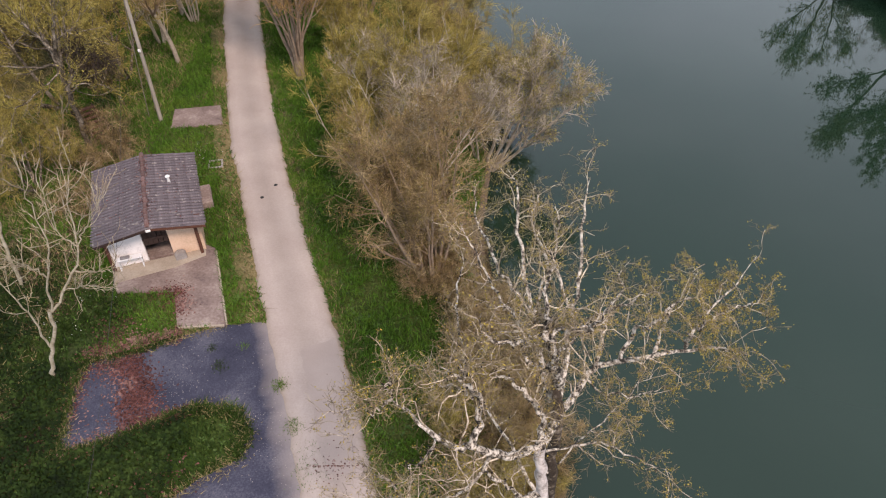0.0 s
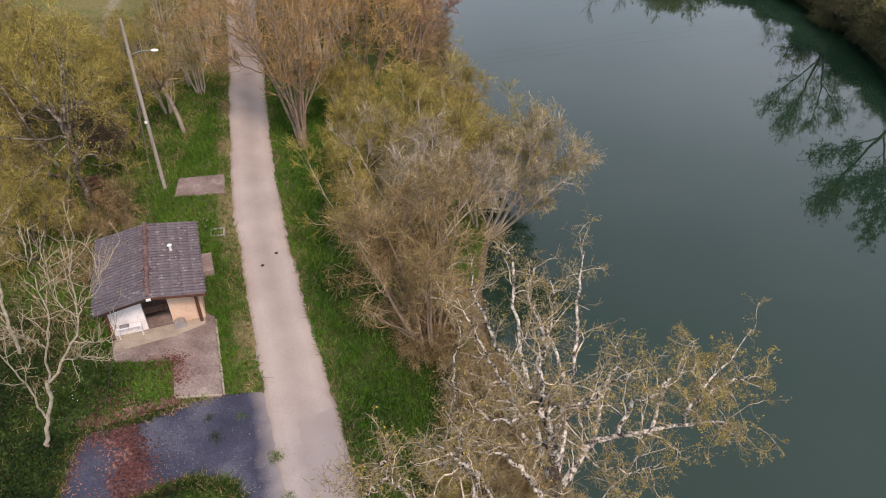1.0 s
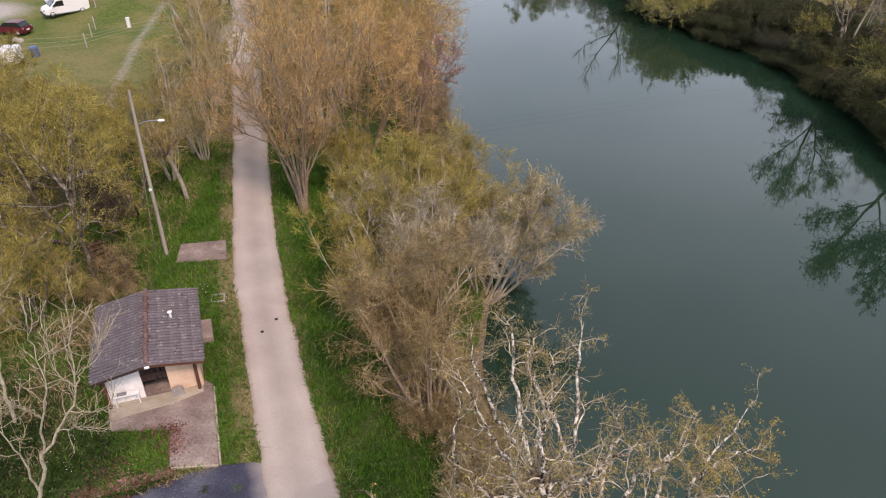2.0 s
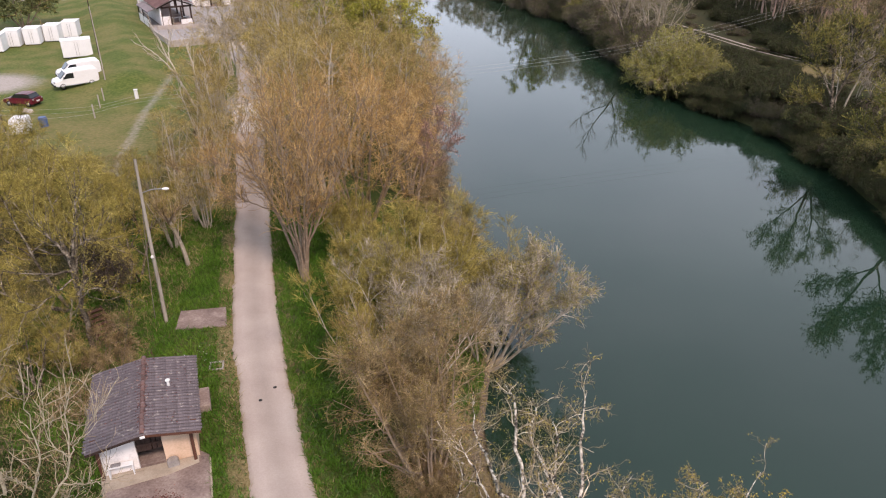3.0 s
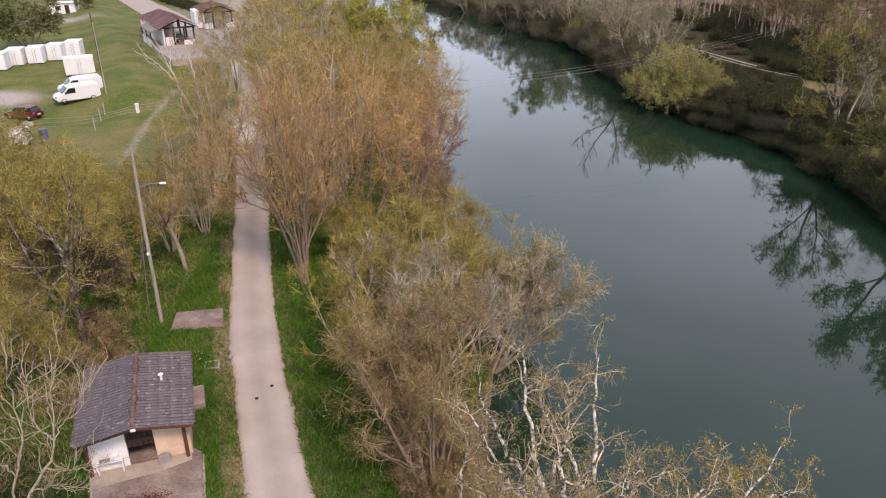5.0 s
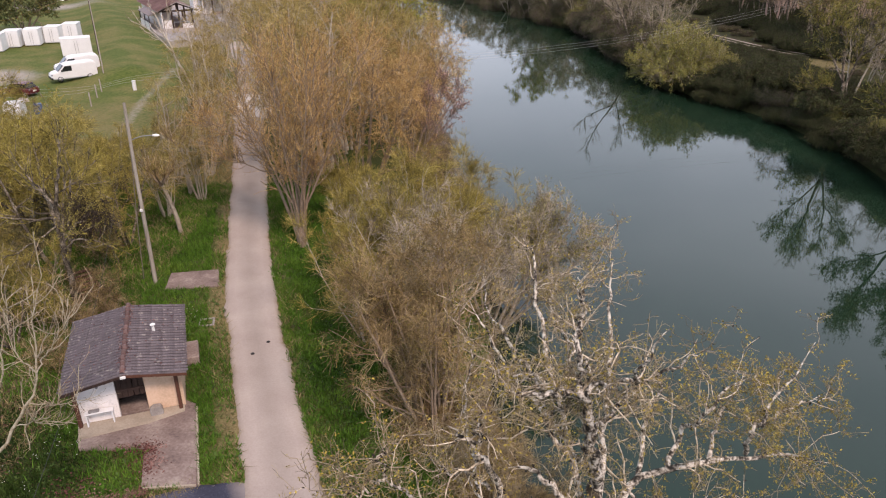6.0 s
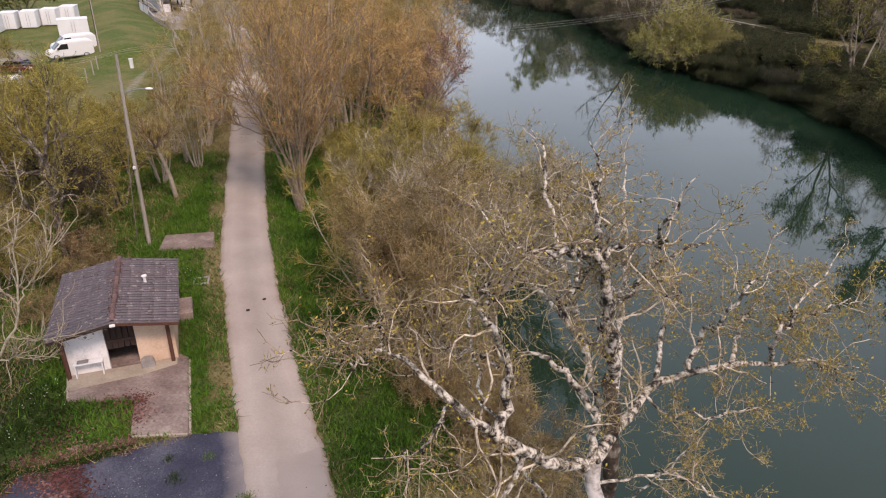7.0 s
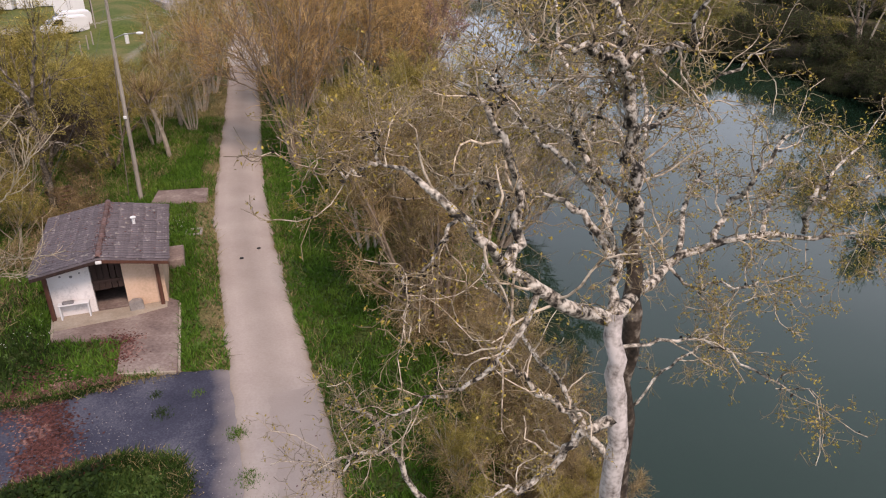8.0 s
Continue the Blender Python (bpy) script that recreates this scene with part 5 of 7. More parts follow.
pollard(-16.7, 41.1, 3.6, -0.7, 10, 1)
pollard(-18.4, 48.2, 3.8, -0.3, -20, 2)
pollard(-19.6, 55.5, 3.8, 0.2, 50, 3)
tall = grow_tree("slender_tree", 33, 12.0, 2, (3, 14), [(14, 0.15, 0.3, 25, 50, 0.5), (6, 0.25, 0.5, 25, 55, 0.3), (7, 0.3, 0.8, 20, 50, 0.2)], (M["bark_silver"], M["twig_grey"]), None, base_r=0.12, label="slender bare tree with thin rising branches", category="tree", group="slender trees", thin=1.3)
planted(tall, -27.5, 96, 0, 0.8)
for gx, gy, gt, gs in ((-20, 104, 30, 0.8), (-17, 110, 100, 0.95), (-19.5, 118, 200, 0.9), (-15.5, 121, 280, 0.95), (-18, 128, 140, 1.0), (-22, 112, 60, 0.75), (-24, 124, 310, 0.9), (-21, 134, 80, 1.0)):
    again(tall, gx, gy, gt, gs)
drawn_tree("leaning_tree", 37, [
    ([(-21.42, 62.88, -0.3), (-21.86, 62.98, 2.85), (-22.65, 63.08, 5.06), (-23.36, 63.18, 6.67)], 0.15, 0.1),
    ([(-23.36, 63.18, 6.6), (-23.93, 63.28, 8.25), (-24.58, 63.38, 10.06), (-25.2, 63.5, 11.4)], 0.09, 0.02),
    ([(-23.5, 63.28, 7.2), (-24.82, 63.08, 8.82), (-25.99, 62.88, 9.91)], 0.06, 0.015),
    ([(-23.93, 63.28, 8.2), (-23.96, 63.58, 9.5), (-23.29, 63.88, 10.99)], 0.055, 0.015),
], 8, (M["bark_white"], M["twig_pale"]), "slender pale tree leaning over the verge", "slender trees", (0.6, 1.6), 1.8)
drawn_tree("leaning_tree", 38, [
    ([(-21.2, 63.9, -0.3), (-21.7, 63.8, 2.6), (-21.94, 63.88, 5.11)], 0.12, 0.08),
    ([(-21.94, 63.88, 5.0), (-22.24, 63.98, 7.81), (-22.6, 64.08, 10.2)], 0.075, 0.015),
    ([(-21.9, 63.88, 4.6), (-21.4, 64.1, 6.6), (-21.3, 64.3, 8.4)], 0.05, 0.015),
], 8, (M["bark_white"], M["twig_gold"]), "slender pale tree leaning over the verge", "slender trees", (0.6, 1.5), 1.6)
again(tall, -24.2, 75, 90, 0.9)

# ---- far bank ----
def dome_willow(seed, r, h, stems, leaves, label):
    """A rounded bush: stems fan from a wide foot to a lumpy dome, thick with young leaves."""
    rng = np.random.default_rng(seed)
    root = empty("round_willow", Matrix(), label, "willow", "far bank trees")
    az, el = rng.random(stems) * 6.283, np.arcsin(rng.random(stems) ** 0.8)
    lump = 0.86 + 0.14 * np.sin(az * 3 + 1.0) * np.cos(el * 4) + 0.1 * rng.normal(size=stems)
    end = np.stack([np.cos(az) * np.cos(el) * r, np.sin(az) * np.cos(el) * r, np.sin(el) * h], -1) * np.clip(lump, 0.55, 1.12)[:, None]
    foot = np.stack([np.cos(az), np.sin(az), np.zeros(stems)], -1) * (rng.random(stems) ** 0.6 * r * 0.4)[:, None] - (0, 0, 0.3)
    f = np.linspace(0, 1, 6)[None, :, None]
    p = foot[:, None] * (1 - f) + end[:, None] * f
    p[:, :, 2] += (np.sin(f[..., 0] * 3.1416) * 0.12 * h) * np.cos(el)[:, None]
    p[:, 1:] += rng.normal(size=(stems, 5, 3)) * 0.09
    rad = np.tile(np.linspace(0.045, 0.015, 6), (stems, 1))
    b1, r1 = sprout(rng, p, rad, 7, (0.5, 1.5), 4, (20, 60), 0.4, 1.3, False, 0.35, 0.6)
    b2, r2 = sprout(rng, b1, r1, 5, (0.25, 0.7), 3, (20, 55), 0.3, 1.0, False, 0.2, 0.6, 0.7)
    child("stem_tangle", mesh_of("stem_tangle", *joined([tube(p, rad, 4), tube(b1, np.clip(r1, 0.012, 0.02), 3)]), M["bark_grey"], True), root, kind="stuff")
    child("crown", mesh_of("crown", *tube(b2, np.clip(r2, 0.009, 0.012), 3), M["twig_olive"], True), root, kind="stuff")
    child("foliage", mesh_of("foliage", *leaf_quads(rng, b2, leaves, 0.07, 0.09), M["bud_olive_pale"]), root, kind="stuff")
    return root


round_bush = dome_willow(41, 5.5, 6.3, 240, 42000, "round yellow-green willow at the water's edge")
planted(round_bush, 28.1, 88.6, 0, 1.06)
again(round_bush, 31.4, 87.0, 130, 0.6)
for bx, by, bs in ((33.2, 84.5, 0.34), (37.4, 60.0, 0.3), (37.2, 54.5, 0.34), (37.6, 49.5, 0.34), (36.8, 66.0, 0.22), (36.2, 71.5, 0.2), (35.4, 77.0, 0.2), (27.8, 108.0, 0.4), (27.2, 121.0, 0.5), (25.5, 136.0, 0.55), (17.5, 163.0, 0.6)):
    again(round_bush, bx, by, by * 11, bs, "low yellow-green willow shrub on the far bank")


def bramble(seed, r, h, count, mats, label, name="bramble_thicket"):
    """A low thicket: arching stems under a broken coat of leaves."""
    rng = np.random.default_rng(seed)
    root = empty(name, Matrix(), label, "thicket", "far bank thickets")
    n = 260
    a, q = rng.random(n) * 6.283, np.sqrt(rng.random(n)) * r
    base = np.stack([np.cos(a) * q, np.sin(a) * q, np.full(n, -0.2)], -1)
    d = np.stack([np.cos(a), np.sin(a), np.full(n, 1.2)], -1) + rng.normal(size=(n, 3)) * 0.5
    hh = h * (0.45 + 0.75 * rng.random(n)) * (1.1 - 0.5 * (q / r) ** 2)
    f = np.linspace(0, 1, 6)
    p = base[:, None] + d[:, None] * (f[None, :, None] * np.array([0.9, 0.9, 0]) * hh[:, None, None] * 0.5)
    p[:, :, 2] += hh[:, None] * np.sin(f * 2.2)[None]
    tw, tr = sprout(rng, p, np.full((n, 6), 0.02), 12, (0.3, 0.9), 3, (20, 80), 0.1, 1.5, False, 0.2, 0.6)
    child("stem_tangle", mesh_of("stem_tangle", *joined([tube(p, np.full((n, 6), 0.02), 3), tube(tw, np.full((len(tw), 3), 0.012), 3)]), mats[0], True), root, kind="stuff")
    child("foliage", mesh_of("foliage", *leaf_quads(rng, tw, count, 0.075, 0.12), mats[1]), root, kind="stuff")
    return root


thicket = bramble(51, 3.2, 2.6, 20000, (M["twig_dark"], M["leaf_dark"]), "dark green bramble thicket on the river bank")
planted(thicket, 36.4, 77, 0, 0.7)
for k, (bx, by) in enumerate(((39.5, 72), (33.5, 82), (37.5, 80.5), (37.5, 68), (40, 64), (42, 69), (37, 60), (39.5, 56), (37.4, 51), (40, 47), (44, 60), (38.2, 41), (39.5, 33))):
    again(thicket, bx, by, k * 47, 0.6 + 0.07 * (k % 4))
scrub = bramble(52, 2.6, 3.0, 9000, (M["twig_scrub"], M["leaf_bank"]), "grey-brown scrub with few young leaves", "scrub_thicket")
planted(scrub, 43, 64)
for k, (bx, by) in enumerate(((46, 66), (27.5, 106), (26.5, 114), (28, 122), (24.5, 130), (29, 131), (20.5, 142), (25, 140), (16.5, 152), (21, 152), (12, 164), (17, 164), (8, 176), (12, 182), (3, 192), (-1, 205), (30, 112), (31, 100), (47, 60), (46, 52), (44, 44), (29, 98), (6, 190), (-6, 218), (-2, 226), (5, 210))):
    again(scrub, bx, by, k * 61, 0.9 + 0.12 * (k % 4))
rs = random.Random(8)
for k in range(150):
    by = 34 + k * 1.2
    src = ((thicket, thicket, thicket, scrub, thicket) if by < 96 else (thicket, scrub, scrub, scrub, scrub))[rs.randrange(5)]
    again(src, float(right_shore(by)) + rs.uniform(0.0, 1.3), by, rs.uniform(0, 360), rs.uniform(0.36, 0.56) if by < 100 else rs.uniform(0.5, 0.85))
for k in range(34):
    by = 77 + (k % 17) * 1.75
    near, path_x = float(right_shore(by)) + 2.5, float(np.interp(by, [76, 89, 97, 107, 118], [47, 47, 42, 38.4, 35]))
    again(thicket, near + (path_x - near) * (0.3 if k < 17 else 0.68) + rs.uniform(-1, 1), by, rs.uniform(0, 360), rs.uniform(0.5, 0.7) if k < 17 else rs.uniform(0.25, 0.4), "dark green bramble between the track and the water")
grey_tree = grow_tree("grey_bank_tree", 42, 8.5, 5, (6, 34), [(8, 0.3, 0.5, 25, 55, 0.3), (6, 0.3, 0.5, 25, 55, 0.2), (8, 0.5, 1.1, 20, 55, 0.1)], (M["bark_grey"], M["twig_grey"]), (M["bud_olive"], 7000, 0.05), base_r=0.12, label="grey bare tree on the river bank", category="tree", group="far bank trees", foot=0.3, thin=1.8)
planted(grey_tree, 30, 104)
for k, (bx, by, bs) in enumerate(((27.5, 112, 1.1), (29, 120, 1.2), (26, 126, 1.1), (24, 136, 1.2), (21, 144, 1.1), (17, 152, 1.2), (14, 160, 1.2), (10, 170, 1.2), (6, 180, 1.3), (2, 192, 1.3), (-2, 204, 1.3), (-7, 218, 1.3), (34, 112, 1.2), (33, 124, 1.2), (30, 136, 1.2), (26, 148, 1.3), (20, 160, 1.3), (16, 174, 1.3), (44, 70, 1.0), (46, 62, 1.0), (-14, 234, 1.4), (-22, 250, 1.4), (10, 196, 1.4), (4, 212, 1.4))):
    again(grey_tree, bx, by, k * 83, bs * 0.8)
drawn_tree("leaning_tree", 49, [
    ([(26.6, 104.0, 0.0), (25.6, 104.6, 3.2), (24.6, 105.2, 5.6)], 0.16, 0.12),
    ([(24.6, 105.2, 5.5), (23.0, 106.0, 8.6), (21.8, 106.6, 12.0)], 0.1, 0.03),
    ([(24.9, 105.0, 5.0), (22.6, 106.4, 6.4), (20.6, 107.4, 8.2)], 0.08, 0.02),
    ([(25.2, 104.8, 4.2), (26.0, 104.4, 7.4), (25.8, 104.2, 10.4)], 0.08, 0.02),
], 14, (M["bark_mottled"], M["twig_grey"]), "bare mottled tree leaning out over the river", "far bank trees", (0.8, 2.4), 2.2)
again(spring_willow, 19.4, 151.5, 40, 1.1, "tall far bank willow with young green leaves")
again(grey_tree, 23.0, 146.0, 140, 1.3)
again(grey_tree, 7.0, 193.0, 200, 1.0)
drawn_tree("bank_tree", 46, [
    ([(38.1, 68.1, 0.4), (38.0, 68.2, 2.5), (37.7, 68.3, 4.2)], 0.2, 0.15),
    ([(37.7, 68.3, 4.1), (37.3, 68.4, 7.0), (37.0, 68.4, 9.6), (36.9, 68.4, 12.2)], 0.13, 0.03),
    ([(38.0, 68.2, 2.8), (38.5, 67.9, 5.5), (38.8, 67.6, 8.0), (38.7, 67.5, 10.4)], 0.12, 0.03),
    ([(37.8, 68.2, 3.6), (36.4, 69.0, 6.0), (35.4, 69.5, 7.6), (34.8, 69.8, 9.4)], 0.09, 0.02),
    ([(38.0, 68.1, 2.2), (36.6, 68.8, 2.9), (35.4, 69.5, 3.2)], 0.07, 0.03),
    ([(38.6, 67.8, 6.0), (39.8, 67.0, 7.4), (40.6, 66.6, 8.6)], 0.07, 0.02),
    ([(37.3, 68.4, 7.0), (36.2, 67.6, 8.4), (35.6, 67.2, 9.8)], 0.06, 0.02),
], 34, (M["bark_mottled"], M["twig_olive"]), "forked bank tree with fine olive twigs over the water", "far bank trees", (0.8, 2.2), 2.0, (M["bud_olive"], 9000, 0.075))
drawn_tree("bank_tree", 47, [
    ([(36.8, 51.4, 0.2), (36.3, 51.6, 2.0), (35.6, 51.8, 3.8)], 0.17, 0.13),
    ([(35.6, 51.8, 3.7), (34.6, 52.0, 6.2), (33.9, 52.1, 8.4), (33.6, 52.1, 10.4)], 0.11, 0.03),
    ([(35.8, 51.7, 3.2), (34.0, 52.6, 4.6), (32.2, 53.2, 5.4)], 0.08, 0.02),
    ([(36.0, 51.7, 3.0), (36.6, 51.0, 5.6), (36.4, 50.8, 8.2)], 0.09, 0.02),
    ([(34.6, 52.0, 6.2), (33.4, 51.2, 7.2), (32.6, 50.8, 8.2)], 0.06, 0.02),
], 34, (M["bark_mottled"], M["twig_olive"]), "bank tree with olive twigs leaning over the water", "far bank trees", (0.8, 2.2), 2.0, (M["bud_olive"], 9000, 0.075))
drawn_tree("bank_tree", 48, [
    ([(37.4, 46.8, 0.3), (37.0, 47.0, 2.2), (36.4, 47.2, 4.0)], 0.17, 0.13),
    ([(36.4, 47.2, 3.9), (35.6, 47.6, 6.4), (35.2, 47.9, 9.4)], 0.11, 0.03),
    ([(36.6, 47.1, 3.4), (34.6, 48.6, 5.0), (33.2, 49.2, 6.0)], 0.08, 0.02),
    ([(36.8, 47.1, 2.8), (37.6, 46.0, 5.4), (37.4, 45.4, 8.4)], 0.09, 0.02),
], 34, (M["bark_mottled"], M["twig_olive"]), "bank tree with olive twigs leaning over the water", "far bank trees", (0.8, 2.2), 2.0, (M["bud_olive"], 9000, 0.075))
for k, (bx, by, bs) in enumerate(((43.5, 66.5, 0.5), (43.6, 62.5, 0.5), (41.2, 60.0, 0.36), (46.0, 65.0, 0.6), (40.6, 55.5, 0.4), (45.0, 58.0, 0.55))):
    again(olive, bx, by, k * 77, bs, "bank tree with olive-yellow twigs")
for k, (bx, by, bs) in enumerate(((42.4, 72.0, 0.6), (39.4, 69.2, 0.8), (44.0, 67.5, 0.75), (47.5, 68.0, 0.9))):
    again(tall, bx, by, k * 71 + 20, bs)
for k, (bx, by, bs) in enumerate(((42, 44, 1.1), (44, 38, 1.3), (48, 58, 1.1), (50, 66, 1.1))):
    again(grey_tree, bx, by, k * 71 + 20, bs * 0.95)
wood_tree = grow_tree("woodland_tree", 43, 11.0, 1, (1, 6), [(9, 0.15, 0.3, 20, 45, 0.6), (4, 0.3, 0.5, 25, 50, 0.4), (5, 0.5, 1.1, 20, 50, 0.3)], (M["twig_pink"], M["twig_pink"]), None, base_r=0.15, label="bare straight woodland tree with pinkish-grey bark", category="tree", group="far woodland", thin=1.8)
planted(wood_tree, 55, 105)
brown_tree = grow_tree("woodland_tree", 45, 10.0, 2, (2, 12), [(12, 0.2, 0.4, 25, 55, 0.4), (5, 0.3, 0.5, 25, 55, 0.3), (6, 0.5, 1.1, 20, 55, 0.2)], (M["bark_mottled"], M["twig_brown"]), (M["leaf_bank"], 2500, 0.06), base_r=0.13, label="brown woodland tree with a forked trunk", category="tree", group="far woodland", thin=2.0)
planted(brown_tree, 58, 99)
rw = random.Random(5)
for k in range(290):
    by = rw.uniform(76, 190)
    bx = float(right_shore(by)) + rw.uniform(23, 70) - max(0, by - 120) * 0.1
    again(brown_tree if k % 5 in (1, 3, 4) else wood_tree, bx, by, rw.uniform(0, 360), rw.uniform(0.8, 1.25))
for k in range(30):
    by = rw.uniform(78, 125)
    again(scrub, float(right_shore(by)) + rw.uniform(12, 25), by, rw.uniform(0, 360), rw.uniform(0.14, 0.3), "low scrub beside the far path")
for k in range(26):
    by = 86 + k * 1.5
    again(thicket, float(right_shore(by)) + rw.uniform(20.5, 26.5), by, rw.uniform(0, 360), rw.uniform(0.5, 0.8), "dark undergrowth along the woodland edge")
for k in range(34):
    by = rw.uniform(82, 150)
    again(thicket, float(right_shore(by)) + rw.uniform(27 if by < 108 else 22, 38), by, rw.uniform(0, 360), rw.uniform(0.5, 0.85), "dark undergrowth along the woodland edge")

# ---- hut ----
def hut():
    W, L, EAVE, RIDGE = 2.26, 5.5, 2.3, 2.7
    root = empty("hut", pose(-12.32, 22.33, 0, 0, 0, 19.3), "small plastered hut with a weathered tile roof and open porch", "hut")
    FB = 0.9
    for nm, a, b, c, d, mt in (("wall", -1.95, -0.52, FB, FB + 0.18, "plaster_white"), ("wall", 0.55, 1.95, FB, FB + 0.18, "plaster_peach"), ("wall", -1.95, -1.77, FB + 0.18, 5.3, "plaster_peach"), ("wall", 1.77, 1.95, FB + 0.18, 5.3, "plaster_peach"), ("wall", -1.77, 1.77, 5.12, 5.3, "plaster_peach")):
        part(nm, box(a, b, c, d, 0.0, 2.28, 0.01), M[mt], root)
    part("gable", profile([(-1.95, 2.28), (1.95, 2.28), (0, 2.62)], 0.16), M["plaster_peach"], root, m=pose(0, FB + 0.09, 0))
    part("floor", box(-1.77, 1.77, FB + 0.18, 5.12, 0.0, 0.14), M["concrete"], root)
    door = part("door", box(-0.5, 0.02, FB + 0.08, FB + 0.13, 0.95, 2.2, 0.005), M["wood_dark"], root, "dark half-open slatted wooden door")
    for k in range(5):
        part("slat", box(-0.49 + k * 0.21, -0.31 + k * 0.21, FB + 0.03, FB + 0.075, 1.0, 2.2, 0.006), M["wood_dark"], door)
    part("rail", box(-0.51, 0.54, FB - 0.01, FB + 0.025, 1.28, 1.4, 0.006), M["wood_dark"], door)
    part("post", box(-2.04, -1.9, 0.62, 0.76, 0.0, 2.3, 0.012), M["wood_red"], root)
    part("post", box(1.7, 1.84, 0.6, 0.74, 0.0, 2.3, 0.012), M["wood_red"], root)
    part("beam", box(-2.1, 2.1, 0.58, 0.74, 2.22, 2.34, 0.01), M["wood_red"], root)
    for s in (-1, 1):
        bm = bmesh.new()
        vs = [bm.verts.new(v) for v in ((0, 0.0, RIDGE - 0.03), (0, L, RIDGE - 0.03), (s * W, L, EAVE - 0.03), (s * W, 0.0, EAVE - 0.03))]
        f = bm.faces.new(vs if s > 0 else vs[::-1])
        ex = bmesh.ops.extrude_face_region(bm, geom=[f])
        for g in ex["geom"]:
            if isinstance(g, bmesh.types.BMVert):
                g.co.z -= 0.06
        bmesh.ops.recalc_face_normals(bm, faces=bm.faces[:])
        part("roof_deck", bm, M["tile"], root)
        part("verge_board", profile([(0, RIDGE - 0.09), (s * W, EAVE - 0.09), (s * W, EAVE - 0.21), (0, RIDGE - 0.21)], 0.03), M["wood_red" if s > 0 else "wood_dark"], root, m=pose(0, 0.0, 0))
    part("lamp", box(-0.1, 0.1, -0.06, 0.03, 2.46, 2.58, 0.02), M["lamp_white"], root, "white lamp under the ridge end")
    return root, W, L, EAVE, RIDGE


HUT, HW, HL, HE, HR = hut()

terrace = [(-14.75, 22.85), (-13.95, 21.1), (-11.5, 21.2), (-10.85, 19.1), (-8.9, 19.25), (-10.4, 23.9), (-11.2, 24.3)]
tagged(part("terrace", prism(terrace, -0.1, 0.1, 0.025), M["concrete"], None), "stained concrete terrace in front of the hut", "terrace", kind="structure")
step_plan = [tuple((HUT.matrix_basis @ Vector((a, b, 0)))[:2]) for a, b in ((-2.05, -0.05), (0.5, 0.12), (1.9, 0.45), (1.9, 0.9), (-2.0, 0.9))]
tagged(part("doorstep", prism(step_plan, 0.0, 0.16, 0.03), M["sandy"], None), "sandy concrete step along the hut front", "step", kind="structure")
slab = [(-15.5, 35.7), (-12.95, 36.15), (-12.35, 34.15), (-15.2, 33.7)]
tagged(part("concrete_slab", prism(slab, -0.1, 0.06, 0.02), M["concrete"], None), "old concrete slab in the grass beside the track", "slab", kind="structure")


def utility_pole():
    root = empty("utility_pole", Matrix.Translation((-15.98, 34.6, 0)), "grey wooden utility pole with a street lamp arm", "utility pole")
    p = smooth_path([(0, 0, -0.3), (0.05, 0.0, 3.3), (0.1, 0.0, 6.6), (0.2, 0.0, 10.0)], 9)
    child("pole", mesh_of("pole", *tube(p[None], np.linspace(0.12, 0.07, 9)[None], 10), M["wood_pale"], True), root)
    arm = smooth_path([(0.15, 0, 8.1), (0.7, 0.0, 8.3), (1.3, -0.05, 8.38)], 7)
    child("arm", mesh_of("arm", *tube(arm[None], np.full((1, 7), 0.025), 6), M["metal"], True), root)
    bm = bmesh.new()
    bmesh.ops.create_uvsphere(bm, u_segments=12, v_segments=8, radius=0.13, matrix=Matrix.Translation((1.5, -0.05, 8.38)) @ Matrix.Diagonal((1.5, 0.8, 0.5, 1)))
    part("lamp_head", bm, M["lamp_white"], root, "white street lamp head")
    part("junction_box", box(0.0, 0.14, -0.2, -0.1, 4.3, 4.45, 0.02), M["lamp_white"], root, "small white junction box")
    strut = smooth_path([(-0.75, 0.25, -0.2), (-0.4, 0.14, 3.5), (0.06, 0.04, 7.6)], 7)
    child("strut", mesh_of("strut", *tube(strut[None], np.full((1, 7), 0.022), 6), M["wood_grey"], True), root)


utility_pole()


def cable(name, pts, r, mat, label, k=40):
    p = smooth_path(pts, k)
    return tagged(new(name, mesh_of(name, *tube(p[None], np.full((1, k), r), 5), M[mat], True)), label, "cable", "overhead cables")


cable("overhead_cable", [(-15.85, 34.5, 9.6), (-12.7, 25.0, 8.0), (-10.2, 16.7, 7.4), (-7.9, 8.1, 7.6), (-5.5, -2, 8.5)], 0.005, "cable_dark", "thin overhead cable running from the utility pole")
for k in range(3):
    o = (k - 1) * 1.4
    cable("overhead_cable", [(-95, 53 + o, 7.5), (-38.6, 60 + o, 4.5), (-23.8, 63 + o, 5.5), (7.2, 73.5 + o, 5.4), (31, 84.5 + o, 6.8), (60, 100 + o, 10.3)], 0.0065, "cable", "thin power cable crossing the river", 60)


def line_pole(x, y, h, r, label, bars=0, mat="wood_grey"):
    root = empty("line_pole", Matrix.Translation((x, y, float(ground_z(x, y)))), label, "utility pole", "power line poles")
    p = smooth_path([(0, 0, -0.3), (0.03, 0, h / 2), (0.0, 0.05, h)], 7)
    child("pole", mesh_of("pole", *tube(p[None], np.linspace(r, r * 0.6, 7)[None], 8), M[mat], True), root)
    for k in range(bars):
        part("cross_arm", box(-1.4, 1.4, -0.08, 0.08, h - 0.5 - k, h - 0.36 - k, 0.01), M["kerb"], root, "pale cross arm")


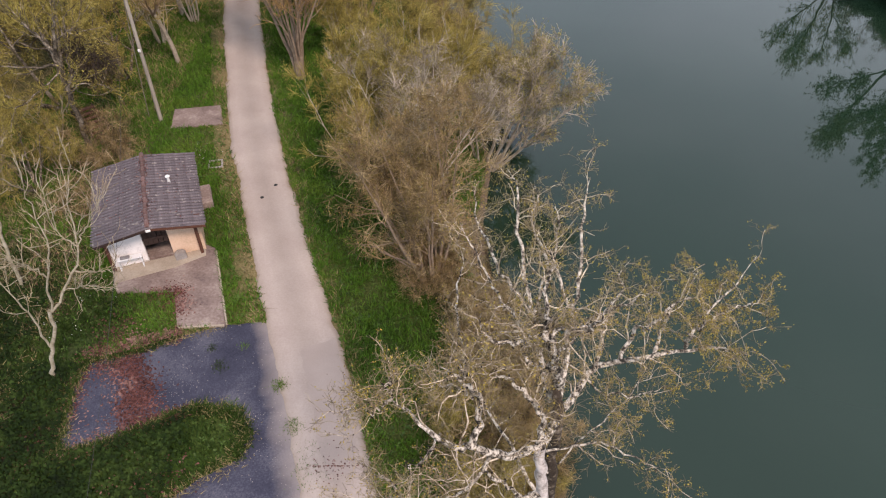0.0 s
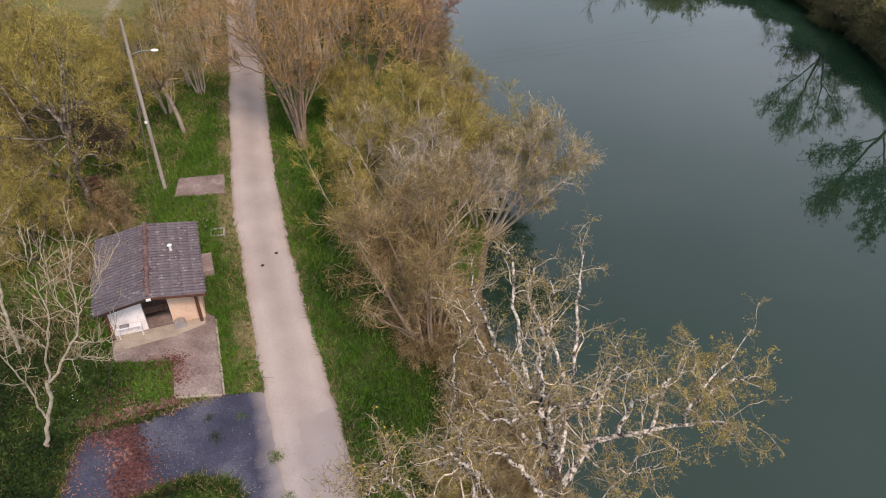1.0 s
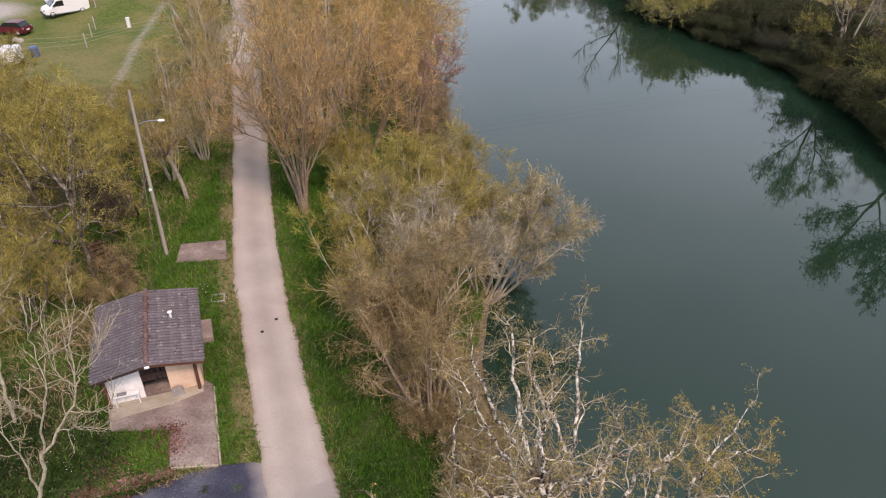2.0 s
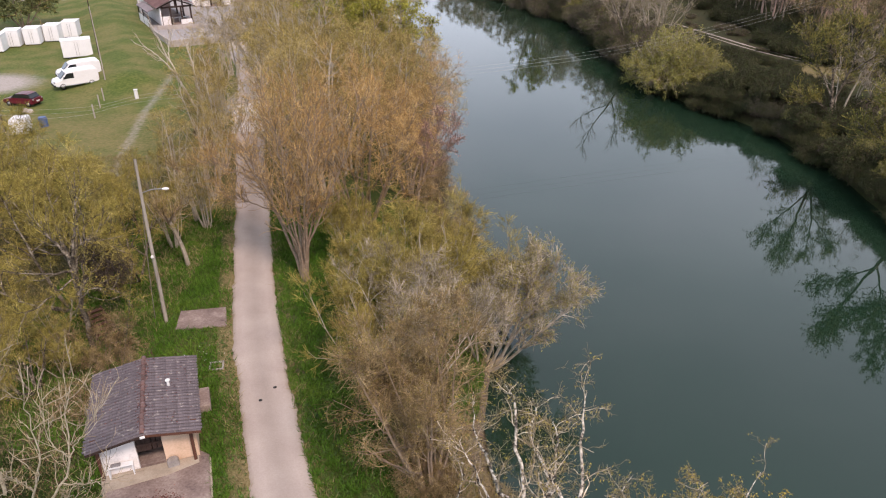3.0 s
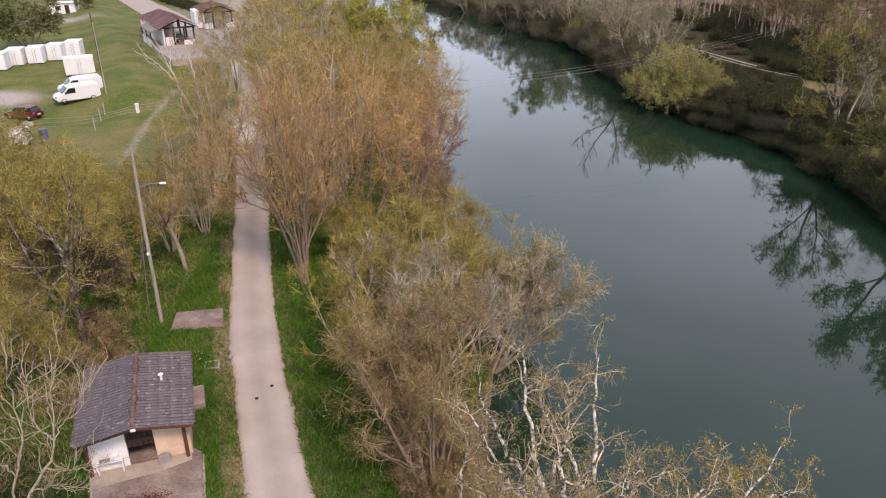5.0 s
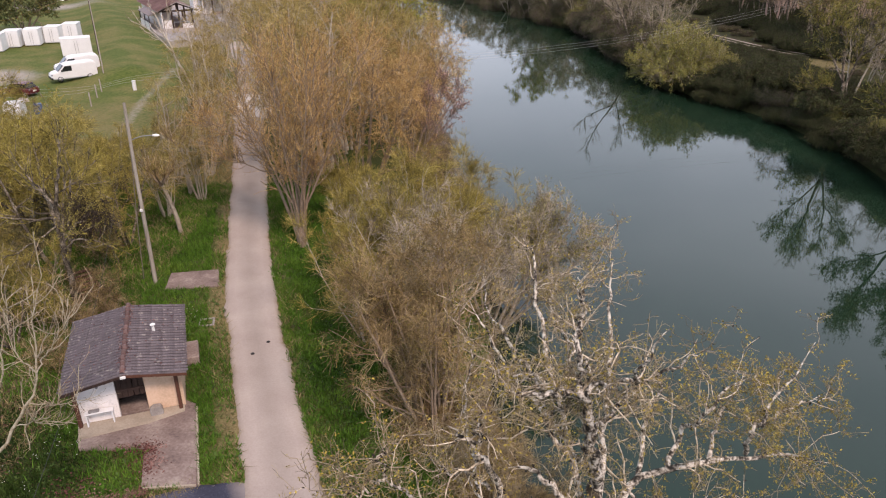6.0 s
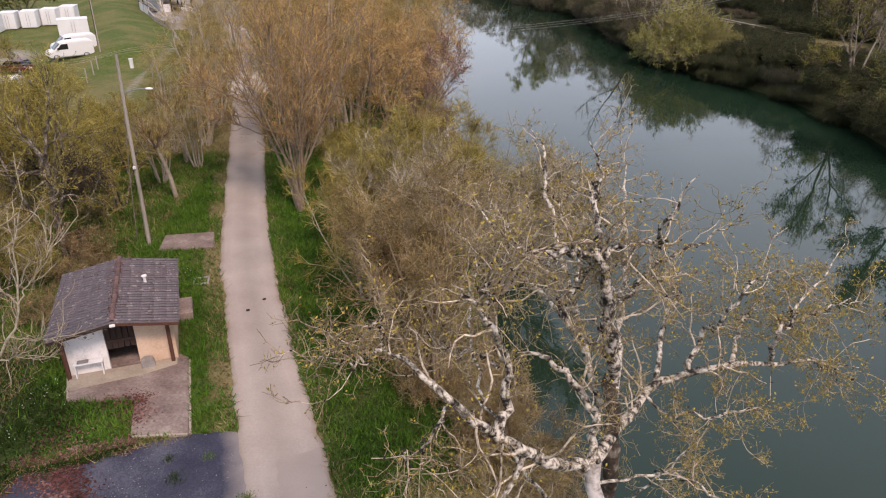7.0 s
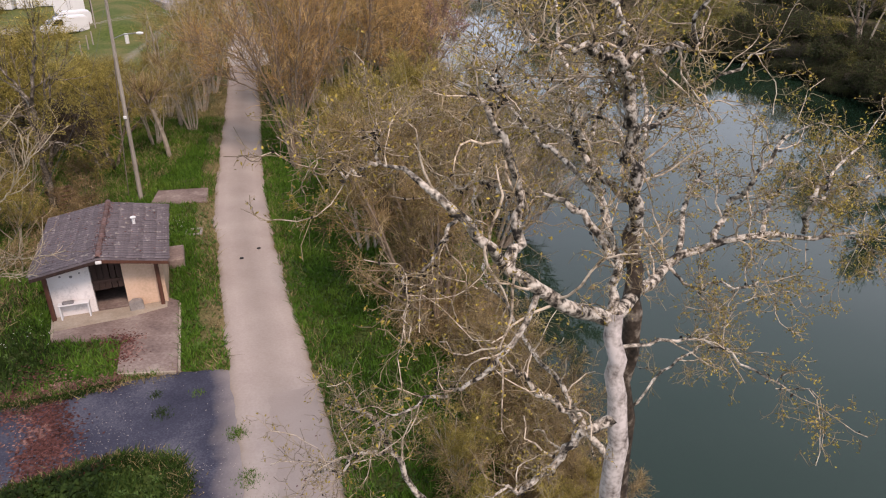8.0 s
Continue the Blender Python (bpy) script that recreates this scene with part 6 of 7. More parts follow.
line_pole(60, 100, 9.2, 0.16, "far power line pole with a pale cross arm", 1)
line_pole(-40.9, 86.2, 8.5, 0.075, "pale slender pole in the meadow", 0, "kerb")
line_pole(-47.5, 100, 8.0, 0.10, "dark slender pole beside the grassy bank", 0, "wood_dark")

# ---- hut: tiles and small things ----
def arch_mesh(name, w, ln, rise, mat, flare=0.12):
    """A half-round clay tile: width w, length ln along x, with thickness."""
    n, v, f = 6, [], []
    for x, s in ((0.0, 1 - flare), (ln, 1.0)):
        for t in (0.0, 0.012):
            for q in range(n + 1):
                a = math.pi * q / n
                v.append((x, -math.cos(a) * (w / 2 * s - t), math.sin(a) * (rise * s - t)))
    for q in range(n):
        o, i, o2, i2 = q, n + 1 + q, 2 * (n + 1) + q, 3 * (n + 1) + q
        f += [(o, o + 1, o2 + 1, o2), (i, i2, i2 + 1, i + 1), (o2, o2 + 1, i2 + 1, i2)]
    return mesh_of(name, v, f, mat)


def roof_tiles():
    decks = [o for o in HUT.children if o.name.startswith("roof_deck")]
    slope = math.hypot(HW, HR - HE)
    tilt = math.degrees(math.atan2(HR - HE, HW))
    cols, rows = 26, 5
    pitch, expo = HL / cols, slope / rows
    me = arch_mesh("tile", pitch * 0.66, expo * 1.12, 0.05, M["tile"], 0.06)
    rt = random.Random(3)
    for deck, s in zip(decks, (-1, 1)):
        for c in range(cols):
            for r in range(rows):
                d = r * expo + rt.uniform(-0.015, 0.015)
                x, z = s * d * math.cos(radians(tilt)), HR - 0.02 - d * math.sin(radians(tilt)) + 0.012
                turn = 0 if s > 0 else 180
                child("tile", me, deck, pose(x, (c + 0.5) * pitch + rt.uniform(-0.008, 0.008), z, 0, 0, turn + rt.uniform(-1.5, 1.5)) @ pose(0, 0, 0, 0, tilt - 0.8, 0))
    ridge = arch_mesh("ridge_tile", 0.21, 0.46, 0.09, M["tile_ridge"])
    for k in range(14):
        child("ridge_tile", ridge, decks[0], pose(rt.uniform(-0.01, 0.01), k * 0.393 - 0.03, HR + 0.0, 0, 0, 90 + rt.uniform(-2, 2)) @ pose(0, 0, 0, 0, -1.5, 0))


def local(m):
    return HUT.matrix_basis @ m


bench = empty("bench", local(pose(-1.2, 0.68, 0.1)), "white bench with metal legs against the plaster wall", "bench")
part("bench_top", box(-0.55, 0.5, -0.14, 0.14, 0.62, 0.66, 0.012), M["dull_white"], bench)
for k in (-0.5, 0.45):
    part("leg", box(k - 0.025, k + 0.025, -0.11, 0.11, 0, 0.62, 0.008), M["dull_white"], bench)
part("shelf_pan", box(-0.4, 0.0, -0.1, 0.1, 0.66, 0.74, 0.03), M["stain"], bench, "grey basin on the bench")
block = empty("stone_block", local(pose(0.85, 0.62, 0.1, 0, 0, 6)), "rough grey stone block beside the doorway", "stone")
bm = bmesh.new()
bmesh.ops.create_icosphere(bm, subdivisions=3, radius=0.3)
for v in bm.verts:
    v.co *= 1 + 0.18 * noise.noise(v.co * 5)
    v.co = Vector((max(-0.25, min(0.25, v.co.x)), max(-0.15, min(0.15, v.co.y)), max(0, min(0.42, v.co.z + 0.2))))
part("block", bm, M["stone"], block)
for a, b, r in ((-1.5, 2.0, 0.05), (-1.15, 1.95, 0.07), (-0.85, 2.05, 0.05)):
    bm = bmesh.new()
    bmesh.ops.create_circle(bm, cap_ends=True, segments=14, radius=r)
    for v in bm.verts:
        v.co *= 0.7 + 0.5 * abs(noise.noise(v.co * 7 + Vector((a, b, 0))))
    part("stain", bm, M["stain"], HUT, "grey soot stain on the plaster", pose(a, 0.896, b - 0.25, 90, 0, 0))
vent = empty("roof_vent", local(pose(1.05, 3.2, 2.52)), "small white vent pipe on the tiled roof", "vent")
part("pipe", prism([(0.06 * math.cos(q), 0.06 * math.sin(q)) for q in np.arange(8) * math.pi / 4], -0.05, 0.26), M["lamp_white"], vent)
part("cap", prism([(0.11 * math.cos(q), 0.11 * math.sin(q)) for q in np.arange(8) * math.pi / 4], 0.26, 0.3, 0.01), M["lamp_white"], vent)

for kx, ky in ((-8.45, 28.6), (-8.95, 27.6)):
    st = empty("stone", Matrix.Translation((kx, ky, 0.03)), "small dark stone lying on the gravel track", "stone", "stones on the track")
    bm = bmesh.new()
    bmesh.ops.create_icosphere(bm, subdivisions=2, radius=0.09)
    for v in bm.verts:
        v.co *= 1 + 0.3 * noise.noise(v.co * 12 + Vector((kx, ky, 0)))
        v.co.z = max(0, v.co.z * 0.6 + 0.02)
    part("rock", bm, M["rubber"], st)

edging = empty("edging_square", pose(-11.9, 30.4, 0, 0, 0, 12), "small square of pale edging stones set in the grass", "edging")
for a, b, c, d in ((-0.42, 0.42, -0.36, -0.26), (-0.42, 0.42, 0.26, 0.36), (-0.42, -0.3, -0.25, 0.25), (0.3, 0.42, -0.25, 0.25)):
    part("edging_stone", box(a * 0.9, b * 0.9, c, d, -0.05, 0.09, 0.03), M["stone"], edging)
plinth = empty("plinth", local(pose(2.25, 4.6, 0)), "low brown concrete plinth against the hut wall", "plinth")
part("slab", box(-0.28, 0.36, -0.7, 0.75, -0.05, 0.42, 0.04), M["concrete"], plinth)
steps = empty("garden_steps", pose(-19.5, 34.1, 0, 0, 0, 42), "old wooden garden steps half hidden under the trees", "steps")
for k in range(7):
    part("tread", box(-0.55, 0.55, -1.5 + k * 0.45, -1.22 + k * 0.45, 0.02 + 0.06 * k, 0.08 + 0.06 * k, 0.012), M["wood_red"], steps)
for a in (-0.6, 0.56):
    part("stringer", profile([(-1.6, -0.1), (1.7, -0.1), (1.7, 0.44), (-1.6, 0.04)], 0.05), M["wood_dark"], steps, m=pose(a, 0, 0, 0, 0, 90))

# ---- meadow: vehicles, boxes, posts ----
def wheel(parent, x, y, r):
    p = np.array([[(x, y - 0.1, r), (x, y - 0.085, r), (x, y + 0.085, r), (x, y + 0.1, r)]])
    ty = child("tyre", mesh_of("tyre", *tube(p, np.array([[r * 0.82, r, r, r * 0.82]]), 16), M["rubber"], True), parent)
    p2 = np.array([[(x, y - 0.11, r), (x, y - 0.09, r), (x, y + 0.09, r), (x, y + 0.11, r)]])
    child("rim", mesh_of("rim", *tube(p2, np.array([[0.02, r * 0.6, r * 0.6, 0.02]]), 12), M["metal"], True), ty)


def van(x, y, heading, label):
    root = empty("van", pose(x, y, float(ground_z(x, y)), 0, 0, heading), label, "van", "parked vehicles")
    part("body", profile([(-2.5, 0.32), (2.3, 0.32), (2.55, 0.5), (2.56, 0.8), (2.42, 1.02), (1.72, 1.2), (1.0, 1.86), (0.75, 1.97), (0.3, 2.04), (-2.2, 2.05), (-2.46, 1.95), (-2.55, 1.6)], 1.92, bevel=0.11), M["white_paint"], root)
    part("windscreen", profile([(1.72, 1.2), (1.09, 1.88), (1.12, 1.9), (1.76, 1.22)], 1.6), M["glass_dark"], root, m=pose(0.015, 0, 0.01))
    for s in (-1, 1):
        part("side_window", profile([(0.25, 1.2), (1.5, 1.2), (0.95, 1.8), (0.25, 1.8)], 0.02), M["glass_dark"], root, m=pose(0, s * 0.962, 0))
        part("mirror", box(1.28, 1.42, s * 1.04 - 0.09, s * 1.04 + 0.09, 1.2, 1.42, 0.03), M["rubber"], root)
        part("headlight", box(2.35, 2.52, s * 0.72 - 0.16, s * 0.72 + 0.16, 0.78, 0.96, 0.03), M["metal"], root)
        part("tail_light", box(-2.58, -2.53, s * 0.85 - 0.06, s * 0.85 + 0.06, 0.9, 1.3, 0.01), M["car_red"], root)
        for wx in (-1.6, 1.65):
            wheel(root, wx, s * 0.88, 0.33)
    part("bumper", box(2.4, 2.62, -0.9, 0.9, 0.35, 0.6, 0.05), M["rubber"], root)


van(-44.4, 86.0, 217, "white panel van parked on the grass")
van(-45.9, 90.2, 214, "white van parked behind another van")
def car(x, y, heading):
    root = empty("car", pose(x, y, float(ground_z(x, y)), 0, 0, heading), "dark red hatchback parked beside the gravel patch", "car", "parked vehicles")
    part("body", profile([(-1.9, 0.3), (1.85, 0.3), (1.95, 0.5), (1.88, 0.75), (1.0, 0.92), (-1.7, 0.95), (-1.95, 0.8), (-1.97, 0.45)], 1.65, bevel=0.07), M["car_red"], root)
    part("cabin", profile([(-1.78, 0.93), (1.0, 0.9), (0.35, 1.36), (-0.9, 1.43), (-1.4, 1.38)], 1.4, bevel=0.06), M["glass_dark"], root, "dark glazed cabin")
    part("roof", profile([(0.28, 1.38), (-0.9, 1.45), (-1.4, 1.39), (-0.9, 1.4)], 1.34), M["car_red"], root)
    part("rear_hatch", box(-1.93, -1.86, -0.6, 0.6, 0.6, 0.92, 0.02), M["car_red"], root)
    part("number_plate", box(-1.99, -1.965, -0.25, 0.25, 0.55, 0.68), M["lamp_white"], root)
    for s in (-1, 1):
        part("tail_light", box(-1.97, -1.9, s * 0.68 - 0.1, s * 0.68 + 0.1, 0.72, 0.9, 0.02), M["metal"], root)
        for wx in (-1.25, 1.2):
            wheel(root, wx, s * 0.76, 0.3)


car(-47.0, 78.6, 168)


def cabin(x, y, turn, w, d, h, label):
    root = empty("storage_cabin", pose(x, y, float(ground_z(x, y)), 0, 0, turn), label, "cabin", "white storage cabins")
    part("body", box(-w / 2, w / 2, 0, d, 0.12, h, 0.04), M["dull_white"], root)
    part("roof_rim", box(-w / 2 - 0.03, w / 2 + 0.03, -0.03, d + 0.03, h - 0.1, h + 0.02, 0.015), M["white_paint"], root)
    for k in range(2):
        dr = part("door", box(-w / 2 + 0.08 + k * (w / 2 - 0.04), -0.03 + k * (w / 2 - 0.05), -0.025, 0.0, 0.22, h - 0.16, 0.01), M["white_paint"], root)
        part("lock_bar", box(-0.2 + k * 0.35, -0.16 + k * 0.35, -0.06, -0.026, 0.3, h - 0.3), M["metal"], dr)
    for k in (-1, 1):
        part("skid", box(k * w * 0.35 - 0.08, k * w * 0.35 + 0.08, 0.05, d - 0.05, -0.1, 0.12), M["rubber"], root)
    return root


for bx, by, bt in ((-64.6, 104.7, 14), (-64.0, 108.2, 14), (-61.8, 109.8, 14), (-60.0, 112.2, 10), (-58.4, 114.9, 12)):
    cabin(bx, by, bt, 2.15, 2.7, 2.45, "white metal storage cabin with double doors on the grass")
cabin(-50.9, 101.0, 26, 3.8, 2.3, 2.4, "long white metal storage cabin on the grass")


def bollard(x, y, h, r, mat, label, name="post"):
    root = empty(name, Matrix.Translation((x, y, float(ground_z(x, y)))), label, "post", "meadow posts")
    part("shaft", prism([(r * math.cos(q), r * math.sin(q)) for q in np.arange(8) * math.pi / 4], -0.2, h, r * 0.3), M[mat], root)
    part("cap", prism([(r * 1.15 * math.cos(q), r * 1.15 * math.sin(q)) for q in np.arange(8) * math.pi / 4], h, h + 0.05, 0.01), M[mat], root)


bollard(-35.2, 80.9, 1.0, 0.22, "dull_white", "white marker post in the grass", "marker_post")
for px_, py_ in ((-37.9, 77.3), (-38.6, 80.0), (-36.9, 73.6)):
    bollard(px_, py_, 1.4, 0.07, "kerb", "thin pale fence post in the meadow")
shed = empty("lean_to", pose(-44.6, 66.5, 0, 0, 0, 12), "low grey sheet-roofed shelter", "shelter")
part("roof", box(-1.7, 1.3, -1.6, 2.4, 1.75, 1.85, 0.02), M["grey_sheet"], shed)
for a, b in ((-1.6, -1.5), (1.2, -1.5), (-1.6, 2.3), (1.2, 2.3)):
    part("post", box(a - 0.06, a + 0.06, b - 0.06, b + 0.06, -0.1, 1.75), M["wood_dark"], shed)
part("side_panel", box(-1.6, 1.2, 2.27, 2.33, 0, 1.7), M["grey_sheet"], shed)
cart = empty("caravan", pose(-41.7, 68.2, 0, 0, 0, 105), "small white caravan with a dark window", "caravan")
part("body", profile([(-1.1, 0.35), (1.1, 0.35), (1.2, 0.9), (0.95, 1.75), (-1.0, 1.85), (-1.2, 1.0)], 1.5, bevel=0.08), M["dull_white"], cart)
part("window", box(0.98, 1.13, -0.5, 0.3, 1.05, 1.5, 0.02), M["glass_dark"], cart)
wheel(cart, 0, -0.75, 0.28)
wheel(cart, 0, 0.75, 0.28)
drum = empty("water_drum", Matrix.Translation((-40.9, 70.8, 0)), "blue plastic drum standing on the grass", "drum")
part("barrel", prism([(0.42 * math.cos(q), 0.42 * math.sin(q)) for q in np.arange(14) * math.pi / 7], -0.02, 0.95, 0.06), M["blue"], drum)
part("lid", prism([(0.38 * math.cos(q), 0.38 * math.sin(q)) for q in np.arange(14) * math.pi / 7], 0.95, 1.0, 0.02), M["blue"], drum)
for k, (a, b) in enumerate(((-45.5, 75.9), (-44.8, 75.6), (-43.9, 66.9), (-40.3, 65.6))):
    st = empty("pale_stone", pose(a, b, 0, 0, 0, k * 50), "pale boulder in the meadow grass", "stone", "meadow stones")
    bm = bmesh.new()
    bmesh.ops.create_icosphere(bm, subdivisions=2, radius=0.4)
    for v in bm.verts:
        v.co *= 1 + 0.3 * noise.noise(v.co * 3 + Vector((a, b, 0)))
        v.co.z = max(-0.05, v.co.z * 0.7 + 0.1)
    part("rock", bm, M["kerb"], st)

# ---- pavilions ----
def pavilion(x, y, turn, w, d, eave, ridge, label, walls):
    root = empty("pavilion", pose(x, y, 0.4, 0, 0, turn), label, "pavilion", "riverside pavilions")
    part("floor", box(-w / 2, w / 2, 0, d, -0.1, 0.15), M["concrete"], root)
    o = 0.7
    bm = bmesh.new()
    c = [bm.verts.new(v) for v in ((-w / 2 - o, -o, eave), (w / 2 + o, -o, eave), (w / 2 + o, d + o, eave), (-w / 2 - o, d + o, eave))]
    r0, r1 = bm.verts.new((0, -o, ridge)), bm.verts.new((0, d - w * 0.4, ridge))
    for f in ((c[1], c[2], r1, r0), (c[2], c[3], r1), (c[3], c[0], r0, r1)):
        bm.faces.new(f)
    bmesh.ops.solidify(bm, geom=bm.faces[:], thickness=0.15)
    bmesh.ops.recalc_face_normals(bm, faces=bm.faces[:])
    part("roof", bm, M["tile_far"], root)
    for a in (-w / 2 + 0.2, -w / 6, w / 6, w / 2 - 0.2):
        part("post", box(a - 0.12, a + 0.12, 0.1, 0.34, 0.15, eave), M["wood_dark"], root)
    for b in (d * 0.35, d * 0.65):
        part("post", box(w / 2 - 0.32, w / 2 - 0.08, b - 0.12, b + 0.12, 0.15, eave), M["wood_dark"], root)
    part("tie_beam", box(-w / 2, w / 2, 0.05, 0.3, eave - 0.25, eave), M["wood_dark"], root)
    part("king_post", box(-0.1, 0.1, 0.08, 0.26, eave, ridge - 0.25), M["wood_dark"], root)
    for s_ in (-1, 1):
        part("rafter", profile([(0, ridge - 0.18), (s_ * (w / 2 + 0.5), eave - 0.05), (s_ * (w / 2 + 0.5), eave - 0.25), (0, ridge - 0.4)], 0.14), M["wood_dark"], root, m=pose(0, -0.35, 0))
    for a, b, cc, dd, h in walls:
        part("wall", box(a, b, cc, dd, 0.15, h, 0.02), M["plaster_white"], root)


pavilion(-44.2, 123.2, 31, 5.2, 17.0, 3.1, 4.5, "open timber pavilion with an old red tile roof", ((-2.6, -2.4, 0, 17, 3.1), (-2.4, 2.6, 16.8, 17, 3.1), (-2.4, -0.8, 0.4, 0.6, 1.5), (0.6, 2.4, 0.0, 0.15, 0.9), (-2.4, 0.5, 7.0, 7.2, 3.1)))
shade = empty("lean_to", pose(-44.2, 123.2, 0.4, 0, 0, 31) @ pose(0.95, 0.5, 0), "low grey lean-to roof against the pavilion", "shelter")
part("roof", profile([(-4.2, 2.9), (-5.5, 2.5), (-5.5, 2.38), (-4.2, 2.78)], 9.0), M["tile_grey"], shade, m=pose(0, 4.6, 0))
for q in (0.6, 4.5, 8.6):
    part("post", box(-5.4, -5.26, q - 0.08, q + 0.08, -0.4, 2.44), M["wood_dark"], shade)
part("low_wall", box(-5.38, -5.28, 0.4, 8.8, -0.4, 1.2, 0.02), M["plaster_white"], shade)
for q in (-2.2, 0.4, 2.4):
    table = empty("picnic_table", pose(-44.2, 123.2, 0.55, 0, 0, 31) @ pose(q * 0.72, 2.6, 0), "white picnic table under the pavilion roof", "table", "picnic tables")
    part("tabletop", box(-0.7, 0.7, -0.4, 0.4, 0.7, 0.76, 0.01), M["dull_white"], table)
    for a_ in (-0.55, 0.55):
        part("leg", box(a_ - 0.05, a_ + 0.05, -0.3, 0.3, 0, 0.7, 0.01), M["dull_white"], table)
pavilion(-43.2, 142.5, 26, 5.5, 9.0, 3.2, 4.6, "white riverside building with a dark timber porch", ((-2.75, -2.55, 0, 9, 3.2), (-2.55, 2.75, 3.0, 3.2, 3.2), (2.55, 2.75, 3.2, 9, 3.2), (-2.55, 2.75, 8.8, 9, 3.2), (-4.2, -2.8, 1.2, 6.0, 3.3), (-2.6, -1.2, -0.3, -0.1, 1.1), (1.4, 2.7, -0.3, -0.1, 1.1)))
tagged(part("paved_yard", prism([(-40.2, 108.0), (-33.5, 111.6), (-30, 135), (-40, 158), (-62, 152), (-53.4, 132.0), (-45.0, 115.2)], -0.3, 0.42, 0.02), M["paving"], None), "pale paved yard around the pavilions", "yard", kind="structure")
yard_wall = empty("yard_wall", Matrix(), "low pale wall around the paved yard", "wall")
for (ax, ay), (bx, by) in (((-40.3, 107.9), (-33.4, 111.6)), ((-40.3, 107.9), (-45.1, 115.2)), ((-45.1, 115.2), (-53.5, 132.0)), ((-53.5, 132.0), (-61.0, 149.5)), ((-33.4, 111.6), (-32.4, 119.0)), ((-46.3, 119.4), (-40.0, 121.2)), ((-40.0, 121.2), (-34.6, 117.6))):
    ln, an = math.hypot(bx - ax, by - ay), math.degrees(math.atan2(by - ay, bx - ax))
    part("wall_run", box(0, ln, -0.12, 0.12, -0.3, 1.05, 0.03), M["kerb"], yard_wall, m=pose(ax, ay, 0, 0, 0, an))
sheet("far_road", [(-60, 152), (-66, 164), (-95.5, 214), (-134, 290), (-128, 292), (-88.5, 214), (-57, 164), (-52, 154)], 0.1, M["road_patch"], "grey lane behind the meadow", "road", 0.1, 3, 5)
hut2 = empty("white_shed", pose(-85, 167, 0, 0, 0, 10), "small white shed with a flat roof", "shed")
part("wall", box(-2.6, 2.6, 0, 3.0, -0.1, 2.4), M["plaster_white"], hut2)
part("roof", box(-2.9, 2.9, -0.3, 3.3, 2.4, 2.58, 0.03), M["white_paint"], hut2)
part("door", box(0.4, 1.3, -0.03, 0.0, 0, 2.0), M["wood_dark"], hut2)
part("window", box(-1.6, -0.5, -0.03, 0.0, 0.9, 1.8), M["glass_dark"], hut2)
leafy = grow_tree("leafy_tree", 61, 6.5, 6, (10, 45), [(8, 0.35, 0.6, 25, 65, 0.2), (7, 0.3, 0.55, 25, 65, 0.1), (8, 0.5, 1.1, 20, 65, 0.0)], (M["bark_brown"], M["twig_olive"]), (M["leaf_mid"], 18000, 0.12), base_r=0.13, label="round tree with grey-green young leaves", category="tree", group="meadow trees", thin=2)
planted(leafy, -70.5, 124.0, 0, 1.25)
again(leafy, -80, 168, 60, 0.5, "dark round shrub beside the white shed")
again(leafy, -112, 190, 160, 1.2)
again(leafy, -95, 150, 250, 0.8)
again(grey_tree, -37, 156, 30, 1.1)
again(grey_tree, -33, 168, 90, 1.2)
for k in range(9):
    again(thicket, -83 + k * 3.3, 210 - k * 4.7, k * 40, 0.6, "clipped dark hedge beside the lane")
for k in range(16):
    again(grey_tree, -22 - k * 1.7 - (k % 3) * 2, 116 + k * 7.5, k * 50, 1.0 + 0.05 * (k % 4))

# ---- ground cover ----
def inside(x, y, poly):
    r = np.zeros(len(x), bool)
    for (ax, ay), (bx, by) in zip(poly, poly[1:] + poly[:1]):
        hit = ((ay > y) != (by > y)) & (x < (bx - ax) * (y - ay) / (by - ay + 1e-12) + ax)
        r ^= hit
    return r


hut_plan = [tuple((HUT.matrix_basis @ Vector((a, b, 0)))[:2]) for a, b in ((-2.05, 0.5), (2.05, 0.5), (2.05, 5.4), (-2.05, 5.4))]


def open_ground(x, y):
    ok = ~(inside(x, y, lot) | inside(x, y, terrace) | inside(x, y, slab) | inside(x, y, hut_plan))
    rl, rr = np.interp(y, ROAD_Y, ROAD_L), np.interp(y, ROAD_Y, ROAD_R)
    return ok & ((x < rl + 0.06) | (x > rr - 0.06)) & (x < left_shore(y) - 0.4)


def blades(name, x, y, h, w, mat, label, seed, lean=0.5):
    rng = np.random.default_rng(seed)
    n = len(x)
    a = rng.random(n) * 6.283
    z = ground_z(x, y)
    hh = h * (0.5 + rng.random(n))
    dx, dy = np.cos(a) * w, np.sin(a) * w
    lx, ly = rng.normal(size=n) * lean * hh, rng.normal(size=n) * lean * hh
    v = np.stack([np.stack([x - dx, y - dy, z - 0.02], -1), np.stack([x + dx, y + dy, z - 0.02], -1), np.stack([x + lx, y + ly, z + hh], -1)], 1).reshape(-1, 3)
    return tagged(new(name, mesh_of(name, v, np.arange(n * 3).reshape(-1, 3), mat)), label, "grass", kind="stuff")


def strew(seed, n, x0, x1, y0, y1, clump=0.0):
    rng = np.random.default_rng(seed)
    if clump:
        c = int(n / 14)
        cx, cy = rng.uniform(x0, x1, c), rng.uniform(y0, y1, c)
        i = rng.integers(0, c, n)
        return cx[i] + rng.normal(size=n) * clump, cy[i] + rng.normal(size=n) * clump
    return rng.uniform(x0, x1, n), rng.uniform(y0, y1, n)


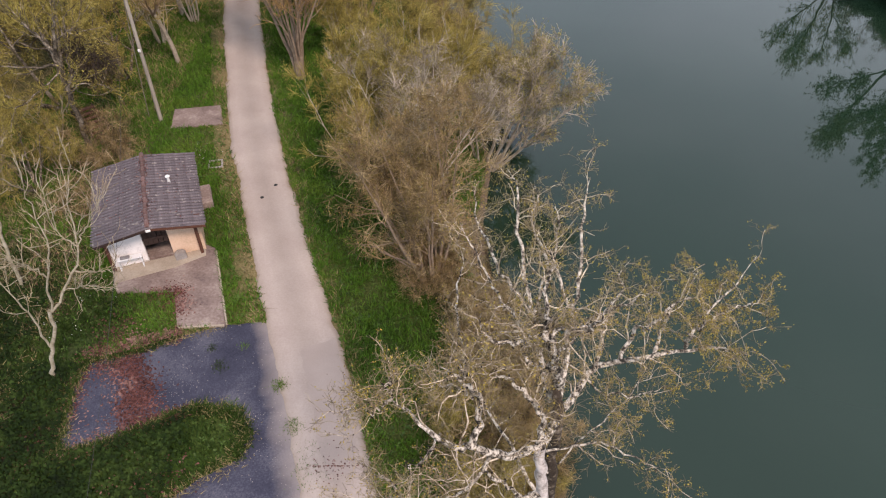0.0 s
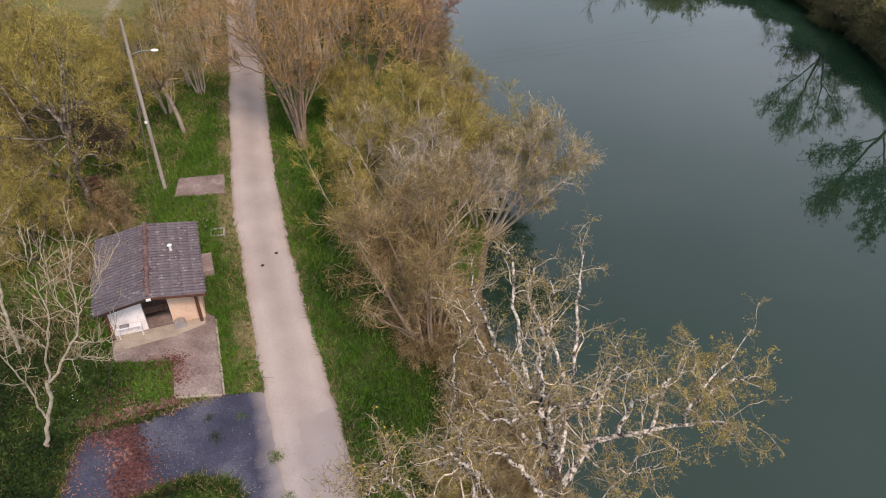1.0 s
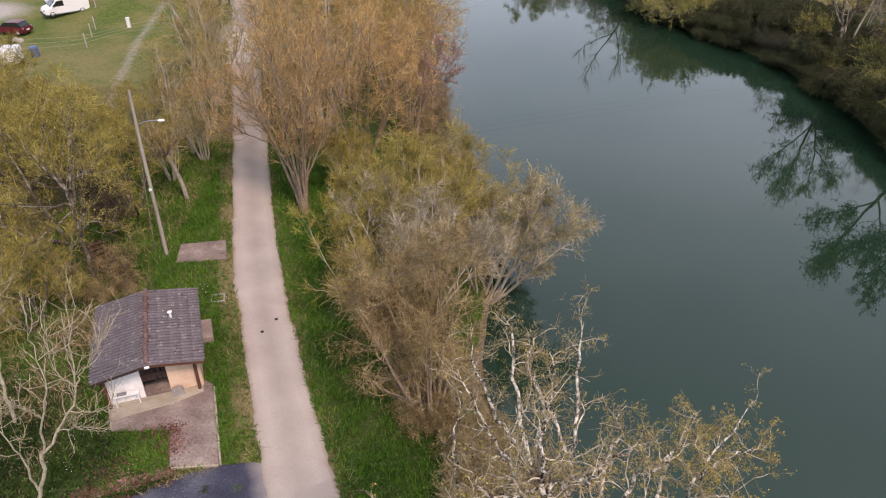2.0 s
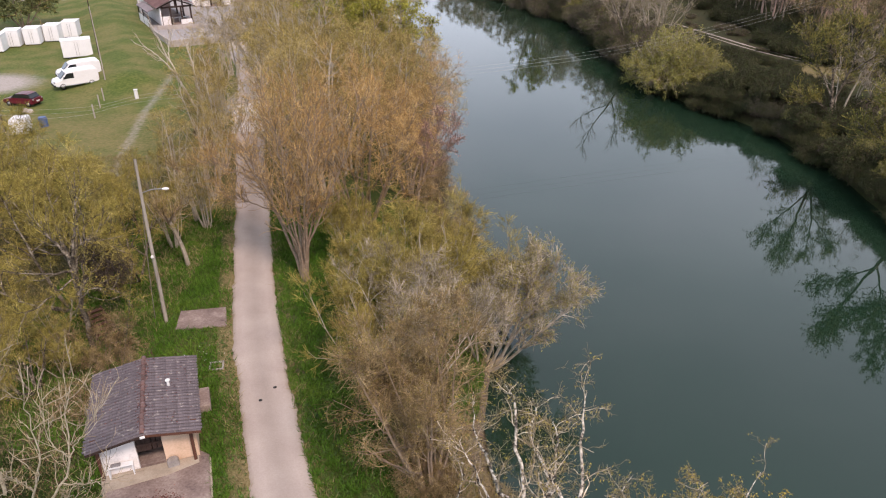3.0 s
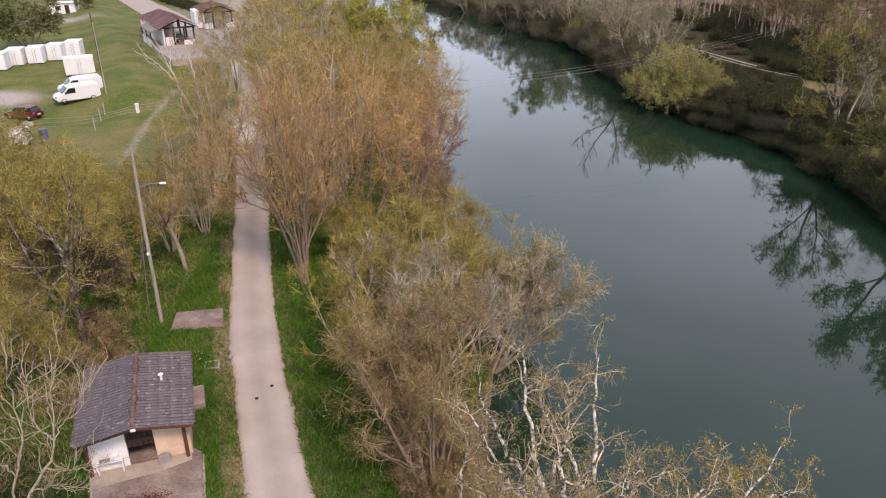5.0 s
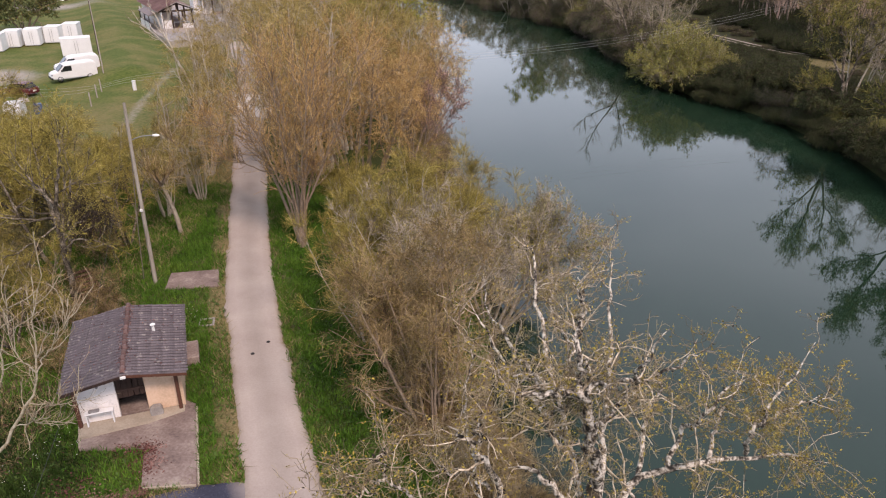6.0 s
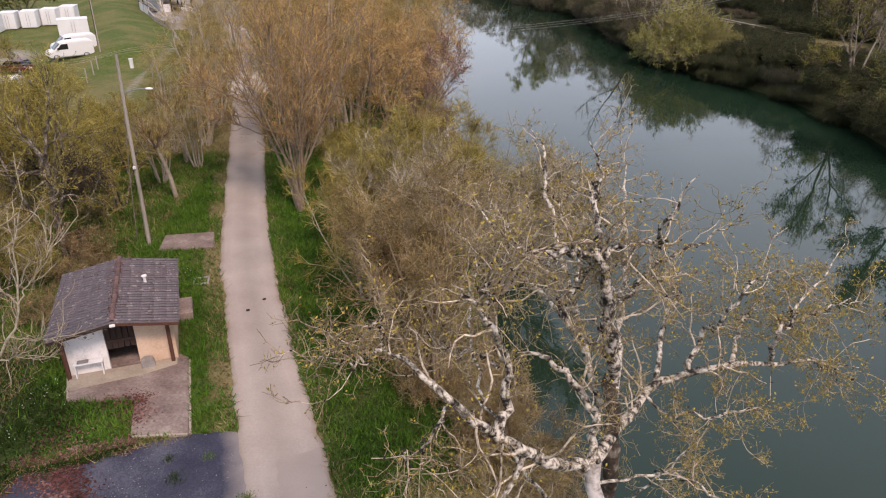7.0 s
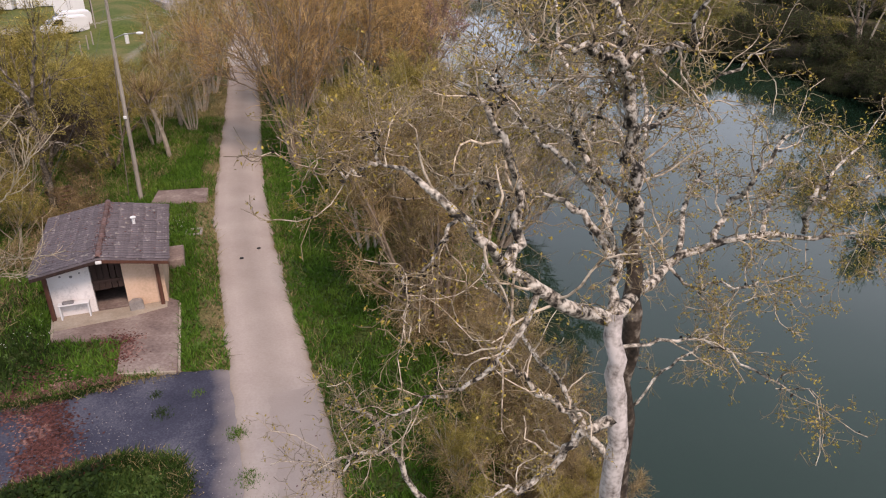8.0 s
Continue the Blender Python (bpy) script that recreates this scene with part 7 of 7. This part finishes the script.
gx, gy = strew(71, 330000, -24, 3, 8.5, 50, 0.16)
k = open_ground(gx, gy)
k &= ~((gx < -15.5) & (np.random.default_rng(1).random(len(gx)) < 0.2))
side = np.interp(gy, ROAD_Y, ROAD_L) - gx
k &= ~((side < 0.85) & (side > -0.2) & (np.random.default_rng(7).random(len(gx)) < 0.68 + 0.3 * np.sin(gy * 0.85 + 1.6 * np.sin(gy * 0.31))))
# ground around the parking area takes dark blades that also carry its shade
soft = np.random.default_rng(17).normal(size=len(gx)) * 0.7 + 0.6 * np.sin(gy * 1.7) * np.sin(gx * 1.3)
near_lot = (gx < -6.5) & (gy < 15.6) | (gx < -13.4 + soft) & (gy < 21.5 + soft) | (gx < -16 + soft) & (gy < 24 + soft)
blades("grass", gx[k & ~near_lot], gy[k & ~near_lot], 0.2, 0.026, M["grass_blade"], "long green spring grass on the bank", 1)
blades("rough_grass", gx[k & near_lot], gy[k & near_lot], 0.17, 0.028, M["grass_dark"], "rough grass and weeds around the parking area, coloured darker for shade", 11)
gx, gy = strew(72, 130000, -36, 3, 9, 62, 0.3)
k = open_ground(gx, gy)
rl, rr = np.interp(gy, ROAD_Y, ROAD_L), np.interp(gy, ROAD_Y, ROAD_R)
e = np.minimum(np.abs(gx - rl), np.abs(gx - rr))
k &= (e < 0.35 + 0.7 * np.random.default_rng(2).random(len(gx)) ** 2) | (gx < -16) | (gx > left_shore(gy) - 3)
blades("dry_grass", gx[k], gy[k], 0.2, 0.024, M["dry_blade"], "dry straw-coloured grass along the verges", 2, 0.9)


def flat_leaves(name, x, y, z, size, mat, label, category, seed, tilt=0.25):
    rng = np.random.default_rng(seed)
    n = len(x)
    a, s = rng.random(n) * 6.283, size * (0.6 + 0.8 * rng.random(n))
    t = rng.normal(size=n) * tilt
    c, d = np.cos(a), np.sin(a)
    v = np.stack([np.stack([x - c * s, y - d * s, z], -1), np.stack([x + d * s * 0.6, y - c * s * 0.6, z + np.abs(t) * s], -1), np.stack([x + c * s, y + d * s, z + 0.2 * s], -1), np.stack([x - d * s * 0.6, y + c * s * 0.6, z + np.abs(t) * s * 0.5], -1)], 1).reshape(-1, 3)
    return tagged(new(name, mesh_of(name, v, np.arange(n * 4).reshape(-1, 4), mat)), label, category, kind="stuff")


rl_ = np.random.default_rng(81)
drifts = []
for (ax, ay), (bx, by), w, n in (((-12.3, 17.8), (-11.6, 16.2), 0.26, 1100), ((-11.6, 16.3), (-11.2, 14.8), 0.34, 1900), ((-11.4, 14.4), (-9.6, 15.1), 0.16, 800), ((-13.9, 17.75), (-10.7, 18.85), 0.15, 2200), ((-13.6, 17.5), (-12.2, 17.0), 0.3, 700), ((-14.0, 17.2), (-13.6, 15.0), 0.2, 350), ((-13.9, 15), (-13.5, 13.5), 0.25, 200), ((-13.4, 13.3), (-11.4, 14.2), 0.24, 450), ((-11.6, 21.2), (-10.9, 20.0), 0.25, 600), ((-12.5, 21.1), (-11.0, 21.2), 0.14, 350), ((-18.5, 31.0), (-16.5, 29.5), 0.9, 1400), ((-16, 30), (-13, 29), 0.5, 400), ((-13.6, 19.2), (-12.6, 18.2), 0.4, 300), ((-17.5, 20), (-16.5, 27), 0.8, 1500), ((-15, 12), (-14.2, 17), 0.5, 300), ((-9.0, 12.4), (-11.5, 12.0), 0.4, 300)):
    f = rl_.random(n)
    w, n = w * 1.25, int(n * 0.98)
    f = f[:n]
    drifts.append(np.stack([ax + (bx - ax) * f + rl_.normal(size=n) * w, ay + (by - ay) * f + rl_.normal(size=n) * w], -1))
d = np.concatenate(drifts)
lz = np.where(inside(d[:, 0], d[:, 1], lot), 0.026, np.where(inside(d[:, 0], d[:, 1], terrace), 0.104, ground_z(d[:, 0], d[:, 1]) + np.where(d[:, 1] < 20, 0.1, 0.03)))
d, lz = d[~inside(d[:, 0], d[:, 1], hut_plan)], lz[~inside(d[:, 0], d[:, 1], hut_plan)]
flat_leaves("dead_leaves", d[:, 0], d[:, 1], lz, 0.046, M["dead_leaf"], "drifts of red-brown dead leaves on asphalt and grass", "leaf litter", 5)
# dead-leaf flakes on the track that stand in for the twigs' shadow specks
rq = np.random.default_rng(88)
flat_leaves("road_litter", -3.7 + rq.normal(size=200) * 0.5, 12.9 + rq.normal(size=200) ** 3 * 0.8, np.full(200, 0.06), 0.032, M["dead_leaf"], "scattered leaf flakes on the gravel track, standing in for twig shadows", "leaf litter", 15)
fx, fy = strew(83, 150, -22, 0, 9, 34, 0.5)
k = open_ground(fx, fy)
flat_leaves("wild_flowers", fx[k], fy[k], ground_z(fx[k], fy[k]) + 0.16, 0.022, M["flower"], "tiny white flowers scattered in the grass", "flowers", 6)
fx, fy = strew(84, 1500, -14, -3, 6, 19.5, 0.4)
k = inside(fx, fy, lot)
flat_leaves("gravel_chips", fx[k], fy[k], np.full(k.sum(), 0.026), 0.016, M["kerb"], "pale stone chips on the asphalt", "gravel", 7)
ex, ey = [], []
re_ = np.random.default_rng(97)
for (ax, ay), (bx, by) in zip(lot[2:13], lot[3:14]):
    n = int(math.hypot(bx - ax, by - ay) * 520)
    f = np.clip(re_.integers(0, 9, n) / 8 + re_.normal(size=n) * 0.05, 0, 1)
    ex.append(ax + (bx - ax) * f + re_.normal(size=n) * 0.13)
    ey.append(ay + (by - ay) * f + re_.normal(size=n) * 0.13)
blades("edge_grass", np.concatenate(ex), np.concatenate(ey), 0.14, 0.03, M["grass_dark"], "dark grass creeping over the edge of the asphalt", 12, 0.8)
for cx, cy, n, r in ((-4.7, 13.6, 160, 0.3), (-4.3, 12.5, 220, 0.35), (-4.8, 12.8, 120, 0.2), (-3.5, 14.9, 120, 0.2), (-8.7, 17.2, 260, 0.16), (-9.2, 18.1, 120, 0.1), (-12.9, 17.4, 260, 0.22), (-7.9, 18.2, 90, 0.1), (-8.0, 15.3, 420, 0.2), (-6.2, 16.3, 420, 0.16), (-5.4, 14.5, 420, 0.2)):
    q = np.random.default_rng(int(cx * -10 + cy))
    x, y = cx + q.normal(size=n) * r, cy + q.normal(size=n) * r
    blades("weed_tuft", x, y, 0.08, 0.022, M["grass_blade" if cx > -8.2 else "grass_dark"], "weeds growing through the asphalt", 9)

# low weeds whose near-black colour also stands in for shade
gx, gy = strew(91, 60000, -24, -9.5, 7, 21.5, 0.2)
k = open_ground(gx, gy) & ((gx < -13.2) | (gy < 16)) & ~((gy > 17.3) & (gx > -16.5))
flat_leaves("ground_ivy", gx[k], gy[k], ground_z(gx[k], gy[k]) + 0.05 + 0.12 * np.random.default_rng(3).random(k.sum()), 0.075, M["leaf_green_shaded"], "dark green low weeds covering the ground, with shade in their colour", "weeds", 8, 0.9)
gx, gy = strew(92, 26000, -3, 3, 9, 22, 0.3)
k = open_ground(gx, gy) & (gx > left_shore(gy) - 0.6 - 3.4 * np.random.default_rng(12).random(len(gx)) ** 1.5)
flat_leaves("bank_litter", gx[k], gy[k], ground_z(gx[k], gy[k]) + 0.03 + 0.1 * np.random.default_rng(4).random(k.sum()), 0.05, M["dry_blade"], "brown dead stems and leaves on the bank", "leaf litter", 9)


def weed_rosettes(seed, n, x0, x1, y0, y1, mat, label):
    """Broad-leaved weeds: each plant a ring of arching leaves."""
    rng = np.random.default_rng(seed)
    cx, cy = rng.uniform(x0, x1, n), rng.uniform(y0, y1, n)
    k = open_ground(cx, cy)
    cx, cy = cx[k], cy[k]
    m, leaves = len(cx), 6
    size = 0.05 + 0.09 * rng.random(m) ** 1.5
    a = rng.random((m, leaves)) * 6.283
    ln = size[:, None] * (0.7 + 0.6 * rng.random((m, leaves)))
    up = 0.25 + 0.6 * rng.random((m, leaves))
    c, d = np.cos(a), np.sin(a)
    z0 = ground_z(cx, cy)[:, None] + 0.02
    X, Y = np.broadcast_to(cx[:, None], a.shape), np.broadcast_to(cy[:, None], a.shape)
    z0 = np.broadcast_to(z0, a.shape)
    v = np.stack([np.stack([X, Y, z0], -1), np.stack([X + c * ln * 0.55 - d * ln * 0.24, Y + d * ln * 0.55 + c * ln * 0.24, z0 + ln * up], -1), np.stack([X + c * ln, Y + d * ln, z0 + ln * up * 0.75], -1), np.stack([X + c * ln * 0.55 + d * ln * 0.24, Y + d * ln * 0.55 - c * ln * 0.24, z0 + ln * up], -1)], 2).reshape(-1, 3)
    tagged(new("broad_weeds", mesh_of("broad_weeds", v, np.arange(len(v)).reshape(-1, 4), mat)), label, "weeds", kind="stuff")


M["weed_leaf"] = material("broad_weed_leaf", [(0.022, 0.048, 0.008), (0.055, 0.105, 0.016), (0.11, 0.15, 0.034)], 0.6, 0.6, 0.0, 5, island=0.4)
weed_rosettes(101, 5200, -20, -3, 8.5, 36, M["weed_leaf"], "broad green weeds growing among the grass")
weed_rosettes(102, 3600, -6.5, 2.5, 10, 36, M["weed_leaf"], "lush green weeds on the river bank")

# kerb strips along the terrace
for (ax, ay), (bx, by) in (((-8.86, 19.3), (-10.3, 23.7)), ((-10.8, 19.12), (-8.95, 19.26)), ((-14.7, 22.75), (-13.98, 21.2))):
    ln, an = math.hypot(bx - ax, by - ay), math.degrees(math.atan2(by - ay, bx - ax))
    kerb = empty("kerb", pose(ax, ay, 0, 0, 0, an), "pale worn concrete kerb along the terrace edge", "kerb", "terrace kerbs")
    part("strip", box(0, ln, -0.04, 0.04, -0.1, 0.115, 0.015), M["sandy"], kerb)

roof_tiles()

rr_ = np.random.default_rng(121)
u_, v_ = rr_.normal(size=420) * 0.16, rr_.random(420) ** 0.8 * 5.3 + 0.1
u_[300:] = rr_.uniform(-2.0, 2.0, 120)
top = np.array([HUT.matrix_basis @ Vector((a, b, HR + 0.075 - abs(a) * (HR - HE) / HW)) for a, b in zip(u_, v_)])
flat_leaves("roof_leaves", top[:, 0], top[:, 1], top[:, 2], 0.04, M["dead_leaf"], "dead leaves caught along the ridge of the hut roof", "leaf litter", 22)
ex, ey = [], []
re_ = np.random.default_rng(131)
for (ax, ay), (bx, by) in zip(lot[1:16], lot[2:17]):
    n = int(math.hypot(bx - ax, by - ay) * 160)
    f = re_.random(n)
    ex.append(ax + (bx - ax) * f + re_.normal(size=n) * 0.2)
    ey.append(ay + (by - ay) * f + re_.normal(size=n) * 0.2)
blades("edge_straw", np.concatenate(ex), np.concatenate(ey), 0.13, 0.024, M["dry_blade"], "dry yellow grass fringing the asphalt", 32, 0.9)
